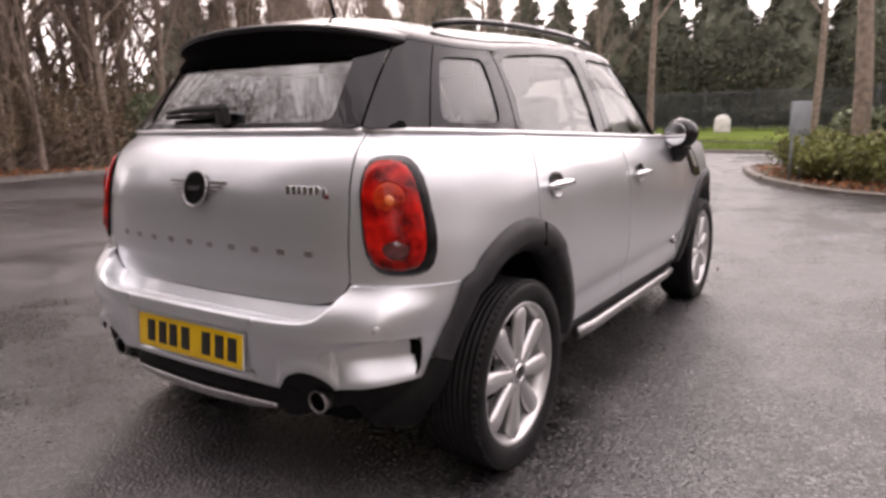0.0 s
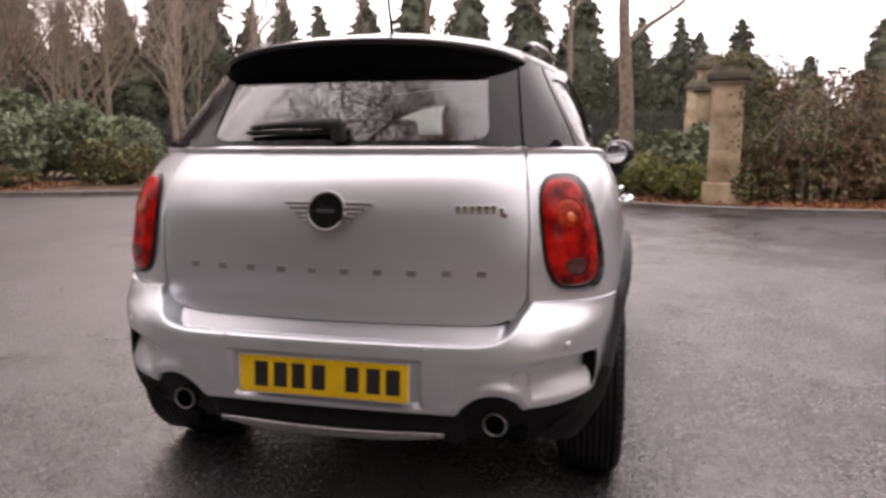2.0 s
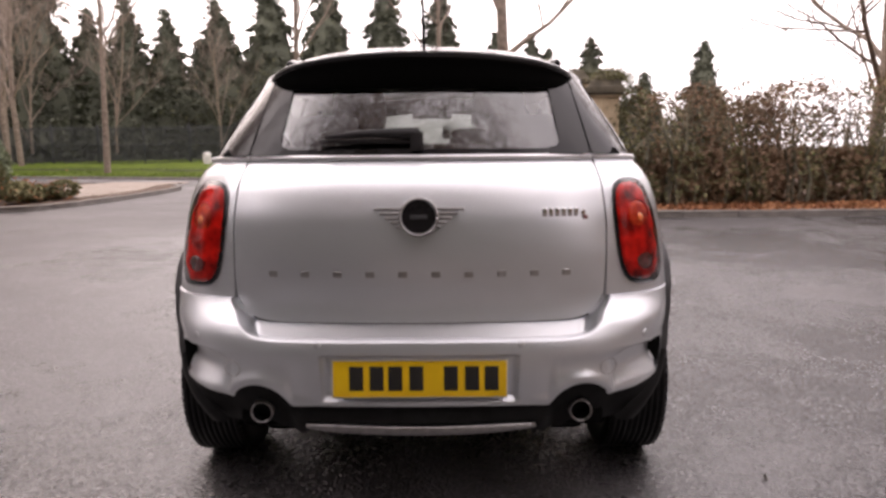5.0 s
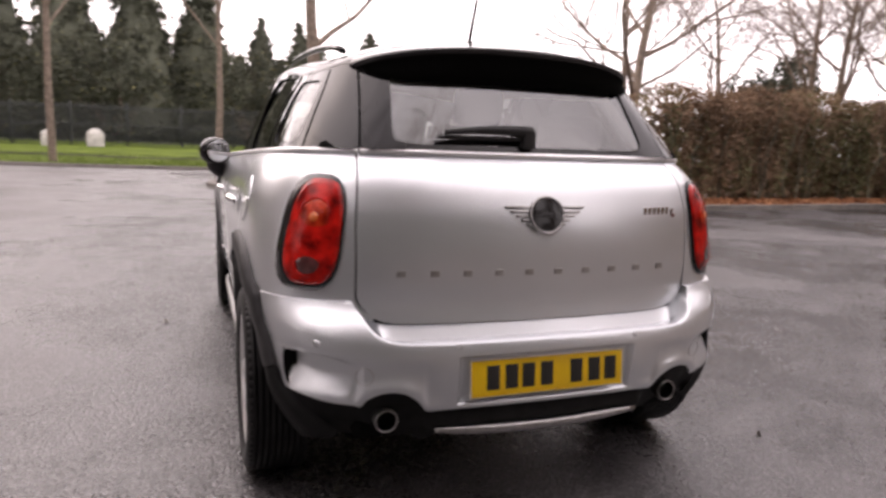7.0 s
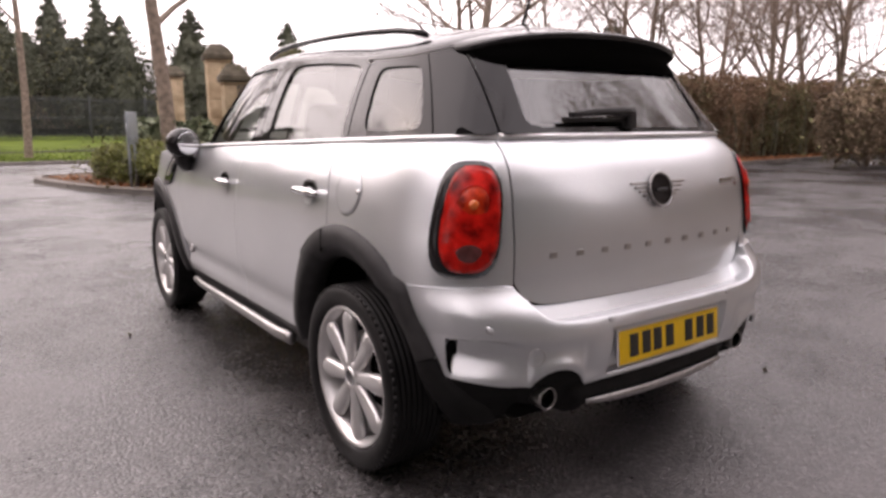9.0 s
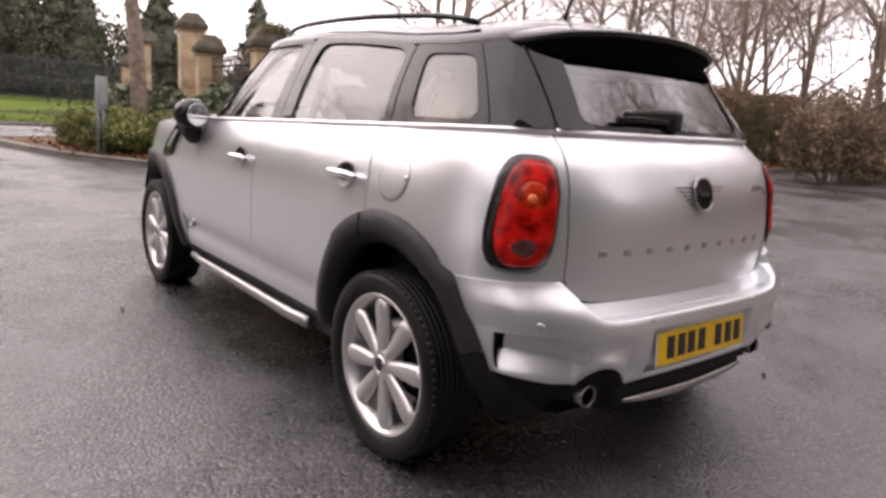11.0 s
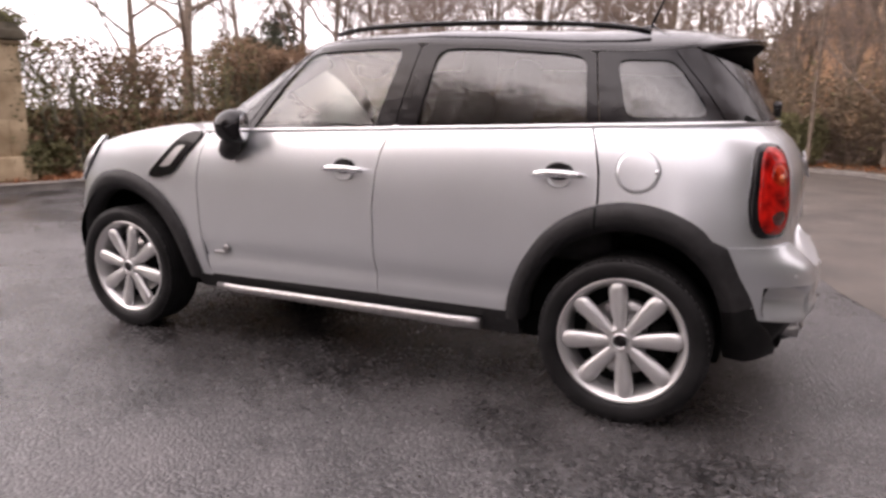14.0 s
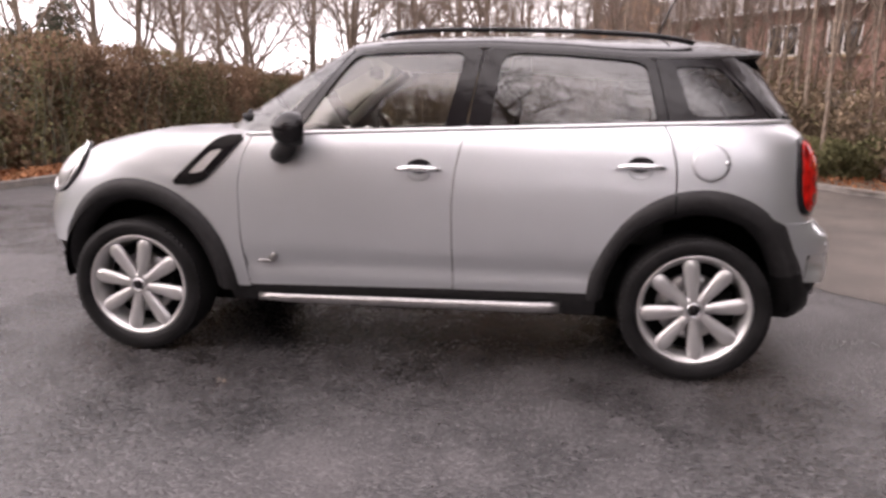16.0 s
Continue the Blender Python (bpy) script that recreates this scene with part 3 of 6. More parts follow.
def litter(name, region, n, label, seed, z=0.1, size=0.055):
    """Fallen leaves scattered in a band along a line: (points, from, to)."""
    line, w0, w1 = region
    r = np.random.default_rng(seed)
    pts = smooth_line(line, 8)
    seg = [(pts[i + 1] - pts[i]).length for i in range(len(pts) - 1)]
    idx = r.choice(len(seg), n, p=np.array(seg) / sum(seg))
    out = []
    for i in idx:
        d = pts[i + 1] - pts[i]
        o = Vector((-d.y, d.x, 0)).normalized()
        q = pts[i] + d * r.uniform(0, 1) + o * (w0 + (w1 - w0) * r.uniform(0, 1))
        out.append((q.x, q.y, z + abs(r.normal()) * 0.02))
    return tagged(leaf_cloud(name, out, size, LITTER, r, None, 1.4), label, "fallen leaves", kind="stuff")


def scatter_copies(first, places):
    for x, y, z, turn, size in places:
        c = copy_thing(first, pose(x, y, z, 0, 0, turn))
        c.scale = (size, size, size)


# hedge and bed along the front
hedge("hedge", (4.4, 10.35), (8.6, 10.47), 2.02, 1.0, 620, "loose russet hedge of upright ivy-grown stems behind the kerb", 4, 0.14, 0.66, 0.42)
hedge("hedge", (8.6, 10.47), (27.0, 11.0), 2.42, 1.1, 820, "russet and olive hedge of upright stems behind the kerb", 3, 0.07, 0.66, 0.05)
hedge("hedge", (3.2, 9.55), (6.2, 10.15), 1.95, 0.8, 700, "loose ragged end of a brown hedge beside a stone pillar", 8, 0.16, 0.66, 0.40)
litter("fallen_leaves", (KERB_FRONT[5:], 0.15, 1.3), 13000, "russet fallen leaves under the hedge", 5)
litter("fallen_leaves", (KERB_FRONT[:6], 0.3, 2.5), 1500, "russet fallen leaves in the planted bed", 6)
bush("low_shrub", (1.55, 11.2, 0.09), 1.15, 1.5, 0.75, 26000, 0.038, SHRUB, "low yellow-green shrub in the kerbed bed", 11, extra=HEDGE_GREEN)
bush("low_shrub", (0.95, 12.5, 0.09), 0.95, 1.0, 0.65, 15000, 0.038, SHRUB, "low yellow-green shrub beside the kerb", 12, extra=HEDGE_GREEN)
bush("low_shrub", (3.35, 9.25, 0.09), 0.45, 0.3, 0.5, 4000, 0.05, HEDGE_GREEN, "low ragged shrub at the foot of the stone pillar", 23, extra=HEDGE_BROWN)
bush("low_shrub", (2.15, 9.75, 0.09), 0.75, 0.5, 0.6, 7000, 0.05, SHRUB, "low green shrub at the pillar foot", 13, extra=HEDGE_GREEN)
bush("laurel_bush", (2.35, 11.4, 0.09), 1.1, 0.9, 1.15, 9000, 0.085, LAUREL, "glossy green laurel bush in the bed", 14)
bush("laurel_bush", (1.9, 12.9, 0.09), 1.0, 0.9, 1.2, 7000, 0.085, LAUREL, "glossy green laurel bush in the bed", 15)
bush("laurel_bush", (-13.6, 13.0, 0.09), 2.4, 2.2, 2.2, 52000, 0.075, LAUREL, "large rounded laurel bush on the verge corner", 16)
bush("laurel_bush", (-17.0, 12.2, 0.09), 2.4, 2.0, 2.0, 30000, 0.08, LAUREL, "wide green laurel bush on the verge", 17)
bush("olive_shrub", (-10.4, 11.9, 0.09), 0.75, 0.75, 0.95, 6500, 0.055, HEDGE_GREEN, "olive-brown shrub at the end of the laurel", 22, extra=SHRUB)
bush("low_shrub", (-8.7, 11.6, 0.09), 0.6, 0.9, 0.40, 5000, 0.05, HEDGE_GREEN, "low olive shrub at the verge corner", 18, extra=LITTER)
bush("low_shrub", (-12.6, 10.2, 0.09), 1.2, 0.55, 0.36, 6000, 0.055, HEDGE_GREEN, "low ground cover along the kerb", 19, extra=HEDGE_BROWN)
litter("fallen_leaves", (KERB_LEFT[:6], 0.2, 3.0), 4500, "brown fallen leaves on the verge", 20)
litter("fallen_leaves", (KERB_RIGHT, 0.15, 2.4), 7000, "brown fallen leaves on the bank", 21)

# deciduous trees in winter
t1 = bare_tree(31, 8.5, 0.16, "slender bare tree in the kerbed bed", kids=(9, 6, 5, 4, 4), first=0.34)
t1.location = (1.41, 11.8, 0.09)
t2 = bare_tree(32, 9.0, 0.15, "bare spreading tree behind the hedge", kids=(11, 7, 5, 5, 4), first=0.22, spread=0.6)
t2.location = (9.5, 12.5, 0.09)
t3 = bare_tree(33, 8.0, 0.15, "young bare tree with many fine twigs", kids=(11, 7, 5, 5, 3), first=0.2)
t3.location = (18.5, 14.4, 0.09)
t4 = bare_tree(34, 10.5, 0.13, "thin straight bare tree on the grass", kids=(12, 4, 4, 3, 2), first=0.35, spread=0.45)
t4.location = (-5.35, 22.6, 0.2)
scatter_copies(t4, [(-0.25, 22.7, 0.2, 130, 0.95), (-13.5, 24.5, 0.3, 60, 1.0)])
scatter_copies(t2, [(23.0, 14.8, 0.09, 75, 0.95), (33.0, 16.0, 0.09, 140, 1.1), (14.0, 19.5, 0.09, 220, 1.0)])
scatter_copies(t3, [(27.0, 14.2, 0.09, 50, 1.1), (15.2, 15.6, 0.09, 190, 0.85), (21.0, 17.5, 0.09, 300, 1.1), (30.0, 19.0, 0.09, 20, 1.2), (37.0, 20.0, 0.09, 280, 1.2)])

# woodland of thin bare trees left, right and behind the drive
w1 = bare_tree(41, 11.0, 0.11, "thin woodland tree, bare in winter", kids=(12, 5, 4, 3, 2), first=0.12, spread=0.42)
w1.location = (-17.0, 6.5, 0.09)
w2 = bare_tree(42, 7.0, 0.07, "bare twiggy sapling in the wood", kids=(12, 5, 4, 3, 1), first=0.06, spread=0.36)
w2.location = (-16.2, 4.2, 0.09)
spots = []
wood = np.random.default_rng(77)
for k in range(46):
    spots.append((wood.uniform(-30, -15.4), wood.uniform(3, 17.5), 0.09, wood.uniform(0, 360), wood.uniform(0.8, 1.5)))
scatter_copies(w1, spots[:24])
scatter_copies(w2, spots[24:])
spots = []
w3 = bare_tree(43, 9.0, 0.05, "thin straight sapling on the bank, bare in winter", kids=(9, 4, 3, 2), levels=4, first=0.30, spread=0.34)
w3.location = (11.0, -5.2, 0.07)
for k in range(120):
    t = wood.uniform(0, 1)
    line = smooth_line(KERB_RIGHT, 4)
    p = line[int(t * (len(line) - 1))]
    q = line[min(int(t * (len(line) - 1)) + 1, len(line) - 1)]
    d = q - p
    o = Vector((-d.y, d.x, 0)).normalized() if d.length else Vector((1, 0, 0))
    w = wood.uniform(0.9, 9.0)
    spots.append((p.x + o.x * w + wood.normal() * 0.6, p.y + o.y * w + wood.normal() * 0.6, 0.07, wood.uniform(0, 360), wood.uniform(0.75, 1.25)))
scatter_copies(w3, spots[:58])
scatter_copies(w2, spots[95:115])


def thicket(at, rx, ry, rz, n, label, seed, mat=None, extra=None):
    near = math.hypot(at[0], at[1]) < 30
    return bush("thicket", at, rx, ry, rz, int(n * (1.6 if near else 0.48)), 0.046 if near else 0.12, mat or WOODLAND, label, seed, "thicket", 14, extra)


for k, (x, y, rx, ry, rz, n) in enumerate(((-17.5, 6.5, 2.0, 3.0, 2.6, 9000), (-18.0, 1.0, 2.4, 3.4, 2.4, 9000), (-18.0, -6.0, 2.0, 3.6, 1.8, 7000), (-20.5, 10.5, 3.0, 2.4, 2.8, 9000), (-24.0, 6.0, 3.0, 4.0, 3.4, 9000))):
    thicket((x, y, 0.09), rx, ry, rz, n, "brown leafless thicket under the trees", 50 + k, extra=HEDGE_GREEN)
for k, (x, y, rx, ry, rz, n) in enumerate(((17.0, 1.6, 2.2, 1.6, 2.2, 9000), (15.6, -2.6, 1.6, 2.0, 2.1, 9000), (12.2, -5.0, 1.9, 1.4, 1.9, 9000), (9.4, -6.4, 1.5, 1.3, 1.7, 8000), (6.4, -8.2, 1.8, 1.5, 2.0, 8000), (2.4, -11.6, 2.5, 1.6, 2.2, 8000), (-3.5, -14.0, 3.0, 1.6, 2.2, 8000), (-10.0, -16.0, 3.4, 1.8, 2.4, 8000), (21.5, 1.4, 2.6, 2.0, 2.4, 8000), (18.0, -7.5, 3.0, 2.6, 2.6, 8000), (27.0, 1.0, 3.0, 3.0, 2.6, 8000))):
    thicket((x, y, 0.07), rx, ry, rz, n, "tangled brown undergrowth on the bank", 70 + k, extra=HEDGE_GREEN)
bush("evergreen_shrub", (9.6, -4.9, 0.07), 0.9, 0.7, 0.75, 8000, 0.045, HEDGE_GREEN, "low olive green shrub at the edge of the bank", 90)
bush("evergreen_shrub", (14.9, -1.0, 0.07), 0.9, 0.8, 1.1, 9000, 0.045, HEDGE_GREEN, "olive green shrub on the bank", 91)
for k, (x, y) in enumerate(((18.5, 6.0), (21.5, 6.6), (25.0, 7.0), (29.0, 7.6), (33.0, 8.0))):
    bush("hedgerow_bush", (x, y + 0.6, 0.07), 2.0, 0.9, 2.1, 9000, 0.06, WOODLAND, "ragged brown hedgerow bush along the side road", 200 + k, "bush", 14, HEDGE_GREEN)

# conifers behind the grass
c1 = conifer(61, 14.6, 5.0, "tall dark conifer behind the fence")
c1.location = (-14.9, 57.0, 1.0)
c2 = conifer(62, 12.5, 3.6, "dark pointed conifer behind the fence")
c2.location = (-25.8, 54.0, 1.0)
c3 = conifer(63, 9.5, 3.4, "broad dark conifer, behind the fence or added unseen for shade")
c3.location = (-37.0, 41.0, 1.0)
scatter_copies(c1, [(-10.1, 57.5, 1.0, 40, 1.0), (-5.0, 57.0, 1.0, 200, 0.98), (-31.5, 50.0, 1.0, 310, 1.12), (-20.5, 60.0, 1.0, 150, 0.92), (-44.0, 44.0, 1.0, 10, 0.95)])
scatter_copies(c2, [(-0.4, 57.5, 1.0, 220, 1.10), (-23.0, 55.0, 1.0, 15, 0.93), (-18.0, 55.0, 1.0, 260, 0.85), (4.4, 58.0, 1.0, 60, 0.80), (7.4, 57.0, 1.0, 10, 0.78)])
far_wood = np.random.default_rng(91)
for k in range(24):
    x = -66 + 3.6 * k + far_wood.uniform(-0.8, 0.8)
    c = copy_thing(c3, pose(x, 61.5 - 0.10 * abs(x + 12) + far_wood.uniform(-1.5, 1.5), 1.0, 0, 0, far_wood.uniform(0, 360)))
    c.scale = (far_wood.uniform(0.95, 1.15), far_wood.uniform(0.95, 1.15), far_wood.uniform(0.82, 1.06) * (1.0 if x < 2 else 0.72))
scatter_copies(c3, [(-41.0, 36.0, 1.0, 10, 1.15), (-34.5, 44.0, 1.0, 170, 1.2), (8.6, 55.0, 1.0, 80, 0.85), (-47.0, 38.0, 1.0, 330, 1.2), (6.9, 30.0, 0.4, 240, 0.60), (11.9, 29.5, 0.3, 240, 0.33), (18.5, 47.0, 0.8, 45, 0.8)])
for k, (x, rx) in enumerate(((-38, 6), (-27, 6), (-16, 6), (-6, 6), (4, 6), (13, 6))):
    thicket((x, 55 - 0.06 * abs(x), 0.9), rx, 2.6, 6.6, 30000, "dark undergrowth below the conifers", 110 + k, CONIFER, HEDGE_GREEN)
for k, (x, y, h) in enumerate(((20, 40, 5.0), (34, 36, 5.0), (48, 30, 5.5), (44, 16, 4.5), (-40, 18, 5.0), (-48, 2, 3.5), (-44, -16, 3.5), (-22, -34, 5.0), (2, -36, 5.0), (26, -34, 5.0))):
    thicket((x, y, 0.0), 9, 4.0, h, 12000, "distant brown woodland edge", 130 + k, WOODLAND, CONIFER)

bush("evergreen_tree", (23.1, 21.8, 0.1), 1.7, 1.6, 5.3, 16000, 0.10, CONIFER, "rounded dark evergreen tree behind the hedge", 93, "tree", 12)

# dark fence behind the grass
fence = thing("metal_fence", "dark green railing fence at the back of the grass", "fence")
bars = []
for k in range(620):
    x = -46 + 0.1 * k
    y = 41.5 - 0.0009 * (x + 10) ** 2
    z = grass_z(x, y)
    bars.append(tube_arrays([(x, y, z), (x, y, z + 2.36)], [0.022, 0.022], 4))
v, f = merge_arrays(bars)
tagged(mesh_object("railing_infill", v, f, FENCE, fence, False), kind="stuff")
for h in (0.25, 1.2, 2.2):
    pts = [(x, 41.5 - 0.0009 * (x + 10) ** 2, grass_z(x, 41.5) + h) for x in np.linspace(-46, 16, 40)]
    tube("rail", pts, 0.03, FENCE, fence, 4)
post_mesh = None
for k in range(22):
    x = -46 + 2.95 * k
    y = 41.5 - 0.0009 * (x + 10) ** 2
    if post_mesh is None:
        ob = part("post", box(-0.05, 0.05, -0.05, 0.05, 0, 2.5, 0.008), FENCE, fence)
        post_mesh = ob.data
    else:
        ob = new("post", post_mesh)
        ob.parent = fence
    ob.location = (x, y, grass_z(x, y))
for x, y, w, h in ((-8.4, 39.0, 0.62, 0.72), (-6.1, 39.0, 0.85, 0.75), (-12.6, 38.5, 0.45, 0.6), (-14.5, 38.8, 0.5, 0.65)):
    bm = box(-w / 2, w / 2, -0.08, 0.08, 0, h * 0.8, 0.03)
    bmesh.ops.create_cone(bm, cap_ends=True, segments=24, radius1=w / 2, radius2=w / 2, depth=0.15, matrix=pose(0, 0, h * 0.78, 90, 0, 0))
    ob = part("standing_stone", bm, PALE_STONE)
    ob.location = (x, y, grass_z(x, y) - 0.02)
    tagged(ob, "small pale upright stone on the grass", "stone", "stones on the grass")


# ---- stone gate piers ----
def pier(at, width, height, label, seed, turn=0.0, ivy=0):
    r = np.random.default_rng(seed)
    ob = thing("gate_pier", label, "gate pier", "stone gate piers", at=at)
    ob.rotation_euler = (0, 0, radians(turn))
    part("plinth", box(-width / 2 - 0.06, width / 2 + 0.06, -width / 2 - 0.06, width / 2 + 0.06, 0, 0.35, 0.03), STONE, ob)
    courses = max(3, int((height - 0.35) / 0.42))
    h = (height - 0.35) / courses
    for k in range(courses):
        z = 0.35 + k * h
        split = r.uniform(-0.12, 0.12)
        g = 0.0015
        j = r.uniform(-0.003, 0.003)
        part("stone_block", box(-width / 2 + j, split - g, -width / 2, width / 2 + j, z + g, z + h - g, 0.006), STONE, ob)
        part("stone_block", box(split + g, width / 2 + j, -width / 2 - j, width / 2, z + g, z + h - g, 0.006), STONE, ob)
    w = width / 2
    part("necking", box(-w - 0.03, w + 0.03, -w - 0.03, w + 0.03, height, height + 0.06, 0.02), STONE, ob)
    cap = part("cap", box(-w - 0.08, w + 0.08, -w - 0.08, w + 0.08, height + 0.06, height + 0.20, 0.03), CAPSTONE, ob, "dark weathered capstone")
    bm = bmesh.new()
    bmesh.ops.create_cone(bm, cap_ends=True, segments=4, radius1=(w + 0.06) * 1.414, radius2=w * 0.75, depth=0.24, matrix=pose(0, 0, height + 0.32, 0, 0, 45))
    part("cap_top", bm, CAPSTONE, ob, "dark weathered capstone", False)
    if ivy:
        p = np.stack([r.normal(size=ivy) * 0.12 + w, r.normal(size=ivy) * 0.2, r.uniform(0, height, ivy)], 1)
        tagged(leaf_cloud("ivy", p, 0.04, HEDGE_GREEN, r, ob, 1.3), kind="stuff")
        q = np.stack([r.normal(size=ivy) * 0.15 + 0.10, r.normal(size=ivy) * 0.16, height + 0.30 + np.abs(r.normal(size=ivy)) * 0.08], 1)
        tagged(leaf_cloud("ivy", q, 0.035, HEDGE_GREEN, r, ob, 1.3), kind="stuff")
    return ob


pier((2.82, 9.33, 0.09), 0.48, 1.88, "buff sandstone gate pier with ivy, beside the hedge", 1, -11, 1600)
pier((3.12, 13.05, 0.09), 0.49, 1.93, "low buff sandstone gate pier with dark cap", 2, -11, 200)
pier((3.43, 15.15, 0.09), 0.54, 2.56, "tall buff sandstone gate pier with dark cap", 3, -11, 120)
pier((4.1, 22.2, 0.1), 0.56, 2.55, "tall buff sandstone gate pier across the gateway", 4, -11, 60)
pier((4.3, 24.6, 0.12), 0.46, 1.85, "low buff sandstone gate pier across the gateway", 5, -11, 60)
railing = thing("iron_railing", "black wrought-iron railing between stone piers", "railing")
for k in range(22):
    t = k / 21
    x, y = 2.86 + 0.24 * t, 9.65 + 3.10 * t
    v, f = tube_arrays([(x, y, 0.1), (x, y, 2.0)], [0.012, 0.012], 6)
    mesh_object("bar", v, f, IRON, railing, False)
for h in (0.3, 1.8):
    tube("rail", [(2.86, 9.65, h), (3.10, 12.75, h)], 0.022, IRON, railing, 6)

# sign seen from behind
sign = thing("road_sign", "grey back of a small sign on two posts", "sign", at=(0.56, 10.85, 0.09))
sign.rotation_euler = (0, 0, radians(60))
part("board", box(-0.25, 0.25, -0.015, 0.015, 0.74, 1.30, 0.012), SIGN_GREY, sign)
for x in (-0.14, 0.14):
    v, f = tube_arrays([(x, 0.03, -0.02), (x, 0.03, 1.25)], [0.025, 0.025], 10)
    mesh_object("post", v, f, SIGN_GREY, sign, True)
    part("clamp", box(x - 0.05, x + 0.05, -0.035, -0.012, 0.82, 0.87, 0.006), SIGN_GREY, sign)


# ---- brick house beyond the bank ----
def house(at, turn, length, depth, eaves, ridge, label, bays, brick):
    ob = thing("house", label, "house", at=at)
    ob.rotation_euler = (0, 0, radians(turn))
    L, D = length / 2, depth / 2
    part("wall", box(-L, L, -D, D, 0, eaves, 0.02), brick, ob, smooth=False)
    for sx in (-1, 1):
        gv = [(sx * (L + o), y, z) for o in (0.20, 0.32) for y, z in ((-D, eaves - 0.1), (D, eaves - 0.1), (0, ridge - 0.45))]
        mesh_object("gable", gv, [(0, 1, 2), (3, 5, 4), (0, 3, 4, 1), (1, 4, 5, 2), (2, 5, 3, 0)], brick, ob, False)
    v = [(-L - 0.3, -D - 0.35, eaves - 0.1), (L + 0.3, -D - 0.35, eaves - 0.1), (L + 0.3, D + 0.35, eaves - 0.1), (-L - 0.3, D + 0.35, eaves - 0.1), (-L - 0.3, 0, ridge), (L + 0.3, 0, ridge), (-L, -D, eaves), (-L, D, eaves)]
    mesh_object("roof", v[:6], [(0, 1, 5, 4), (2, 3, 4, 5), (0, 4, 3), (1, 2, 5), (0, 3, 2, 1)], ROOF_TILE, ob, False)
    part("gutter", box(-L - 0.3, L + 0.3, -D - 0.42, -D - 0.32, eaves - 0.16, eaves - 0.06, 0.02), WINDOW_WHITE, ob)
    for k in range(bays):
        x = -L + length * (k + 0.5) / bays
        for z in (1.0, 3.6):
            win = part("window", box(x - 0.62, x + 0.62, -D - 0.03, -D + 0.02, z, z + 1.25, 0.01), WINDOW_WHITE, ob, "white window frame")
            for j in range(2):
                part("pane", box(x - 0.52 + 0.56 * j, x - 0.52 + 0.56 * j + 0.48, -D - 0.034, -D - 0.028, z + 0.08, z + 1.17), PANE, win)
            part("sill", box(x - 0.72, x + 0.72, -D - 0.10, -D + 0.02, z - 0.09, z, 0.01), STONE, win)
    part("chimney", box(L * 0.5, L * 0.5 + 0.7, -0.35, 0.35, ridge - 0.6, ridge + 1.2, 0.02), BRICK, ob)
    return ob


house((26.6, -14.3, 0.0), -132, 18, 8, 5.5, 9.2, "red-brown brick house with grey roof and white windows behind the trees", 8, BRICK)
house((42.0, -4.6, 0.0), 4, 10, 7, 5.6, 8.3, "buff-orange brick house with pitched roof behind the bare trees", 3, BUFF_BRICK)

# small leaves and grit on the asphalt
spot = np.random.default_rng(5)
pts = np.stack([spot.uniform(-9, 10, 16), spot.uniform(-6, 8, 16), np.full(16, 0.008)], 1)
pts = np.concatenate([pts, np.array([(-1.198, 2.01, 0.008), (-1.20, 2.03, 0.012), (-3.3, 2.0, 0.008), (1.2, -0.35, 0.008)])])
tagged(leaf_cloud("stray_leaves", pts, 0.03, BARK, spot, None, 1.3), "stray fallen leaves on the wet asphalt", "fallen leaves", kind="stuff")

# unseen tall trees behind the drive; the conifers are added to block low sky
scatter_copies(t2, [(-6.0, -15.5, 0.07, 20, 1.25), (0.5, -13.5, 0.07, 160, 1.2), (5.5, -12.0, 0.07, 250, 1.15), (-12.0, -17.0, 0.07, 310, 1.3), (-2.5, -17.5, 0.07, 95, 1.3)])
scatter_copies(c3, [(-9.0, -19.0, 0.07, 50, 1.05), (-3.5, -20.0, 0.07, 140, 1.1), (2.5, -18.0, 0.07, 260, 1.05), (8.0, -16.5, 0.07, 330, 1.0), (-15.5, -20.0, 0.07, 10, 1.1), (-0.5, -24.0, 0.07, 80, 1.2), (5.5, -22.0, 0.07, 110, 1.2), (-7.0, -24.0, 0.07, 30, 1.2)])
scatter_copies(w1, [(-16.5, 9.0, 0.09, 40, 1.1), (-18.5, 8.0, 0.09, 140, 1.2), (-17.3, 4.8, 0.09, 200, 1.2), (-19.0, 6.2, 0.09, 300, 1.3), (-16.8, 3.0, 0.09, 250, 1.0), (-20.5, 9.6, 0.09, 15, 1.3), (-22.5, 12.0, 0.09, 75, 1.3), (-19.8, 11.8, 0.09, 100, 1.2)])
for k, (x, y, rx, ry, rz, n) in enumerate(((-22.0, 8.5, 3.0, 3.0, 3.6, 10000), (-26.0, 13.0, 4.0, 3.0, 4.2, 10000))):
    thicket((x, y, 0.09), rx, ry, rz, n, "brown twiggy woodland under tall trees", 160 + k, extra=HEDGE_GREEN)

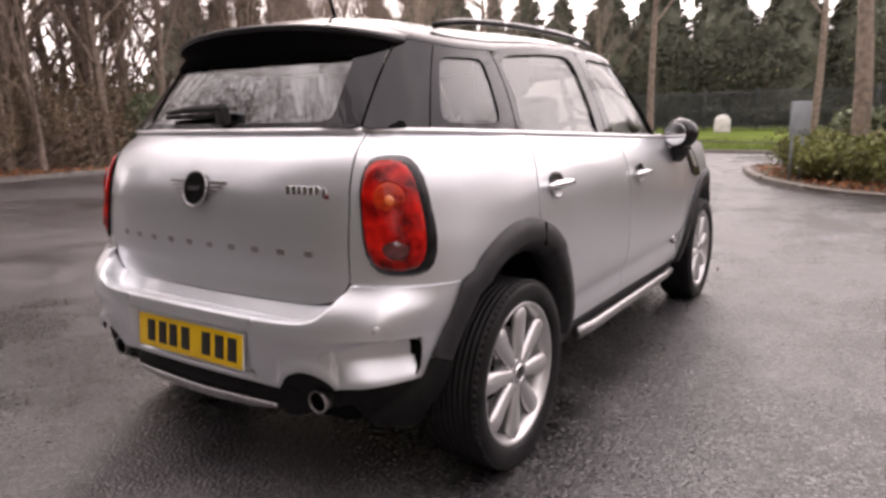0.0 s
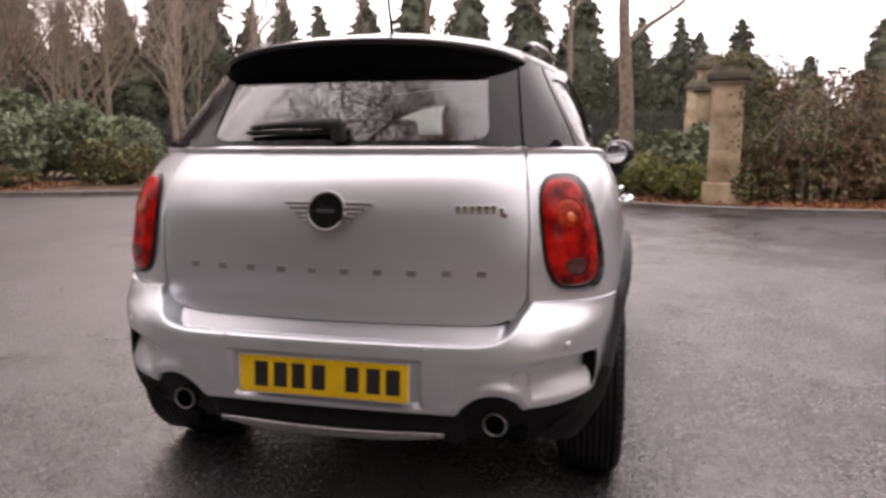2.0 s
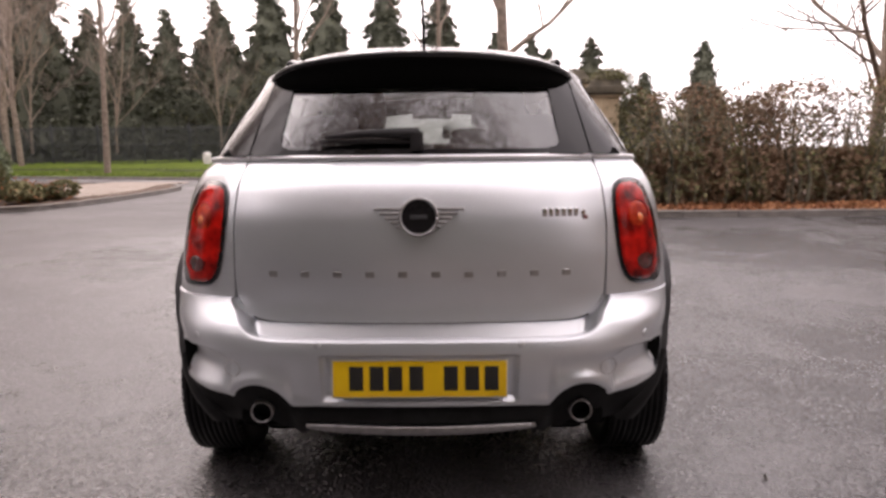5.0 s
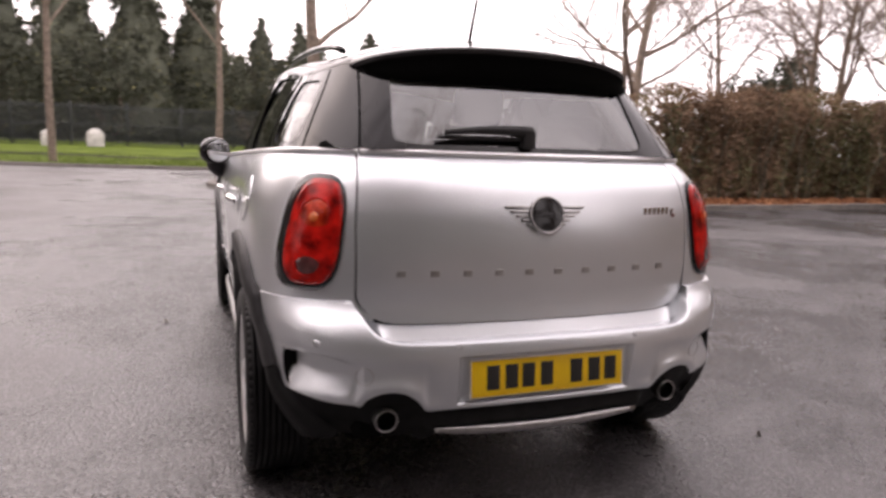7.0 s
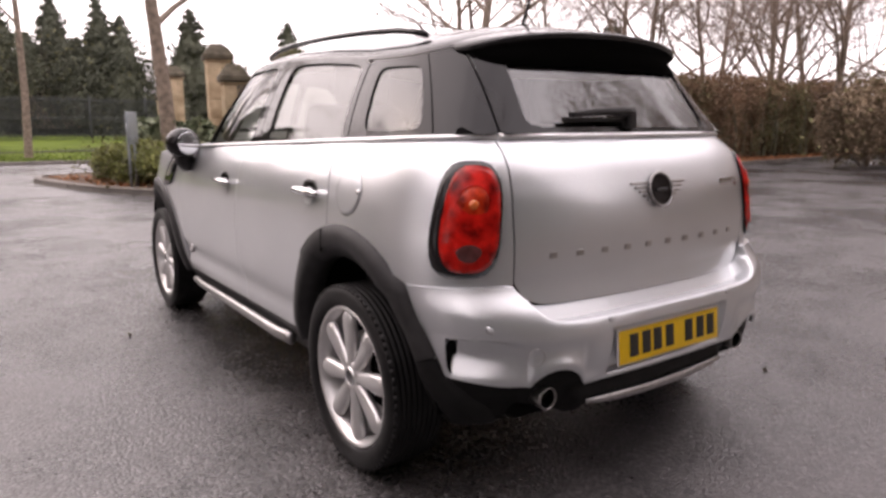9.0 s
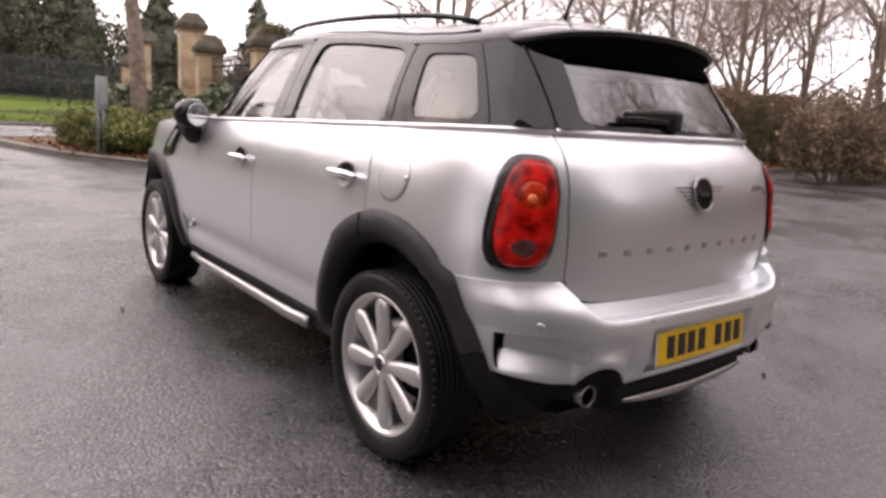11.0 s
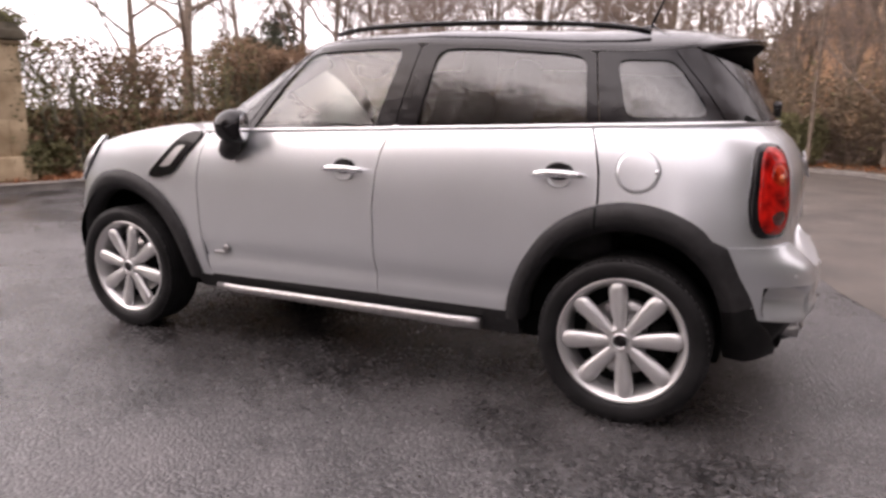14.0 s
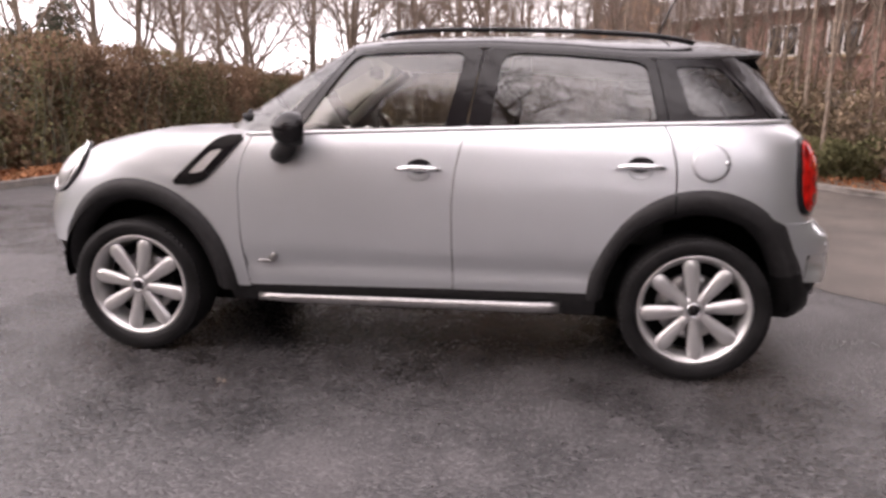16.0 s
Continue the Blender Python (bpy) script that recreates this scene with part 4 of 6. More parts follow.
# trees and thicket closing the side road, and more unseen trees behind
scatter_copies(t3, [(24.0, 4.0, 0.07, 33, 1.1), (28.0, 6.0, 0.07, 133, 1.2), (33.0, 4.5, 0.07, 233, 1.3), (20.5, 2.6, 0.07, 290, 1.0), (38.0, 9.0, 0.07, 80, 1.4)])
scatter_copies(w3, [(19.0, 3.4, 0.07, 10, 0.8), (22.5, 2.2, 0.07, 110, 0.95), (26.0, 3.0, 0.07, 210, 1.0), (30.0, 5.0, 0.07, 310, 1.0), (11.6, -4.4, 0.07, 60, 0.7), (13.4, -3.8, 0.07, 160, 0.75), (14.6, -4.9, 0.07, 260, 0.8), (16.4, -0.6, 0.07, 20, 0.75), (10.2, -5.6, 0.07, 120, 0.75), (17.6, -3.6, 0.07, 220, 0.85), (15.8, 1.6, 0.07, 320, 0.7)])
scatter_copies(t2, [(-3.0, -12.2, 0.07, 70, 1.6), (-8.5, -14.0, 0.07, 170, 1.6), (1.0, -10.8, 0.07, 270, 1.5)])
# unseen conifers added to keep sky light off the car's rear
scatter_copies(c3, [(-15.5, -9.0, 0.09, 15, 0.9), (-16.0, -12.5, 0.09, 115, 1.0), (-18.5, -6.0, 0.09, 215, 0.9), (-19.5, -10.5, 0.09, 315, 1.1)])
scatter_copies(c3, [(-5.2, -13.6, 0.07, 55, 1.3), (-8.4, -14.6, 0.07, 155, 1.3), (-2.2, -12.9, 0.07, 255, 1.3), (-11.4, -15.2, 0.07, 355, 1.3), (0.6, -12.4, 0.07, 95, 1.2), (-14.6, -16.0, 0.07, 195, 1.3), (3.2, -12.6, 0.07, 295, 1.2)])
for k, (x, y, rx, ry, rz, n) in enumerate(((36.0, 12.0, 4.0, 4.0, 4.5, 9000), (40.0, 4.0, 4.0, 4.0, 5.0, 9000), (29.0, 3.0, 3.0, 2.5, 3.4, 8000))):
    thicket((x, y, 0.05), rx, ry, rz, n, "brown twiggy thicket along the side road", 180 + k, extra=HEDGE_BROWN)
for k in range(4):
    c = copy_thing(w2, pose(-36 + 6.5 * k + wood.uniform(-0.7, 0.7), wood.uniform(42.5, 47), 1.0, 0, 0, wood.uniform(0, 360)))
    c.scale = (1.4,) * 3 if k % 3 else (1.15,) * 3
for k in range(5):
    c = copy_thing(w1, pose(wood.uniform(-34, -19), wood.uniform(28, 40), 0.5, 0, 0, wood.uniform(0, 360)))
    c.scale = (wood.uniform(0.9, 1.25),) * 3
scatter_copies(t2, [(-29.0, -6.0, 0.09, 144, 1.3), (-32.0, 1.0, 0.09, 344, 1.3)])
for k, (x, y, rx, ry, rz, n) in enumerate(((26.0, 3.0, 2.6, 2.4, 5.0, 12000), (31.0, 1.0, 3.0, 2.4, 5.5, 12000), (29.0, 6.0, 3.0, 2.4, 5.0, 12000), (35.0, 6.5, 3.0, 2.4, 6.0, 12000), (22.5, 0.4, 1.6, 1.6, 3.6, 8000))):
    thicket((x, y, 0.05), rx, ry, rz, n, "tall brown twiggy thicket beside the side road", 190 + k, extra=HEDGE_BROWN)
bush("tall_shrub", (18.2, 0.6, 0.07), 1.5, 1.2, 2.4, 14000, 0.046, HEDGE_BROWN, "tall brown leafless shrub on the bank", 92, extra=HEDGE_GREEN)
scatter_copies(t3, [(-17.0, 1.5, 0.09, 12, 1.0), (-19.5, -1.5, 0.09, 112, 1.1), (-22.0, 4.0, 0.09, 212, 1.2), (22.0, 9.3, 0.09, 312, 1.0), (26.0, 8.8, 0.09, 62, 1.1), (30.0, 9.6, 0.09, 162, 1.2), (24.0, 12.6, 0.09, 262, 1.0), (34.0, 11.0, 0.09, 2, 1.3)])
scatter_copies(t2, [(-2.0, -11.6, 0.07, 21, 1.9), (-5.6, -12.9, 0.07, 121, 1.9), (0.2, -11.2, 0.07, 221, 1.8), (-9.0, -14.2, 0.07, 321, 1.9)])

scatter_copies(w2, [(13.2, -4.6, 0.07, 30, 0.8), (14.4, -3.0, 0.07, 130, 0.9), (15.6, -4.4, 0.07, 230, 1.0), (16.8, -2.2, 0.07, 330, 0.9), (12.4, -6.2, 0.07, 80, 0.9), (17.8, -5.2, 0.07, 180, 1.1), (14.2, -6.6, 0.07, 280, 1.0), (19.2, -3.4, 0.07, 20, 1.1)])
scatter_copies(t2, [(-15.2, 0.8, 0.09, 40, 1.5), (-15.8, -3.6, 0.09, 200, 1.55), (-16.0, -7.6, 0.09, 300, 1.5), (-15.4, 4.8, 0.09, 120, 1.4)])

for k in range(9):
    c = copy_thing(w1, pose(far_wood.uniform(-48, -24), far_wood.uniform(30, 42), 0.5, 0, 0, far_wood.uniform(0, 360)))
    c.scale = (far_wood.uniform(0.95, 1.30),) * 3
scatter_copies(c3, [(-39.0, 38.0, 0.6, 75, 1.35), (-45.0, 33.0, 0.6, 175, 1.4), (-33.0, 47.0, 1.0, 275, 1.25), (-28.0, 52.0, 1.0, 5, 1.15)])


# ---- the car: rear axle at y = 0, nose towards +y, half of it mirrored by s = -1 (left) and 1 (right) ----
YR, YF = 0.40, 2.40
ZS = (0.16, 0.25, 0.30, 0.36, 0.45, 0.60, 0.80, 0.90, 0.95, 1.00, 1.05, 1.09, 1.12)
WS = (0.70, 0.763, 0.794, 0.820, 0.845, 0.860, 0.861, 0.853, 0.845, 0.833, 0.814, 0.791, 0.763)
RZ = (0.16, 0.40, 0.60, 0.75, 0.85, 0.95, 1.00, 1.05, 1.09, 1.13)
RS = (-0.53, -0.570, -0.588, -0.592, -0.596, -0.586, -0.571, -0.548, -0.515, -0.468)
BZ = (0.16, 0.30, 0.36, 0.42, 0.50, 0.58, 0.64, 0.70, 0.76, 0.90)
BS = (-0.52, -0.606, -0.634, -0.660, -0.678, -0.679, -0.660, -0.608, -0.586, -0.57)
BW = (0.70, 0.792, 0.820, 0.834, 0.841, 0.845, 0.849, 0.855, 0.859, 0.863)
FZ = (0.16, 0.30, 0.40, 0.60, 0.70, 0.80, 0.90, 1.00, 1.12)
FS = (3.10, 3.26, 3.34, 3.36, 3.33, 3.27, 3.17, 3.06, 2.95)


def belt(y):
    """Height of the waistline."""
    return 1.119 - 0.036 * y - (0.085 * ((y - 2.0) / 1.1) ** 2 if y > 2.0 else 0.0)


def smooth_table(z, zs, vs):
    i = min(max(int(np.searchsorted(zs, z)) - 1, 0), len(zs) - 2)
    h = zs[i + 1] - zs[i]
    t = min(max((z - zs[i]) / h, 0.0), 1.0)
    d = lambda k: (vs[min(k + 1, len(vs) - 1)] - vs[max(k - 1, 0)]) / (zs[min(k + 1, len(vs) - 1)] - zs[max(k - 1, 0)])
    t2, t3 = t * t, t * t * t
    return (2 * t3 - 3 * t2 + 1) * vs[i] + (t3 - 2 * t2 + t) * h * d(i) + (3 * t2 - 2 * t3) * vs[i + 1] + (t3 - t2) * h * d(i + 1)


class Hull:
    """A shell of stacked plan outlines: q = 0 at the rear centre, 1 to 2 along the flank, 3 at the front centre."""

    def __init__(self, width, rear, front, yr, yf, nr, nf, bulge=lambda z: 0.0):
        self.width, self.rear, self.front, self.yr, self.yf, self.nr, self.nf, self.bulge = width, rear, front, yr, yf, nr, nf, bulge

    def at(self, q, z):
        w = self.width(z)
        b = 0.0
        if q <= 1:
            b = self.bulge(z)
            a, n, c, e = (1 - q) * math.pi / 2, self.nr(z), self.yr, self.rear(z) + b
        elif q >= 2:
            a, n, c, e = (q - 2) * math.pi / 2, self.nf, self.yf, self.front(z)
        else:
            return Vector((w, self.yr + (q - 1) * (self.yf - self.yr), z))
        ca, sa = abs(math.cos(a)), abs(math.sin(a))
        r = (ca ** n + sa ** n) ** (-1 / n)
        return Vector((w * r * ca, c + (e - c) * r * sa - b * (1 - (r * ca) ** 2), z))

    def q_of_y(self, y, z):
        if y < self.yr:
            n, b, c = self.nr(z), self.bulge(z), self.yr
            e = self.rear(z) + b
            lo, hi = 0.0, 1.0
            for _ in range(26):
                q = (lo + hi) / 2
                a = (1 - q) * math.pi / 2
                ca, sa = math.cos(a), math.sin(a)
                r = (ca ** n + sa ** n) ** (-1 / n)
                if c + (e - c) * r * sa - b * (1 - (r * ca) ** 2) < y:
                    lo = q
                else:
                    hi = q
            return (lo + hi) / 2
        if y > self.yf:
            n, k = self.nf, min(1.0, (y - self.yf) / (self.front(z) - self.yf))
            return 2 + math.atan2(k, (1 - k ** n) ** (1 / n)) * 2 / math.pi
        return 1 + (y - self.yr) / (self.yf - self.yr)

    def q_of_x(self, x, z):
        n, k = self.nr(z), min(1.0, abs(x) / self.width(z))
        return 1 - math.atan2((1 - k ** n) ** (1 / n), k) * 2 / math.pi

    def normal(self, q, z):
        d = 0.004
        q, flip = abs(q), -1 if q < 0 else 1
        q0, q1 = max(q - d, 0), min(q + d, 3)
        t = self.at(q1, z) - self.at(q0, z)
        if q < d:
            t = Vector((1, 0, 0))
        u = self.at(q, z + d) - self.at(q, z - d)
        n = t.cross(u)
        return Vector((n.x * flip, n.y, n.z)).normalized()

    def point(self, q, z, off=0.0, s=1):
        p = self.at(abs(q), z)
        if q < 0:
            p.x = -p.x
        if off:
            p = p + self.normal(q, z) * off
        return Vector((p.x * s, p.y, p.z))


def lower_round(z):
    return smooth_table(z, (0.55, 0.68, 0.90, 1.12), (6.9, 6.7, 5.3, 5.2))


def lower_bulge(z):
    return smooth_table(z, (0.55, 0.72, 0.90, 1.12), (0.10, 0.105, 0.10, 0.06))


def bumper_round(z):
    return lerp_table(z, (0.58, 0.71), (5.3, 7.0))


def bumper_bulge(z):
    return lerp_table(z, (0.58, 0.71), (0.05, 0.10))


LOWER = Hull(lambda z: smooth_table(z, ZS, WS), lambda z: smooth_table(z, RZ, RS), lambda z: smooth_table(z, FZ, FS), YR, YF, lower_round, 2.6, lower_bulge)
BUMPER = Hull(lambda z: smooth_table(z, BZ, BW), lambda z: smooth_table(z, BZ, BS), lambda z: smooth_table(z, FZ, FS), YR, YF, bumper_round, 2.6, bumper_bulge)
# the rear arch trim lies on the bumper below and on the quarter panel above
REAR_ARCH = Hull(lambda z: smooth_table(z, BZ, BW) if z < 0.70 else smooth_table(z, ZS, WS), lambda z: smooth_table(z, BZ, BS) if z < 0.70 else smooth_table(z, RZ, RS), lambda z: smooth_table(z, FZ, FS), YR, YF, bumper_round, 2.6, bumper_bulge)


def roof_edge(y):
    return lerp_table(y, (-0.45, -0.2, 0.25, 0.6, 0.95, 1.45, 1.7), (1.385, 1.392, 1.402, 1.432, 1.447, 1.437, 1.42))


class Cabin(Hull):
    """The glasshouse: the second argument of at() runs from 0 at the waist to 1 at the roof."""

    def at(self, q, w):
        p = Hull.at(self, q, w)
        lo, hi = belt(p.y) + 0.012, roof_edge(p.y)
        if q < 1:
            hi += 0.085 * (1 - min(1, abs(p.x) / 0.6) ** 2.5)
        if q > 2:
            lo += 0.045 * (1 - min(1, abs(p.x) / 0.7) ** 2)
            hi += 0.075 * (1 - min(1, abs(p.x) / 0.6) ** 2)
        p.z = lo + (hi - lo) * w
        return p


def cabin_width(w):
    return 0.754 - 0.085 * w - 0.048 * w * w


CABIN = Cabin(cabin_width, lambda w: -0.462 + 0.165 * w + 0.02 * w * w, lambda w: 2.30 - 0.62 * w - 0.02 * w * w, 0.5, 1.15, lambda w: 5.2 - 1.2 * w, 4.0)


def patch(name, hull, rows, mat, parent, s=1, off=0.0, flange=0.016, label="", both=False, shape=None, cap=None):
    """A panel on a hull. rows: lists of (q, z) of equal length; both mirrors it over the centre line."""
    grid = []
    for row in rows:
        line = []
        for q, z in row:
            o = off + (shape(q, z) if shape else 0.0)
            line.append(cap(q, z) if cap and row is rows[-1] else hull.point(q, z, o, s))
        if both:
            rest = [Vector((-p.x, p.y, p.z)) for p in line[::-1]]
            if abs(row[-1][0]) < 1e-6:
                line[-1].x = 0.0
                rest = rest[1:]
            line = line + rest
        grid.append(line)
    nr, nc = len(grid), len(grid[0])
    verts = [p for line in grid for p in line]
    faces = []
    for i in range(nr - 1):
        for j in range(nc - 1):
            f = (i * nc + j, i * nc + j + 1, (i + 1) * nc + j + 1, (i + 1) * nc + j)
            faces.append(f)
    if flange:
        # rim turned inwards all round
        ring = [(0, j) for j in range(nc)] + [(i, nc - 1) for i in range(1, nr)] + [(nr - 1, j) for j in range(nc - 2, -1, -1)] + [(i, 0) for i in range(nr - 2, 0, -1)]
        base = len(verts)
        for i, j in ring:
            i1, j1 = min(max(i, 1), nr - 2), min(max(j, 1), nc - 2)
            t = grid[i1][min(j1 + 1, nc - 1)] - grid[i1][max(j1 - 1, 0)]
            u = grid[min(i1 + 1, nr - 1)][j1] - grid[max(i1 - 1, 0)][j1]
            n = t.cross(u).normalized()
            c = Vector((0, 1.2, 0.8)) - grid[i][j]
            if n.dot(c) < 0:
                n = -n
            verts.append(grid[i][j] + n * flange)
        m = len(ring)
        for k in range(m):
            a, b = ring[k], ring[(k + 1) % m]
            faces.append((a[0] * nc + a[1], base + k, base + (k + 1) % m, b[0] * nc + b[1]))
    ob = mesh_object(name, verts, faces, mat, parent, True, label)
    bm = bmesh.new()
    bm.from_mesh(ob.data)
    bmesh.ops.recalc_face_normals(bm, faces=bm.faces[:])
    for e in bm.edges:
        if len(e.link_faces) == 2 and e.calc_face_angle(0) > 0.9:
            e.smooth = False
    bm.to_mesh(ob.data)
    bm.free()
    return ob


def rows_between(hull, left, right, bottom, top, nu, nv):
    """Rows of (q, z) between edge curves: left(z), right(z) give q; bottom(t), top(t) give z for t over the width."""
    out = []
    for j in range(nv + 1):
        v = j / nv
        row = []
        for i in range(nu + 1):
            t = i / nu
            z = bottom(t) + (top(t) - bottom(t)) * v
            row.append((left(z) + (right(z) - left(z)) * t, z))
        out.append(row)
    return out


def y_edge(table):
    """A seam given as (z, y) pairs, as a function of z that gives q on the lower hull."""
    zs, ys = [a for a, _ in table], [b for _, b in table]
    return lambda z: LOWER.q_of_y(lerp_table(z, zs, ys), z)


car = thing("car", "silver five-door compact car with black roof on wet asphalt", "car", at=(-0.006, 0, 0))

GAP = 0.0025
Z_FRONT = ((0.34, 2.030), (0.55, 2.052), (0.82, 2.058), (0.95, 2.035), (1.06, 1.985))
Z_B = ((0.36, 1.062), (0.60, 1.068), (0.75, 1.072), (0.90, 1.060), (1.00, 1.040), (1.10, 1.005))


def arch_y(z, a, b):
    return a * math.sqrt(max(0.0, 1 - ((z - 0.33) / b) ** 2))


def arch_z(y, a, b):
    return 0.33 + b * math.sqrt(max(0.0, 1 - (y / a) ** 2))


def rear_door_edge(z):
    c = lerp_table(z, (0.80, 0.86, 0.95, 1.05, 1.12), (0.120, 0.117, 0.122, 0.145, 0.172))
    return max(c, arch_y(z, 0.43, 0.48) if z < 0.81 else 0.0)


def shift(table, d):
    return tuple((a, b + d) for a, b in table)


def bumper_top(x):
    k = min(1.0, abs(x) / 0.572)
    return 0.630 + 0.080 * k ** 16


def lower_edge(x):
    """Lower edge of the silver bumper, with the round exhaust cut-outs."""
    x = abs(x)
    base = 0.402 + 0.028 * smoothstep(0.54, 0.62, x)
    if x > 0.66:
        base += 0.020 * min(1.0, (x - 0.66) / 0.16) ** 2
    arch = 0.366 + math.sqrt(max(0.0, 0.104 ** 2 - (x - 0.492) ** 2))
    k = 0.022
    h = max(k - abs(base - arch), 0.0) / k
    return max(base, arch) + h * h * k / 4


def smoothstep(a, b, x):
    t = min(1.0, max(0.0, (x - a) / (b - a)))
    return t * t * (3 - 2 * t)


def flank(s):
    """Doors, quarter panel and wing of one side."""
    e_f, e_f2 = y_edge(shift(Z_FRONT, GAP)), y_edge(shift(Z_FRONT, -GAP))
    e_b, e_b2 = y_edge(shift(Z_B, GAP)), y_edge(shift(Z_B, -GAP))
    top = lambda y: belt(y) - 0.004
    bow = lambda q, z: -0.019 * math.exp(-((z - 0.452) / (0.050 if z > 0.452 else 0.034)) ** 2)
    r = rows_between(LOWER, e_b, e_f2, lambda t: 0.365 - 0.02 * t, lambda t: top(1.03 + 0.96 * t), 16, 26)
    front_door = patch("front_door", LOWER, r, PAINT, car, s, shape=bow)
    c_edge = lambda z: LOWER.q_of_y(rear_door_edge(z) + GAP, z)
    r = rows_between(LOWER, c_edge, e_b2, lambda t: 0.372 - 0.008 * t, lambda t: top(0.17 + 0.84 * t), 16, 26)
    rear_door = patch("rear_door", LOWER, r, PAINT, car, s, shape=bow)
    # quarter panel, from the rear door round the corner to the tailgate
    c2 = lambda z: LOWER.q_of_y(lerp_table(z, (0.80, 0.86, 0.95, 1.05, 1.12), (0.115, 0.112, 0.117, 0.140, 0.167)), z)
    hatch_q = lambda z: LOWER.q_of_x(tail_edge(z) + GAP, z)
    rows = []
    for j in range(25):
        row = []
        for i in range(41):
            t = i / 40
            q_mid = hatch_q(0.9) + (c2(0.9) - hatch_q(0.9)) * t
            p = LOWER.at(q_mid, 0.9)
            zb = max(0.712, arch_z(p.y, 0.43, 0.48) if p.y > -0.42 else 0)
            zt = belt(p.y) - 0.004
            z = zb + (zt - zb) * j / 24
            row.append((hatch_q(z) + (c2(z) - hatch_q(z)) * t, z))
        rows.append(row)
    patch("quarter_panel", LOWER, rows, PAINT, car, s)
    # front wing
    rows = []
    for j in range(21):
        row = []
        for i in range(41):
            t = i / 40
            q_mid = e_f(0.7) + (2.62 - e_f(0.7)) * t
            y = LOWER.at(q_mid, 0.7).y
            zb = max(0.335 if y < 2.6 else 0.5, arch_z(y - 2.595, 0.45, 0.48) if abs(y - 2.595) < 0.45 else 0)
            zt = belt(y)
            for _ in range(3):
                zt = belt(LOWER.at(e_f(min(zt, 1.06)) + (2.62 - e_f(min(zt, 1.06))) * t, zt).y)
            z = zb + (zt - 0.002 - zb) * j / 20
            row.append((e_f(z) + (2.62 - e_f(z)) * t, z))
        rows.append(row)
    patch("front_wing", LOWER, rows, PAINT, car, s)
    # black strips behind the seams
    for k, (e, z0, z1) in enumerate(((y_edge(Z_FRONT), 0.34, 1.03), (y_edge(Z_B), 0.36, 1.07), (lambda z: LOWER.q_of_y(rear_door_edge(z) - 0.002, z), 0.83, 1.10))):
        rows = [[(e(z) - 0.012, z), (e(z), z), (e(z) + 0.012, z)] for z in np.linspace(z0, z1, 20)]
        patch("seam_seal", LOWER, rows, DARK, car, s, off=-0.034, flange=0)
    rows = [[(hatch_q(z) - 0.012, z), (hatch_q(z), z), (hatch_q(z) + 0.012, z)] for z in np.linspace(0.70, 1.12, 16)]
    patch("seam_seal", LOWER, rows, DARK, car, s, off=-0.034, flange=0)
    return front_door, rear_door


def tail_edge(z):
    """Half width of the tailgate."""
    return lerp_table(z, (0.62, 0.72, 0.93, 1.05, 1.13), (0.574, 0.574, 0.574, 0.564, 0.550))


def arch_trim(name, yc, inner, outer, s, label, hull, thick=0.013, n=44, first=2, last=181, mat=None):
    """Wheel-arch trim on the flank: inner and outer give (y, z) about the axle for an angle."""
    verts, faces = [], []
    prof = ((0.0, -0.07), (0.02, -0.016), (0.30, thick - 0.004), (0.36, thick + 0.003), (0.6, thick + 0.004), (0.94, thick), (1.0, -0.010))
    m = len(prof)
    for i in range(n + 1):
        w = radians(first) + radians(last - first) * i / n
        (y0, z0), (y1, z1) = inner(w), outer(w)
        for f, h in prof:
            y, z = yc + y0 + (y1 - y0) * f, z0 + (z1 - z0) * f
            verts.append(hull.point(hull.q_of_y(y, z), z, 0.003 + h, s))
    for i in range(n):
        for k in range(m - 1):
            faces.append((i * m + k, i * m + k + 1, (i + 1) * m + k + 1, (i + 1) * m + k))
    return mesh_object(name, verts, faces, mat or PLASTIC, car, True, label)


def rear_inner(w):
    back = smoothstep(0.1, 0.9, -math.cos(w))
    return (0.388 - 0.026 * back) * math.cos(w), 0.33 + 0.408 * math.sin(w)


def rear_outer(w):
    y, z = 0.468 * math.cos(w), 0.33 + 0.522 * math.sin(w)
    t = (math.degrees(w) - 125) / 65
    if t > 0:
        z = 0.752 - 0.452 * t
        y = min(y, bumper_end_y(z) - 0.006) if z < 0.72 else y
    return y, z


def front_inner(w):
    return (0.375 if math.cos(w) > 0 else 0.385) * math.cos(w), 0.33 + 0.405 * math.sin(w)


def front_outer(w):
    return (0.425 if math.cos(w) > 0 else 0.500) * math.cos(w), 0.33 + 0.512 * math.sin(w)


def bumper_end_y(z):
    return lerp_table(z, (0.34, 0.40, 0.43, 0.46, 0.54, 0.63, 0.72), (-0.52, -0.496, -0.470, -0.450, -0.412, -0.372, -0.330))


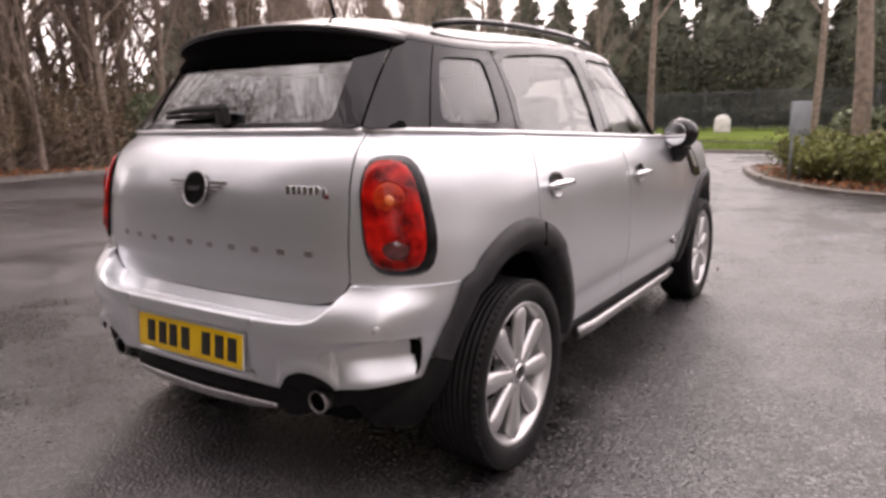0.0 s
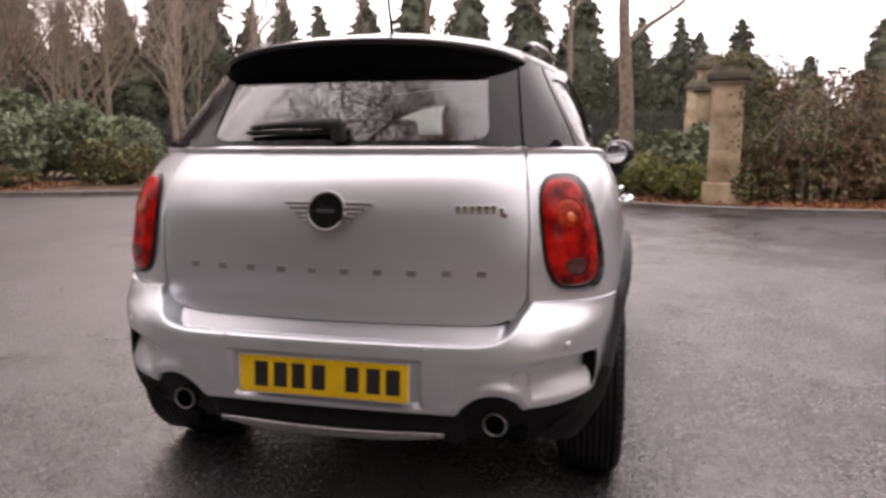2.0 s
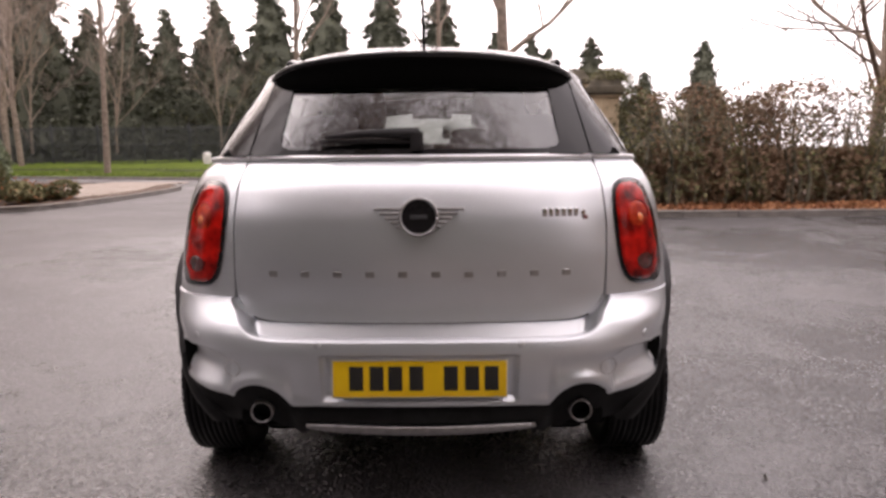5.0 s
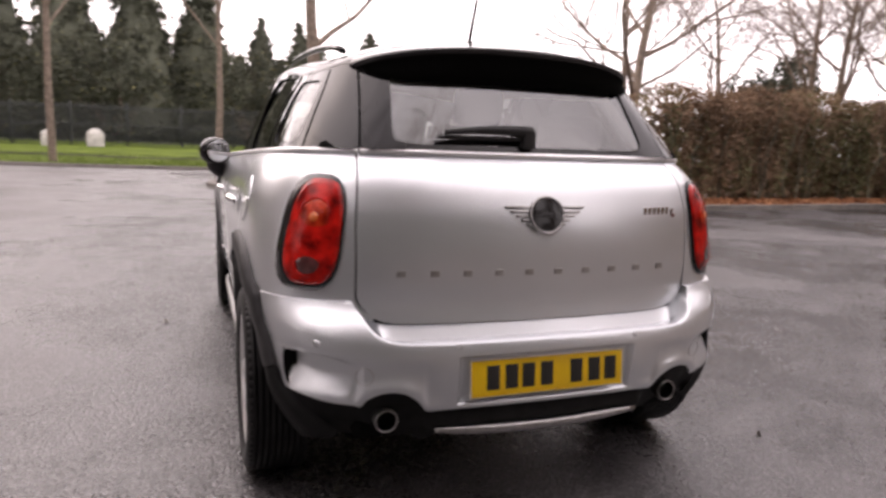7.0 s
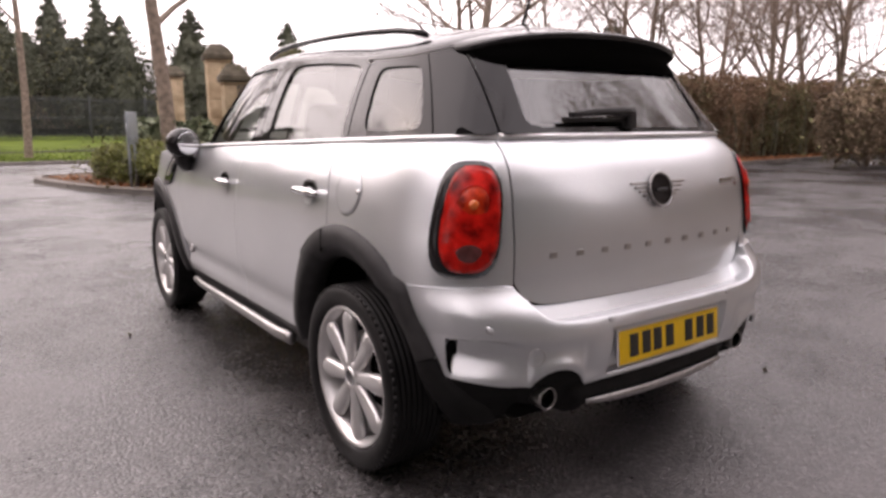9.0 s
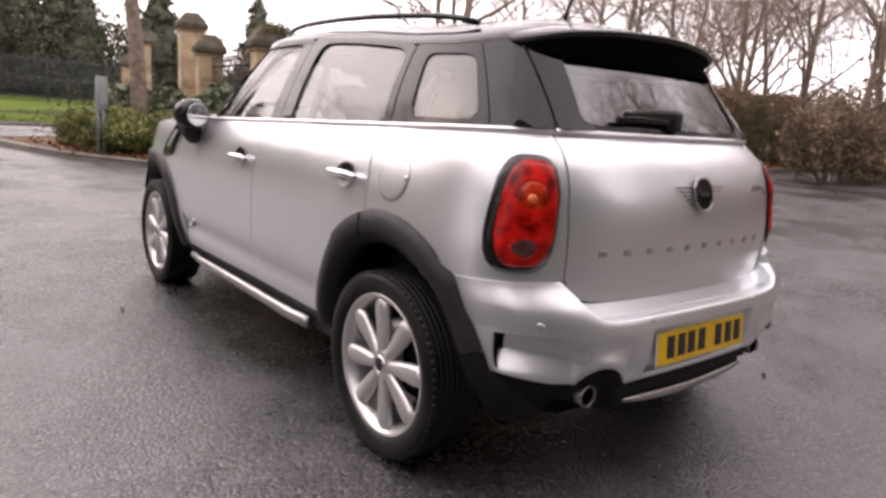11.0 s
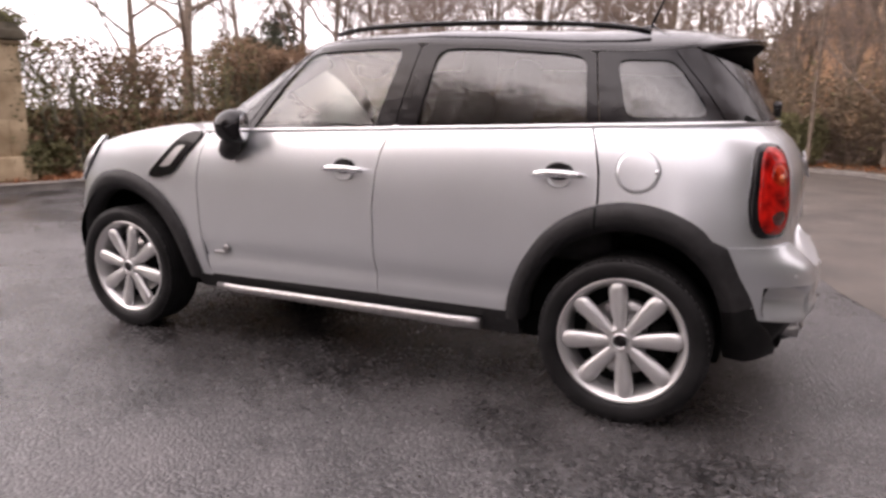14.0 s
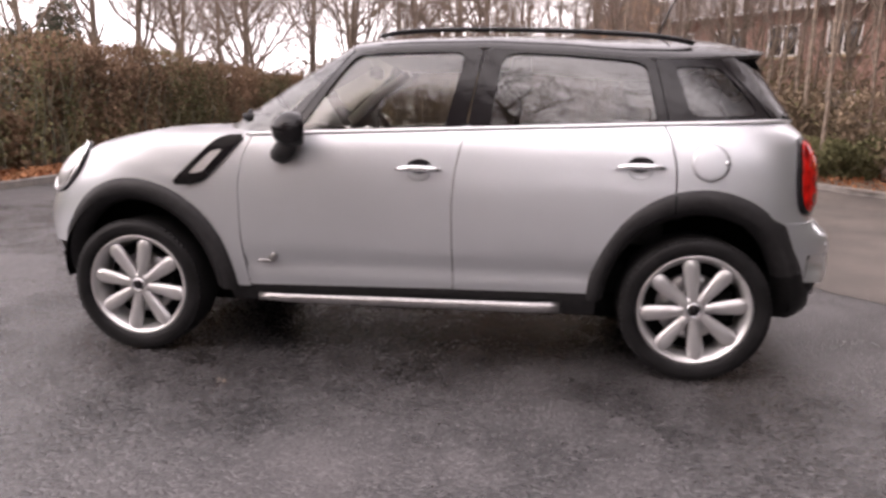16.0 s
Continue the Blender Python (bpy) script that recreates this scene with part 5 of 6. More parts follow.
def disc_on(hull, name, qc, zc, ry, rz, off, mat, parent, s, power=2.0, dome=0.0, rings=5, sides=32, label="", lip=0.012, taper=0.0):
    """A rounded plate lying on a hull; ry and rz in metres; taper narrows its outer side towards the top."""
    p0, p1 = hull.at(qc - 0.01, zc), hull.at(qc + 0.01, zc)
    dq = 0.02 / (p1 - p0).length
    verts, faces = [hull.point(qc, zc, off + dome, s)], []
    for i in range(1, rings + 2):
        r = min(1.0, i / rings)
        for k in range(sides):
            a = 2 * math.pi * k / sides
            c, d = math.cos(a), math.sin(a)
            e = (abs(c) ** power + abs(d) ** power) ** (-1 / power)
            o = off + dome * (1 - r ** 2.5) - (lip if i > rings else 0)
            narrow = 1 - taper * max(0.0, 0.25 + r * e * d) if c > 0 else 1
            verts.append(hull.point(qc + ry * dq * r * e * c * narrow, zc + rz * r * e * d, o, s))
    for k in range(sides):
        faces.append((0, 1 + k, 1 + (k + 1) % sides))
    for i in range(rings):
        for k in range(sides):
            k2 = (k + 1) % sides
            faces.append((1 + i * sides + k, 1 + (i + 1) * sides + k, 1 + (i + 1) * sides + k2, 1 + i * sides + k2))
    ob = mesh_object(name, verts, faces, mat, parent, True, label)
    bm = bmesh.new()
    bm.from_mesh(ob.data)
    bmesh.ops.recalc_face_normals(bm, faces=bm.faces[:])
    bm.to_mesh(ob.data)
    bm.free()
    return ob


def hull_ring(hull, name, qc, zc, r_y, r_z, thick, off, mat, parent, s, sides=36, label=""):
    p0, p1 = hull.at(qc - 0.01, zc), hull.at(qc + 0.01, zc)
    dq = 0.02 / (p1 - p0).length
    pts = [hull.point(qc + r_y * dq * math.cos(a), zc + r_z * math.sin(a), off, s) for a in np.linspace(0, 2 * math.pi, sides + 1)]
    return tube(name, pts, thick, mat, parent, 6, label)


def ellipsoid(c, r, sub=3, m=None):
    bm = bmesh.new()
    bmesh.ops.create_icosphere(bm, subdivisions=sub, radius=1)
    for v in bm.verts:
        v.co = Vector((c[0] + v.co.x * r[0], c[1] + v.co.y * r[1], c[2] + v.co.z * r[2]))
        if m:
            v.co = m @ v.co
    return bm


def lathe(profile, sides=48, axis_x=True):
    """Vertices and faces of a body turned about the x axis; profile of (x, r)."""
    v, f = [], []
    for x, r in profile:
        for k in range(sides):
            a = 2 * math.pi * k / sides
            v.append(Vector((x, r * math.cos(a), r * math.sin(a))))
    for i in range(len(profile) - 1):
        for k in range(sides):
            k2 = (k + 1) % sides
            f.append((i * sides + k, i * sides + k2, (i + 1) * sides + k2, (i + 1) * sides + k))
    return v, f


def build_wheel(x, y, s, turn):
    wheel = new("wheel")
    wheel.parent = car
    wheel.location = (s * x, y, 0.321)
    tyre_prof = [(-0.085, 0.235), (-0.098, 0.26), (-0.105, 0.29), (-0.100, 0.308), (-0.088, 0.317)]
    for k in range(9):
        xx = -0.08 + k * 0.02
        tyre_prof += [(xx - 0.006, 0.321), (xx + 0.006, 0.321), (xx + 0.008, 0.315), (xx + 0.012, 0.315)]
    tyre_prof += [(0.088, 0.317), (0.100, 0.308), (0.106, 0.290), (0.104, 0.27), (0.099, 0.256), (0.092, 0.248), (0.075, 0.240)]
    v, f = lathe([(s * a, r) for a, r in tyre_prof], 64)
    mesh_object("tyre", v, f, RUBBER, wheel, True)
    # fine tread blocks on the shoulder
    bm = bmesh.new()
    for k in range(72):
        m = Matrix.Rotation(2 * math.pi * k / 72, 4, "X")
        for xx in (0.084, -0.084):
            add_box(bm, s * xx - 0.012, s * xx + 0.012, -0.0115, 0.0115, 0.308, 0.3180, 0.0, m)
    tagged(part("tread", bm, RUBBER, wheel), kind="stuff")
    rim = [(0.083, 0.246), (0.090, 0.246), (0.093, 0.239), (0.088, 0.232), (0.078, 0.224), (0.060, 0.212), (0.0, 0.205), (-0.07, 0.205)]
    v, f = lathe([(s * a, r) for a, r in rim], 64)
    mesh_object("rim", v, f, ALLOY, wheel, True, "silver alloy eight-spoke rim")
    # spokes: broad rounded petals, widest near the rim
    for k in range(8):
        a = 2 * math.pi * k / 8 + turn
        n, verts, faces = 16, [], []
        sides = 12
        for i in range(n + 1):
            t = i / n
            r = 0.045 + 0.184 * t
            w = 0.0215 + 0.0160 * math.sin(min(1.0, t * 1.1) * math.pi / 2)
            h = 0.021
            tip = math.sqrt(max(0.06, 1 - max(0.0, (t - 0.80) / 0.20) ** 2))
            w, h = w * tip, h * (0.4 + 0.6 * tip)
            xc = 0.064 + 0.004 * t
            for j in range(sides):
                b = 2 * math.pi * j / sides
                u = w * math.copysign(abs(math.cos(b)) ** 0.9, math.cos(b))
                o = xc + h * math.sin(b)
                verts.append(Vector((s * o, r * math.cos(a) - u * math.sin(a), r * math.sin(a) + u * math.cos(a))))
        for i in range(n):
            for j in range(sides):
                j2 = (j + 1) % sides
                faces.append((i * sides + j, i * sides + j2, (i + 1) * sides + j2, (i + 1) * sides + j))
        faces.append(tuple(n * sides + j for j in range(sides)))
        mesh_object("spoke", verts, faces, ALLOY, wheel, True)
    v, f = lathe([(s * a, r) for a, r in ((0.0, 0.07), (0.062, 0.066), (0.080, 0.052), (0.086, 0.036), (0.084, 0.034))], 32)
    mesh_object("hub", v, f, ALLOY, wheel, True)
    v, f = lathe([(s * a, r) for a, r in ((0.07, 0.034), (0.087, 0.033), (0.090, 0.026), (0.086, 0.024))], 32)
    mesh_object("hub_cap_ring", v, f, CHROME, wheel, True)
    v, f = lathe([(s * a, r) for a, r in ((0.082, 0.030), (0.087, 0.024), (0.089, 0.0))], 32)
    mesh_object("hub_cap", v, f, BLACK_GLOSS, wheel, True)
    for k in range(5):
        a = 2 * math.pi * k / 5 + 0.3
        v, f = tube_arrays([(s * 0.067, 0.048 * math.cos(a), 0.048 * math.sin(a)), (s * 0.081, 0.048 * math.cos(a), 0.048 * math.sin(a))], [0.008, 0.007], 6)
        mesh_object("wheel_bolt", v, f, STEEL, wheel, False)
    v, f = lathe([(s * a, r) for a, r in ((0.0, 0.06), (0.015, 0.065), (0.015, 0.148), (0.0, 0.15), (-0.015, 0.148))], 48)
    mesh_object("brake_disc", v, f, STEEL, wheel, True)
    bm = box(s * -0.03, s * 0.04, -0.17, -0.09, -0.06, 0.09, 0.012)
    part("brake_caliper", bm, DARK, wheel)
    v, f = lathe([(s * a, r) for a, r in ((-0.02, 0.0), (-0.02, 0.206))], 32)
    mesh_object("backing_plate", v, f, DARK, wheel, False)
    return wheel


def build_tail_light(s):
    q_in, q_out = LOWER.q_of_x(0.607, 0.9), LOWER.q_of_y(-0.384, 0.9)
    qc = (q_in + q_out) / 2
    half = (q_out - q_in) / 2 * (LOWER.at(qc + 0.01, 0.902) - LOWER.at(qc - 0.01, 0.902)).length / 0.02
    frame_ob = disc_on(LOWER, "tail_light", qc, 0.902, half, 0.164, 0.008, BLACK_GLOSS, car, s, 3.4, 0.004, label="upright oval red tail light in black surround", lip=0.02, taper=0.13)
    ql = qc - 0.0065
    disc_on(LOWER, "lens", ql, 0.903, half - 0.019, 0.149, 0.011, RED_LENS, frame_ob, s, 3.2, 0.014, rings=9, sides=40, lip=0.01, taper=0.13)
    ql -= 0.003
    hull_ring(LOWER, "lamp_ring", ql, 0.948, 0.046, 0.049, 0.0022, 0.0218, RED_LENS, frame_ob, s)
    disc_on(LOWER, "indicator", ql, 0.948, 0.043, 0.046, 0.0222, AMBER_LENS, frame_ob, s, 2.0, 0.004, label="orange indicator lens", lip=0.004)
    disc_on(LOWER, "indicator_bulb", ql, 0.946, 0.013, 0.013, 0.0262, BULB_LENS, frame_ob, s, 2.0, 0.003, label="pale orange bulb cap", lip=0.004)
    disc_on(LOWER, "lower_lamp", ql + 0.002, 0.818, 0.036, 0.034, 0.0205, SMOKE_LENS, frame_ob, s, 2.0, 0.003, label="dark round lower lamp", lip=0.004)
    hull_ring(LOWER, "lamp_ring", ql + 0.002, 0.818, 0.039, 0.037, 0.0020, 0.0210, RED_LENS, frame_ob, s)
    return frame_ob


def build_handle(door, s, yc, zc, length):
    q = LOWER.q_of_y(yc, zc)
    # flat black disc on the panel, drawn for the shade in the finger recess
    disc_on(LOWER, "handle_recess_shade", q, zc + 0.012, length * 0.27, 0.032, 0.0062, BLACK_GLOSS, door, s, 2.0, -0.001, label="black disc for the shade in the finger recess", lip=0.001)
    disc_on(LOWER, "handle_scoop", q, zc - 0.018, length * 0.24, 0.032, 0.0070, PAINT, door, s, 2.0, -0.004, lip=0.001)
    n, pts, rad = 12, [], []
    for i in range(n + 1):
        t = i / n * 2 - 1
        qy = LOWER.q_of_y(yc + t * length / 2, zc)
        pts.append(LOWER.point(qy, zc - 0.004 * t * t, 0.012 + 0.026 * (1 - t ** 4), s))
        rad.append(0.0145 * (1 - 0.40 * abs(t) ** 3))
    return tube("door_handle", pts, rad, CHROME, door, 10, "chrome bar handle")


def build_mirror(s):
    shell = new("wing_mirror")
    shell.parent = car
    shell["label"] = "black wing mirror on a stalk"
    turn_in = (0, 0, radians(-22 * s))
    bm = ellipsoid((0, 0, 0), (0.088, 0.088, 0.080), 4)
    for v in bm.verts:
        if v.co.y < -0.05:
            v.co.y = -0.05
    ob = part("housing", bm, BLACK_GLOSS, shell)
    ob.location, ob.rotation_euler = (s * 0.892, 1.780, 1.075), turn_in
    bm = ellipsoid((0, -0.0500, 0), (0.068, 0.002, 0.060), 3)
    ob = part("mirror_glass", bm, MIRROR, shell, "silver mirror glass")
    ob.location, ob.rotation_euler = (s * 0.892, 1.780, 1.075), turn_in
    hull_pts = [(s * 0.895, 1.790, 1.03), (s * 0.884, 1.812, 0.990), (s * 0.862, 1.845, 0.965), (s * 0.835, 1.870, 0.962)]
    tube("stalk", hull_pts, [0.046, 0.05, 0.046, 0.036], PLASTIC, shell, 12)
    return shell


front_left, rear_left = flank(-1)
front_right, rear_right = flank(1)

# tailgate
rows = []
NT = 56
for j in range(29):
    row = []
    for i in range(NT + 1):
        sx = 1 - i / NT
        x_mid = sx * (tail_edge(0.8) - GAP)
        zb = bumper_top(x_mid) + 0.010
        zt = belt(-0.45) - 0.004
        z = zb + (zt - zb) * j / 28
        x = sx * (tail_edge(z) - GAP)
        row.append((LOWER.q_of_x(x, z), z))
    rows.append(row)
lip = lambda q, z: -0.008 * math.exp(-((z - 0.695) / 0.045) ** 2)
tailgate = patch("tailgate", LOWER, rows, PAINT, car, 1, both=True, shape=lip, label="plain silver tailgate")
rows = [[(LOWER.q_of_x(x, 0.66), z) for x in np.linspace(0.58, 0.0, 30)] for z in (0.60, 0.64, 0.70)]
patch("seam_seal", LOWER, rows, DARK, car, 1, off=-0.016, flange=0, both=True)

# rear bumper, with plate recess, corner scoops and exhaust cut-outs


def bumper_shape(q, z):
    p = BUMPER.at(q, z)
    x, y = p.x, p.y
    edge = lower_edge(x)
    slope = (lower_edge(x + 0.004) - lower_edge(x - 0.004)) / 0.008
    d = (z - edge) / math.sqrt(1 + min(4.0, slope * slope))
    # number plate recess, open towards the lower edge
    o = -0.022 * smoothstep(0.296, 0.284, x) * smoothstep(0.410, 0.424, z) * smoothstep(0.566, 0.556, z)
    # corner scoop under a crisp upper edge, closed by a wall at its outer end
    deep = 0.009 * smoothstep(0.34, 0.42, x) + 0.026 * smoothstep(0.52, 0.70, x)
    scoop = smoothstep(-0.466, -0.476, y) * smoothstep(0.570, 0.560 - 0.05 * smoothstep(0.70, 0.52, x), z) * smoothstep(0.008, 0.085, d)
    o -= deep * scoop
    # rolled lip along the lower edge and round the exhaust
    o += (0.008 - 0.004 * smoothstep(0.58, 0.68, x)) * math.exp(-((d - 0.016) / 0.016) ** 2) * smoothstep(0.30, 0.38, x) * smoothstep(-0.44, -0.49, y) + 0.004 * math.exp(-(d / 0.012) ** 2) * smoothstep(-0.44, -0.49, y)
    # shelf under the tailgate
    u = 1 - (bumper_top(x) - z) / 0.021
    shelf = (u + math.sqrt(u * u + 0.03)) / 2
    o -= 0.076 * shelf * smoothstep(0.575, 0.50, x)
    return o


def bumper_cap(q, z):
    """The top edge runs in under the tailgate and the quarter panel."""
    return LOWER.point(q, z + 0.004, -0.012)


def bumper_end(z):
    return BUMPER.q_of_y(bumper_end_y(z), z)


NX_B = 80
xs_cols = [0.0 + 0.565 * i / NX_B for i in range(NX_B + 1)]
q_arch = BUMPER.q_of_y(-0.30, 0.55)
cols = [BUMPER.q_of_x(x, 0.55) for x in xs_cols]
cols = cols + list(np.linspace(cols[-1], q_arch, 76))[1:]
rows = []
for j in range(77):
    row = []
    for qc in cols[::-1]:
        p = BUMPER.at(qc, 0.55)
        zt = bumper_top(p.x)
        zb = lower_edge(p.x)
        z = zb + (zt - zb) * j / 76
        k = max(0.0, (qc - cols[NX_B]) / (cols[-1] - cols[NX_B]))
        row.append((qc + k * (bumper_end(z) - cols[-1]), z))
    rows.append(row)
rows.append(list(rows[-1]))
bumper = patch("rear_bumper", BUMPER, rows, PAINT, car, 1, both=True, shape=bumper_shape, flange=0.014, cap=bumper_cap, label="silver rear bumper")
# black lower apron behind and below it
rows = []
for j in range(13):
    row = []
    for qc in cols[::-1]:
        p = BUMPER.at(qc, 0.5)
        zt = lower_edge(p.x) + 0.03 - 0.024 * smoothstep(0.56, 0.64, p.x)
        zb = 0.318 - 0.044 * smoothstep(0.34, 0.44, p.x)
        z = zb + (zt - zb) * j / 12
        k = max(0.0, (qc - cols[NX_B]) / (cols[-1] - cols[NX_B]))
        row.append((qc + k * (bumper_end(z) + 0.03 - cols[-1]), z))
    rows.append(row)
apron_in = lambda q, z: -0.030 + max(0.036 * smoothstep(0.375, 0.33, z) * smoothstep(0.42, 0.36, BUMPER.at(q, z).x), 0.026 * smoothstep(0.60, 0.70, BUMPER.at(q, z).x))
patch("rear_apron", BUMPER, rows, SHADED_PLASTIC, car, 1, shape=apron_in, both=True, flange=0.03, label="black plastic rear apron")
bar_v, bar_f = tube_arrays([(x, -0.638 + 0.10 * abs(x) ** 2.2, 0.318 + 0.008 * (abs(x) / 0.35) ** 2) for x in np.linspace(-0.35, 0.35, 27)], [0.004 + 0.005 * (1 - (x / 0.35) ** 4) for x in np.linspace(-0.35, 0.35, 27)], 10)
bar_v = [Vector((p.x, p.y, 0.321 + (p.z - 0.321) * 1.7)) for p in bar_v]
mesh_object("diffuser_bar", bar_v, bar_f, STEEL, car, True, "silver lower rear trim bar")
for s in (-1, 1):
    # black vent at the outer end of the scoop
    vent_rows = []
    for z in np.linspace(0.458, 0.566, 13):
        y0 = -0.467 - 0.012 * abs((z - 0.512) / 0.054) ** 5
        vent_rows.append([BUMPER.point(BUMPER.q_of_y(y0 - dy, z), z, o, s) for dy, o in ((0.0, 0.0012), (0.004, -0.004), (0.008, -0.030), (0.016, -0.0325), (0.018, -0.040))])
    vent_v = [p for line in vent_rows for p in line]
    vent_f = [(5 * i + j, 5 * i + j + 1, 5 * i + j + 6, 5 * i + j + 5) for i in range(12) for j in range(4)]
    mesh_object("bumper_vent", vent_v, vent_f, DARK, bumper, True, "black corner vent")
    for x, z in ((0.300, 0.597), (0.690, 0.602)):
        disc_on(BUMPER, "parking_sensor", BUMPER.q_of_x(x, z), z, 0.011, 0.011, 0.001, PAINT, bumper, s, 2.0, 0.002, 3, 16)
    hull_ring(BUMPER, "tow_eye_cover", BUMPER.q_of_x(0.567, 0.515), 0.515, 0.026, 0.026, 0.0012, -0.001, STEEL, bumper, s)
    # exhaust
    ex = new("exhaust_pipe")
    ex.parent = car
    ex["label"] = "chrome round exhaust tailpipe"
    prof = [(0.0, 0.030), (-0.004, 0.0325), (0.0, 0.035), (0.02, 0.035), (0.05, 0.033)]
    v, f = lathe([(a, r) for a, r in prof], 32)
    v = [Vector((p.y, p.x, p.z)) for p in v]
    ob = mesh_object("tip", v, f, STEEL, ex, True)
    ob.location = (s * 0.492, -0.604, 0.364)
    v, f = lathe([(0.002, 0.029), (0.10, 0.028), (0.10, 0.0), (0.10, 0.032), (0.045, 0.032)], 32)
    v = [Vector((p.y, p.x, p.z)) for p in v]
    ob = mesh_object("bore", v, f, DARK, ex, True)
    ob.location = (s * 0.492, -0.604, 0.364)

# wheel arches, sills, liners
for s in (-1, 1):
    arch_trim("rear_arch_trim", 0.0, rear_inner, rear_outer, s, "matt black plastic wheel-arch trim", REAR_ARCH, last=160)
    # lower piece below the joint, darkened in colour for the shade there
    arch_trim("lower_corner_trim", 0.0, rear_inner, rear_outer, s, "black lower corner behind the wheel, coloured darker for shade", REAR_ARCH, 0.0115, 14, 160.4, 189, SHADED_PLASTIC)
    arch_trim("front_arch_trim", 2.595, front_inner, front_outer, s, "matt black plastic wheel-arch trim", LOWER)
    # joint in the trim at the rear door's edge
    rows = [[(REAR_ARCH.q_of_y(y, z), z) for y in (0.116, 0.119, 0.122)] for z in np.linspace(0.745, 0.822, 8)]
    patch("trim_joint", REAR_ARCH, rows, DARK, car, s, off=0.0205, flange=0.006)
    # sill
    rows = [[(LOWER.q_of_y(y, z), z) for y in np.linspace(0.42, 2.14, 24)] for z in (0.255, 0.30, 0.34, 0.372)]
    patch("sill", LOWER, rows, PLASTIC, car, s, off=-0.004, flange=0.05)
    ys = np.linspace(0.575, 1.99, 24)
    bar_v, bar_f = tube_arrays([(s * (0.826 if 0.66 < y < 1.90 else 0.816), y, 0.0) for y in ys], [0.021 - 0.006 * (y - 0.57) / 1.42 for y in ys], 12)
    bar_v = [Vector((p.x, p.y, 0.298 - 0.011 * (p.y - 0.57) / 1.42 + p.z * 1.3)) for p in bar_v]
    mesh_object("sill_bar", bar_v, bar_f, STEEL, car, True, "brushed steel side bar")
    for yc in (0.0, 2.595):
        v, f = [], []
        n = 28
        for i in range(n + 1):
            a = radians(185) * i / n
            for x in (0.50, 0.835 - 0.07 * (1 - max(0.0, math.sin(a))) ** 2 - 0.03 * max(0.0, -math.sin(a))):
                v.append(Vector((s * x, yc + 0.415 * math.cos(min(a, math.pi)), 0.33 + (0.425 if a < math.pi else 0.22) * math.sin(a))))
        f = [(2 * i, 2 * i + 1, 2 * i + 3, 2 * i + 2) for i in range(n)]
        v.append(Vector((s * 0.50, yc, 0.33)))
        f += [(2 * i, 2 * i + 2, len(v) - 1) for i in range(n)]
        mesh_object("wheel_arch_liner", v, f, DARK, car, True)
part("underbody", box(-0.56, 0.56, -0.34, 3.0, 0.185, 0.32, 0.03), DARK, car)
part("rear_undertray", box(-0.58, 0.58, -0.55, -0.30, 0.29, 0.36, 0.03), DARK, car)
part("floor_pan", box(-0.62, 0.62, -0.45, 2.2, 0.32, 0.48, 0.03), DARK, car)

# bonnet and nose
verts, faces = [], []
NB, MB = 26, 16
for i in range(NB + 1):
    y = 1.99 + (3.132 - 1.99) * i / NB
    z0 = belt(y) - 0.002
    X = LOWER.at(LOWER.q_of_y(min(y, LOWER.front(z0) - 0.001), z0), z0).x
    h = lerp_table(y, (1.99, 2.2, 2.6, 2.85, 2.97, 3.06, 3.132), (0.035, 0.052, 0.082, 0.078, 0.05, 0.015, 0.0))
    for j in range(2 * MB + 1):
        t = j / MB - 1
        verts.append(Vector((X * t, y, z0 + h * (1 - abs(t) ** 2.4) ** 0.8)))
for i in range(NB):
    for j in range(2 * MB):
        k = i * (2 * MB + 1) + j
        faces.append((k, k + 1, k + 2 * MB + 2, k + 2 * MB + 1))
mesh_object("bonnet", verts, faces, PAINT, car, True)
def nose_top(q):
    z = 0.93
    for _ in range(4):
        z = belt(LOWER.at(q, z).y)
    return z


rows = [[(q, 0.20 + 0.20 * j / 6) for q in np.linspace(2.56, 3.0, 24)] for j in range(7)]
patch("front_apron", LOWER, rows, PLASTIC, car, 1, off=-0.004, both=True, label="black plastic front apron")
rows = [[(q, 0.40 + (nose_top(q) - 0.40) * j / 16) for q in np.linspace(2.625, 3.0, 24)] for j in range(17)]
patch("front_bumper", LOWER, rows, PAINT, car, 1, both=True)
for s in (-1, 1):
    q = LOWER.q_of_y(3.02, 0.85)
    lamp = disc_on(LOWER, "headlight", q, 0.868, 0.140, 0.128, 0.008, BLACK_GLOSS, car, s, 2.0, 0.006, label="round headlight with chrome ring")
    hull_ring(LOWER, "chrome_ring", q, 0.868, 0.128, 0.116, 0.009, 0.014, CHROME, lamp, s)
    disc_on(LOWER, "reflector", q, 0.868, 0.118, 0.106, 0.014, ALLOY, lamp, s, 2.0, 0.022)

# glasshouse: pillars, glass, frit
def cabin_patch(name, ya, yb, w0, w1, mat, s, off, n=8, m=12, flange=0.01, parent=None, label=""):
    """ya, yb: (bottom, top) y of the edges."""
    rows = []
    for j in range(m + 1):
        w = w0 + (w1 - w0) * j / m
        a, b = ya[0] + (ya[1] - ya[0]) * w, yb[0] + (yb[1] - yb[0]) * w
        rows.append([(CABIN.q_of_y(a + (b - a) * i / n, w), w) for i in range(n + 1)])
    return patch(name, CABIN, rows, mat, parent or car, s, off=off, flange=flange, label=label)


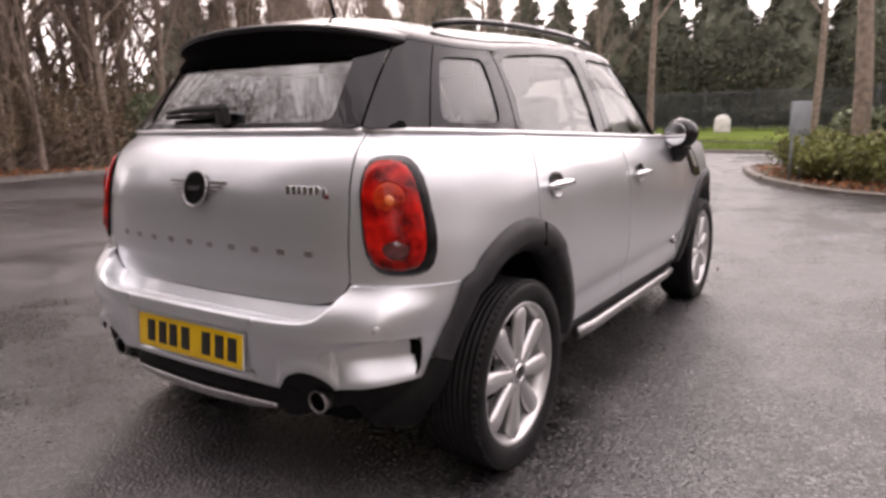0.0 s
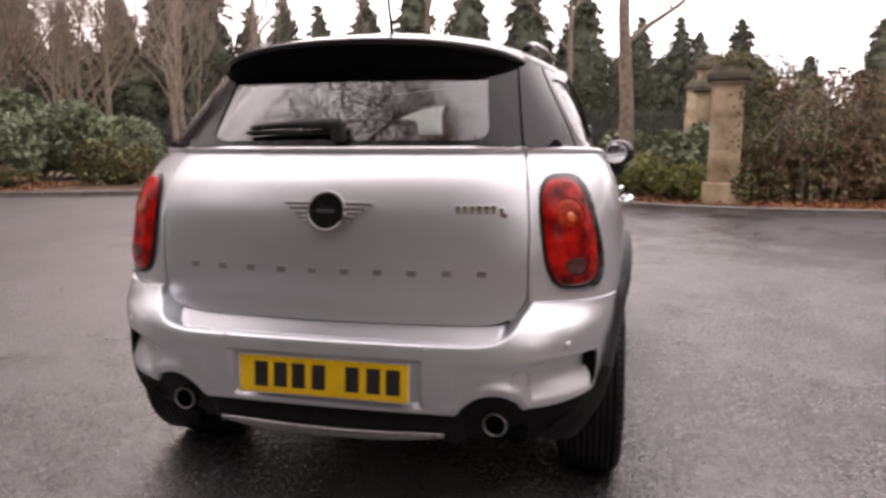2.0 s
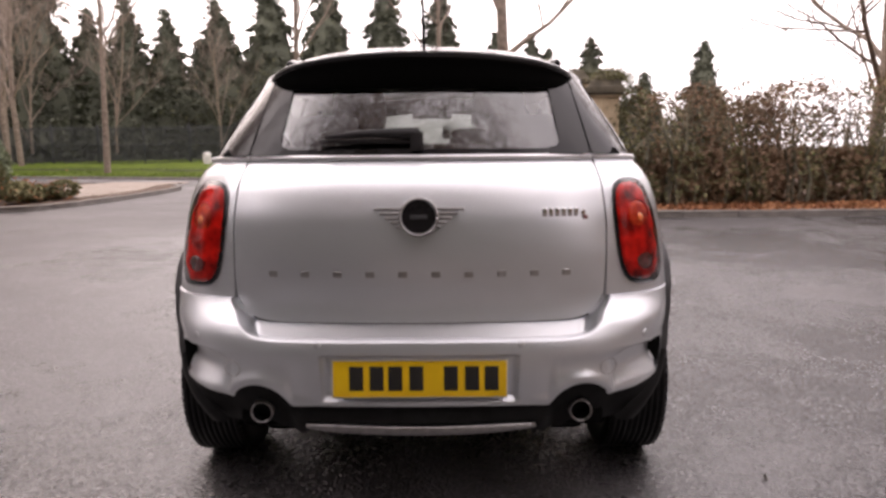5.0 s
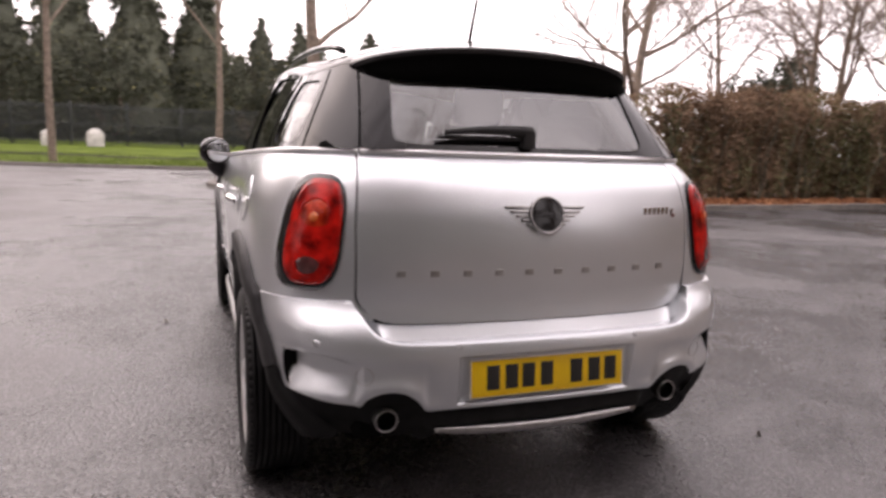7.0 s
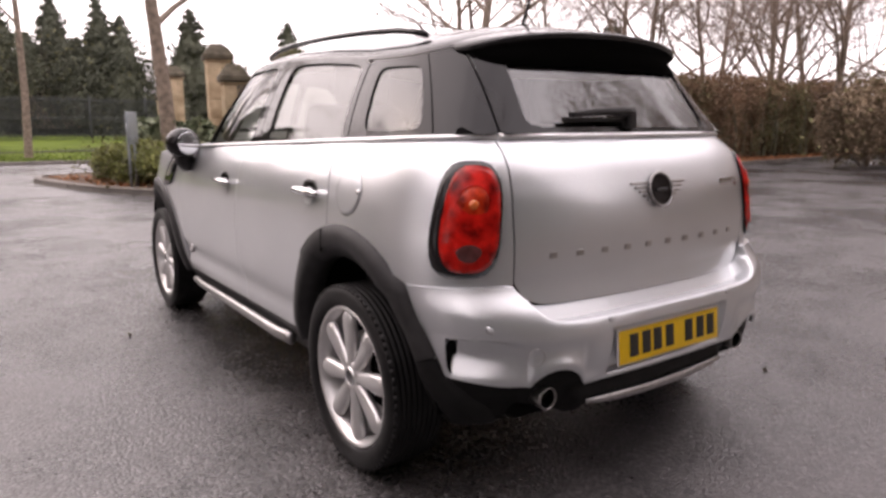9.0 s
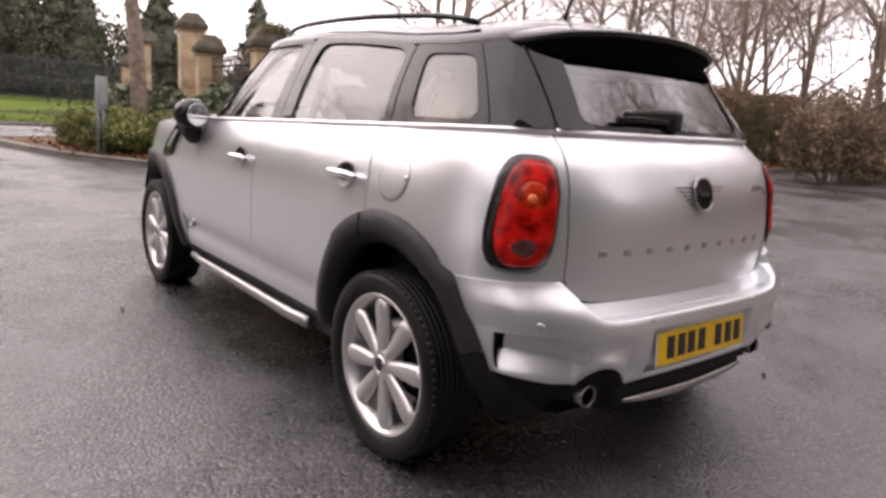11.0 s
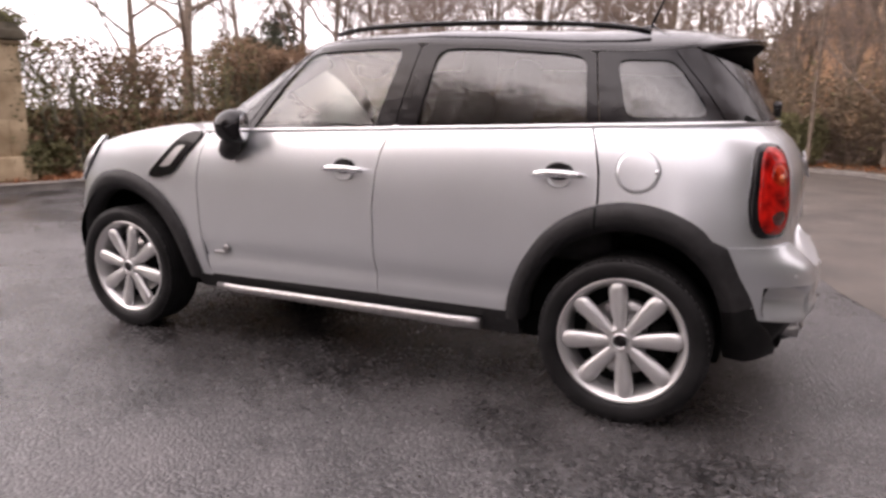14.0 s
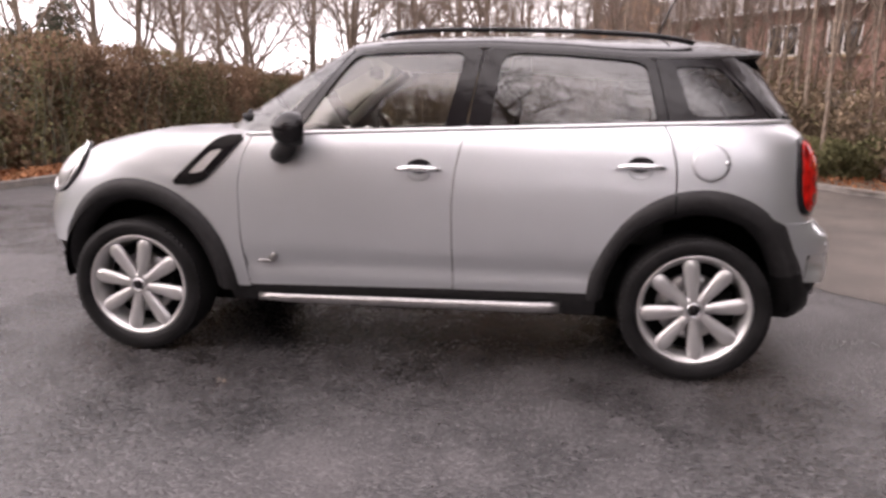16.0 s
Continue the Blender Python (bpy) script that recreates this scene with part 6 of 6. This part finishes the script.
def frit_ring(name, edge, hole, power, mat, s, off, parent, flange=0.008, label="", soft_low=True, n=88, steps=4):
    """A closed border on the glasshouse: edge(u, v) gives (q, w); hole = (u0, u1, v0, v1) with rounded corners."""
    u0, u1, v0, v1 = hole
    verts, faces = [], []
    for k in range(n):
        a = 2 * math.pi * (k + 0.5) / n
        c, d = math.cos(a), math.sin(a)
        m = max(abs(c), abs(d))
        p = power if d > 0 or soft_low else 30.0
        e = (abs(c) ** p + abs(d) ** p) ** (-1 / p)
        iu, iv = (u0 + u1) / 2 + (u1 - u0) / 2 * e * c, (v0 + v1) / 2 + (v1 - v0) / 2 * e * d
        ou, ov = 0.5 + 0.5 * c / m, 0.5 + 0.5 * d / m
        verts.append(CABIN.point(*edge(iu, iv), off - flange, s))
        for t in np.linspace(0, 1, steps):
            verts.append(CABIN.point(*edge(iu + (ou - iu) * t, iv + (ov - iv) * t), off, s))
        verts.append(CABIN.point(*edge(ou, ov), off - flange, s))
    for k in range(n):
        k2 = (k + 1) % n
        for j in range(steps + 1):
            c = steps + 2
            faces.append((c * k + j, c * k + j + 1, c * k2 + j + 1, c * k2 + j))
    ob = mesh_object(name, verts, faces, mat, parent, True, label)
    bm = bmesh.new()
    bm.from_mesh(ob.data)
    bmesh.ops.recalc_face_normals(bm, faces=bm.faces[:])
    for e in bm.edges:
        if len(e.link_faces) == 2 and e.calc_face_angle(0) > 0.9:
            e.smooth = False
    bm.to_mesh(ob.data)
    bm.free()
    return ob


def side_edge(ya, yb):
    """Edge function between two slanting lines given by their (bottom, top) y."""
    def edge(u, v):
        a, b = ya[0] + (ya[1] - ya[0]) * v, yb[0] + (yb[1] - yb[0]) * v
        return CABIN.q_of_y(a + (b - a) * u, v), v
    return edge


def quarter_edge(u, v):
    """Edge function from the rear door round the corner to the tailgate."""
    qa, qb = CABIN.q_of_y(0.145 + 0.055 * v, v), CABIN.q_of_x(0.548 - 0.045 * v, v)
    return qa + (qb - qa) * (u + 0.17 * v * u * (1 - u)), v


def back_edge(u, v):
    """Edge function over the rear window, from its left side to its right."""
    x = (2 * u - 1) * (0.541 - 0.044 * v)
    q = CABIN.q_of_x(abs(x), v)
    return (q if x >= 0 else -q), v


def x_rows(x0, x1, w0, w1, n=24, m=12):
    rows = []
    for j in range(m + 1):
        w = w0 + (w1 - w0) * j / m
        a, b = x0[0] + (x0[1] - x0[0]) * w, x1[0] + (x1[1] - x1[0]) * w
        rows.append([(CABIN.q_of_x(a + (b - a) * i / n, w), w) for i in range(n + 1)])
    return rows


for s in (-1, 1):
    fd, rd = (front_left, rear_left) if s < 0 else (front_right, rear_right)
    cabin_patch("window_glass", (1.82, 1.55), (1.06, 0.99), 0.0, 0.985, GLASS, s, -0.010, 10, 12, 0, fd, "clear side window")
    cabin_patch("window_glass", (0.97, 0.91), (0.17, 0.225), 0.0, 0.985, SIDE_GLASS, s, -0.010, 10, 12, 0, rd, "lightly tinted side window")
    frit_ring("window_frame", side_edge((1.85, 1.590), (1.024, 0.958)), (0.055, 0.885, -0.03, 0.955), 11.0, BLACK_GLOSS, s, 0.0, fd, soft_low=False)
    frit_ring("window_frame", side_edge((1.018, 0.952), (0.150, 0.205)), (0.115, 0.950, -0.03, 0.950), 9.0, BLACK_GLOSS, s, 0.0, rd, soft_low=False)
    # quarter window: clear centre with a black border
    qw = new("quarter_window")
    qw.parent = car
    qw["label"] = "fixed rear quarter window with black border"
    frit_ring("border", quarter_edge, (0.150, 0.595, 0.075, 0.885), 7.0, BLACK_GLOSS, s, -0.002, qw, n=120, steps=10)
    cabin_patch("pane", (0.10, 0.15), (-0.270, -0.170), 0.02, 0.94, SIDE_GLASS, s, -0.008, 8, 10, 0, qw)
    notch_v = [CABIN.point(quarter_edge(u, v)[0], v, o, s) for o in (0.0012, -0.004) for u, v in ((0.775, 0.012), (0.79, 0.065), (0.815, 0.090), (0.835, 0.060), (0.870, 0.012))]
    notch_f = [(0, 1, 2, 3, 4), (9, 8, 7, 6, 5)] + [(i, i + 5, (i + 1) % 5 + 5, (i + 1) % 5) for i in range(5)]
    joint_v = [CABIN.point(quarter_edge(0.655 + du, v)[0], v, o, s) for v in np.linspace(0.01, 0.985, 12) for du, o in ((0.0, -0.003), (0.001, 0.0006), (0.007, 0.0006), (0.008, -0.003))]
    joint_f = [(4 * i + j, 4 * i + j + 1, 4 * i + j + 5, 4 * i + j + 4) for i in range(11) for j in range(3)]
    mesh_object("glazing_joint", joint_v, joint_f, DARK, qw, False)
    mesh_object("glazing_notch", notch_v, notch_f, DARK, qw, False, "small black triangle at the foot of the glazing")
    # windscreen pillar
    rows = []
    for j in range(13):
        w = j / 12
        qa, qb = CABIN.q_of_y(1.853 - 0.260 * w, w), 2.0 + (CABIN.q_of_y(CABIN.front(w) - 0.13, w) - 2.0)
        qb = qa + 0.26 * (qb - qa)
        rows.append([(qa + (qb - qa) * i / 6, w) for i in range(7)])
    patch("windscreen_pillar", CABIN, rows, ROOF_BLACK, car, s, off=0.003, flange=0.02)
    # chrome waist strip
    qs = [LOWER.q_of_y(y, 1.1) for y in np.linspace(2.02, 0.0, 30)] + list(np.linspace(LOWER.q_of_y(0.0, 1.12), LOWER.q_of_x(0.545, 1.12), 14))[1:]
    pts = []
    for q in qs:
        p = LOWER.at(q, 1.1)
        pts.append(LOWER.point(q, belt(p.y) + 0.003, 0.002, s))
    tube("waist_strip", pts, 0.0095, SATIN, car, 6, "thin chrome waist strip")
pts = [LOWER.point(LOWER.q_of_x(abs(x), 1.12), belt(-0.45) + 0.003, 0.002, 1 if x >= 0 else -1) for x in np.linspace(-0.54, 0.54, 41)]
tube("waist_strip", pts, 0.0095, SATIN, tailgate, 6, "thin chrome strip under the rear window")

# rear window: clear middle and black border
rw = new("rear_window")
rw.parent = car
rw["label"] = "heated rear window with black border"
frit_ring("border", back_edge, (0.085, 0.915, 0.055, 1.0), 12.0, BLACK_GLOSS, 1, -0.002, rw, n=120)
patch("pane", CABIN, x_rows((0.50, 0.45), (0.0, 0.0), 0.02, 1.0, 24, 12), DARK_GLASS, rw, 1, off=-0.008, flange=0, both=True, label="tinted rear window pane")
# windscreen
rows = []
for j in range(13):
    w = j / 12
    qp = CABIN.q_of_y(1.853 - 0.260 * w, w)
    qa = qp + 0.24 * (CABIN.q_of_y(CABIN.front(w) - 0.13, w) - qp)
    rows.append([(qa + (3 - qa) * i / 16, w) for i in range(17)])
patch("windscreen", CABIN, rows, GLASS, car, 1, off=0.0, flange=0, both=True, label="clear curved windscreen")

# roof
verts, faces = [], []
NQ, NRI = 120, 18
ring_q = [(q, 1) for q in np.linspace(0, 3, NQ // 2 + 1)] + [(q, -1) for q in np.linspace(3, 0, NQ // 2 + 1)][1:-1]
for k in range(NRI + 1):
    r = 1 - (k / NRI) ** 1.9
    for q, s in ring_q:
        p = CABIN.point(q, 1.0, 0.0, s)
        dome = 0.100 * (1 - r ** 2.8) ** 0.62
        zc = 1.440
        verts.append(Vector((p.x * r, 0.72 + (p.y - 0.72) * r, p.z * r * r + zc * (1 - r * r) + dome)))
M = len(ring_q)
for k in range(NRI):
    for i in range(M):
        i2 = (i + 1) % M
        faces.append((k * M + i, k * M + i2, (k + 1) * M + i2, (k + 1) * M + i))
mesh_object("roof", verts, faces, ROOF_BLACK, car, True, "gloss black roof")
verts2 = [Vector((v.x * 0.96, 0.72 + (v.y - 0.72) * 0.96, v.z - 0.03)) for v in verts]
mesh_object("headlining", verts2, faces, CREAM, car, True)


# roof rails
for s in (-1, 1):
    pts = []
    for y in np.linspace(1.46, 0.02, 22):
        t = (y - 0.02) / 1.44
        x = 0.535 - 0.03 * (2 * t - 1) ** 2
        pts.append((s * x, y, 1.4955 + 0.114 * t - 0.080 * t * t - 0.020 * abs(2 * t - 1) ** 8))
    tube("roof_rail", pts, 0.012, BLACK_GLOSS, car, 10, "black roof rail")

# spoiler
verts, faces = [], []
NS = 60
for i in range(NS + 1):
    x = 0.522 * math.sin(math.pi / 2 * (2 * i / NS - 1))
    k = abs(x) / 0.522
    y_tip = -0.392 + 0.44 * x * x + 0.10 * k ** 10
    z_top = 1.476 - 0.046 * k ** 2.4 - 0.010 * k ** 10
    y_in, z_in = -0.10, 1.505 - 0.080 * k ** 2.6
    w_glass = 0.640 + 0.10 * k ** 2.5 + 0.20 * k ** 9
    g = CABIN.point(CABIN.q_of_x(abs(x), w_glass), w_glass, 0.003, 1)
    prof = [(y_in, z_in), ((y_in + y_tip) / 2, (z_in + z_top) / 2 + 0.006), (y_tip + 0.03, z_top), (y_tip + 0.004, z_top - 0.006), (y_tip, z_top - 0.014), (y_tip + 0.010, z_top - 0.024), (y_tip * 0.55 + g.y * 0.45 + 0.03, z_top * 0.55 + g.z * 0.45 - 0.004), (g.y, g.z), (g.y + 0.05, g.z + 0.03)]
    for y, z in prof:
        verts.append(Vector((x, y, z)))
NPF = len(prof)
for i in range(NS):
    for j in range(NPF - 1):
        faces.append((i * NPF + j, i * NPF + j + 1, (i + 1) * NPF + j + 1, (i + 1) * NPF + j))
top_faces = [f for k, f in enumerate(faces) if k % (NPF - 1) < 5]
low_faces = [f for k, f in enumerate(faces) if k % (NPF - 1) >= 5]
spoiler = mesh_object("spoiler", verts, top_faces, ROOF_BLACK, car, True, "gloss black roof spoiler")
mesh_object("spoiler_underside", verts, low_faces, DARK, spoiler, True, "matt black underside")

# aerial
aerial = new("aerial")
aerial.parent = car
part("base", ellipsoid((0, 0.11, 1.535), (0.028, 0.06, 0.028)), BLACK_GLOSS, aerial)
tube("mast", [(0, 0.10, 1.55), (0, 0.055, 1.66), (0, 0.0, 1.80)], [0.008, 0.006, 0.005], BLACK_GLOSS, aerial, 8)

# windscreen wipers at rest
for x0, x1 in ((-0.56, -0.02), (0.08, 0.56)):
    front_wiper = new("windscreen_wiper")
    front_wiper.parent = car
    front_wiper["label"] = "black windscreen wiper at rest"
    part("pivot", ellipsoid((x0, 2.115, 1.125), (0.028, 0.03, 0.022), 2), PLASTIC, front_wiper)
    tube("arm", [(x0, 2.115, 1.14), (x0 * 0.6 + x1 * 0.4, 2.20, 1.155), (x1, 2.235, 1.15)], [0.011, 0.009, 0.006], PLASTIC, front_wiper, 8)
    tube("blade", [(x0 * 0.9 + x1 * 0.1, 2.165, 1.135), (x1, 2.225, 1.14)], 0.008, PLASTIC, front_wiper, 6)

# rear wiper
wiper = new("rear_wiper")
wiper.parent = car
wiper["label"] = "black rear wiper at rest"
pv = CABIN.point(0.0, 0.10, 0.02)
bm = box(-0.028, 0.012, -0.012, 0.02, -0.03, 0.03, 0.008)
ob = part("pivot", bm, PLASTIC, wiper)
ob.location = pv
pts, rad = [], []
for i in range(13):
    t = i / 12
    x = -0.29 * t
    p = CABIN.point(CABIN.q_of_x(abs(x), 0.16), 0.16 + 0.02 * math.sin(t * 3) - 0.03 * t, 0.028, -1)
    pts.append(p)
    rad.append(0.017 * (1 - 0.65 * t) + 0.002)
tube("arm", pts, rad, PLASTIC, wiper, 8)
pts = [CABIN.point(CABIN.q_of_x(abs(x), 0.12), 0.115, 0.010, 1 if x >= 0 else -1) for x in np.linspace(0.0, -0.31, 13)]
tube("blade", pts, 0.008, PLASTIC, wiper, 6)

for s in (-1, 1):
    build_tail_light(s)
    build_mirror(s)
    fd, rd = (front_left, rear_left) if s < 0 else (front_right, rear_right)
    build_handle(rd, s, 0.268, 0.936, 0.205)
    build_handle(fd, s, 1.216, 0.910, 0.205)
    for yc, xw in ((0.0, 0.758), (2.590, 0.759)):
        build_wheel(xw, yc, s, 0.19 if yc else 0.663)
    # side scoop behind the front wheel arch: a slanting rounded bezel with a mesh set in it
    def scoop_rows(t0, t1, trim, n=14, m=8):
        out = []
        for j in range(n + 1):
            v = j / n
            t = t0 + (t1 - t0) * v
            z = 0.815 + 0.230 * t
            ya, yb = 2.232 - 0.215 * t + trim, 2.388 - 0.250 * t - trim
            c = (1 - min(0.92, abs(2 * v - 1) ** 9)) ** 0.33
            mid, half = (ya + yb) / 2 + 0.02 * (1 - c) * (1 if v < 0.5 else -1), (yb - ya) / 2 * c
            out.append([(LOWER.q_of_y(mid + half * (2 * i / m - 1), z), z) for i in range(m + 1)])
        return out

    scoop = patch("side_scoop", LOWER, scoop_rows(0.0, 1.0, 0.0), BLACK_GLOSS, car, s, off=0.012, flange=0.015, label="black side scoop with silver mesh")
    patch("scoop_mesh", LOWER, scoop_rows(0.24, 0.70, 0.043), ALLOY, scoop, s, off=0.016, flange=0.006)
    # small badge low on the front door
    q = LOWER.q_of_y(1.90, 0.478)
    disc_on(LOWER, "door_badge", q, 0.486, 0.019, 0.024, 0.002, STEEL, fd, s, 1.2, 0.002, 3, 12, "small dark badge")
    disc_on(LOWER, "door_badge", LOWER.q_of_y(1.945, 0.470), 0.468, 0.034, 0.007, 0.002, STEEL, fd, s, 4, 0.001, 3, 12, "small grey badge")

# fuel flap on the left quarter
qf = LOWER.q_of_y(-0.017, 0.961)
flap = disc_on(LOWER, "fuel_flap", qf, 0.961, 0.077, 0.077, 0.003, PAINT, car, -1, 2.0, 0.001, 6, 40, "round silver fuel flap", 0.012)
hull_ring(LOWER, "flap_gap", qf, 0.961, 0.0790, 0.0790, 0.0009, 0.0002, DARK, flap, -1, 48)
disc_on(LOWER, "flap_catch", LOWER.q_of_y(-0.084, 0.961), 0.961, 0.008, 0.010, 0.0045, CHROME, flap, -1, 2.0, 0.004, 3, 16)

# tailgate badge: dark roundel with chrome ring and wings
badge = new("tailgate_badge")
badge.parent = tailgate
badge["label"] = "dark roundel with chrome ring and wings"
yb = LOWER.at(0, 0.965).y
tilt = math.atan2(LOWER.rear(1.0) - LOWER.rear(0.93), 0.07)
bm = bmesh.new()
bmesh.ops.create_cone(bm, cap_ends=True, segments=40, radius1=0.054, radius2=0.050, depth=0.012, matrix=Matrix.Rotation(radians(90), 4, "X"))
ob = part("roundel", bm, BLACK_GLOSS, badge, smooth=False)
ob.location, ob.rotation_euler = (0, yb - 0.008, 0.965), (-tilt, 0, 0)
pts = [(0.0555 * math.cos(a), 0, 0.0555 * math.sin(a)) for a in np.linspace(0, 2 * math.pi, 41)]
ob = tube("ring", pts, 0.0042, STEEL, badge, 8)
ob.location, ob.rotation_euler = (0, yb - 0.012, 0.965), (-tilt, 0, 0)
bm = box(-0.026, 0.026, -0.003, 0.003, -0.006, 0.006, 0.001)
ob = part("bar", bm, SEAT, badge)
ob.location, ob.rotation_euler = (0, yb - 0.0155, 0.965), (-tilt, 0, 0)
for s in (-1, 1):
    for k in range(5):
        z = 0.023 - 0.0135 * k
        x1 = 0.134 - 0.0175 * k
        x0 = math.sqrt(max(0.0, 0.050 ** 2 - z * z))
        bm = box(min(s * x0, s * x1), max(s * x0, s * x1), -0.004, 0.004, z - 0.0038, z + 0.0038, 0.0018)
        ob = part("feather", bm, STEEL, badge)
        ob.location, ob.rotation_euler = (0, LOWER.at(LOWER.q_of_x(0.1, 0.965), 0.965).y - 0.005, 0.965), (-tilt, 0, 0)


def mark(x, z, w, h, mat, parent, name="letter_bar", d=0.004, lean=0.0):
    q = LOWER.q_of_x(abs(x), z)
    p = LOWER.point(q, z, 0.001 + lip(q, z), 1 if x >= 0 else -1)
    n = LOWER.normal(q, z)
    ob = part(name, box(-w / 2, w / 2, -d / 2, d / 2, -h / 2, h / 2, 0.0012), mat, parent)
    ob.location = p
    ob.rotation_euler = (0, lean, math.atan2(n.x * (1 if x >= 0 else -1), -n.y))
    return ob


# spaced letters across the tailgate, as plain bars
for k in range(10):
    mark(-0.447 + 0.0993 * k, 0.791, 0.026, 0.018, STEEL, tailgate)
# small model name, as bars, with a red last mark
for k in range(6):
    mark(0.378 + 0.0195 * k, 0.972, 0.015, 0.026, CHROME, tailgate)
mark(0.498, 0.966, 0.013, 0.026, CHROME, tailgate)
mark(0.506, 0.956, 0.014, 0.012, RED_MARK, tailgate)

# number plate with plain bars in place of its characters
plate = thing("number_plate", "yellow rear number plate with plain black bars", "number plate")
plate.parent = car
del plate["category"]
pm = pose(0, -0.6640, 0.4905, -5.5, 0, 0)
part("rim", box(-0.2610, 0.2610, -0.003, 0.002, -0.0575, 0.0575, 0.001, pm), PLATE_RIM, plate)
part("face", box(-0.2575, 0.2575, -0.0050, 0.0, -0.0540, 0.0540, 0.001, pm), PLATE, plate)
for x in (-0.188, -0.128, -0.072, -0.010, 0.092, 0.155, 0.213):
    part("character_bar", box(x - 0.021, x + 0.021, -0.0062, -0.003, -0.035, 0.038, 0.0008, pm), BLACK_MARK, plate)

# ---- cabin inside ----
for x in (-0.34, 0.34):
    seat = new("front_seat")
    seat.parent = car
    part("cushion", box(x - 0.24, x + 0.24, 0.95, 1.45, 0.55, 0.72, 0.06), SEAT, seat)
    part("backrest", box(x - 0.24, x + 0.24, 0.0, 0.14, 0.0, 0.58, 0.06, pose(0, 0.92, 0.68, 14, 0, 0)), SEAT, seat)
    part("headrest", box(x - 0.13, x + 0.13, 0.0, 0.10, 0.0, 0.19, 0.045, pose(0, 0.76, 1.25, 8, 0, 0)), SEAT, seat)
bench = new("rear_bench")
bench.parent = car
part("cushion", box(-0.60, 0.60, 0.10, 0.58, 0.55, 0.70, 0.06), SEAT, bench)
part("backrest", box(-0.60, 0.60, 0.0, 0.13, 0.0, 0.52, 0.05, pose(0, 0.02, 0.66, 16, 0, 0)), SEAT, bench)
for x in (-0.36, 0.36):
    part("headrest", box(x - 0.13, x + 0.13, 0.0, 0.09, 0.0, 0.15, 0.04, pose(0, -0.12, 1.13, 8, 0, 0)), SEAT, bench)
part("dashboard", box(-0.70, 0.70, 1.72, 2.12, 0.72, 1.03, 0.06), SEAT, car)
part("parcel_shelf", box(-0.52, 0.52, -0.40, -0.08, 1.03, 1.06, 0.01), SEAT, car)
wheel_pts = [(0.36 + 0.18 * math.cos(a), 1.62 + 0.06 * math.sin(a), 0.98 + 0.17 * math.sin(a)) for a in np.linspace(0, 2 * math.pi, 33)]
tube("steering_wheel", wheel_pts, 0.016, SEAT, car, 8)
for s in (-1, 1):
    part("door_lining", box(s * 0.735 - 0.02, s * 0.735 + 0.02, 0.48, 2.0, 0.5, 1.05, 0.015), SEAT, car)
    part("side_lining", box(s * 0.735 - 0.02, s * 0.735 + 0.02, 0.05, 0.475, 0.87, 1.05, 0.015), SEAT, car)
    tube("pillar_lining", [(s * 0.61, 1.91, 1.10), (s * 0.57, 1.73, 1.26), (s * 0.52, 1.51, 1.39)], 0.032, CREAM, car, 10, "cream windscreen pillar lining")
    tube("seat_belt", [(s * 0.66, 0.98, 0.8), (s * 0.63, 0.97, 1.1), (s * 0.56, 0.94, 1.36)], 0.014, SEAT, car, 6)
part("rear_view_mirror", box(-0.12, 0.12, 1.58, 1.61, 1.34, 1.40, 0.015), SEAT, car)
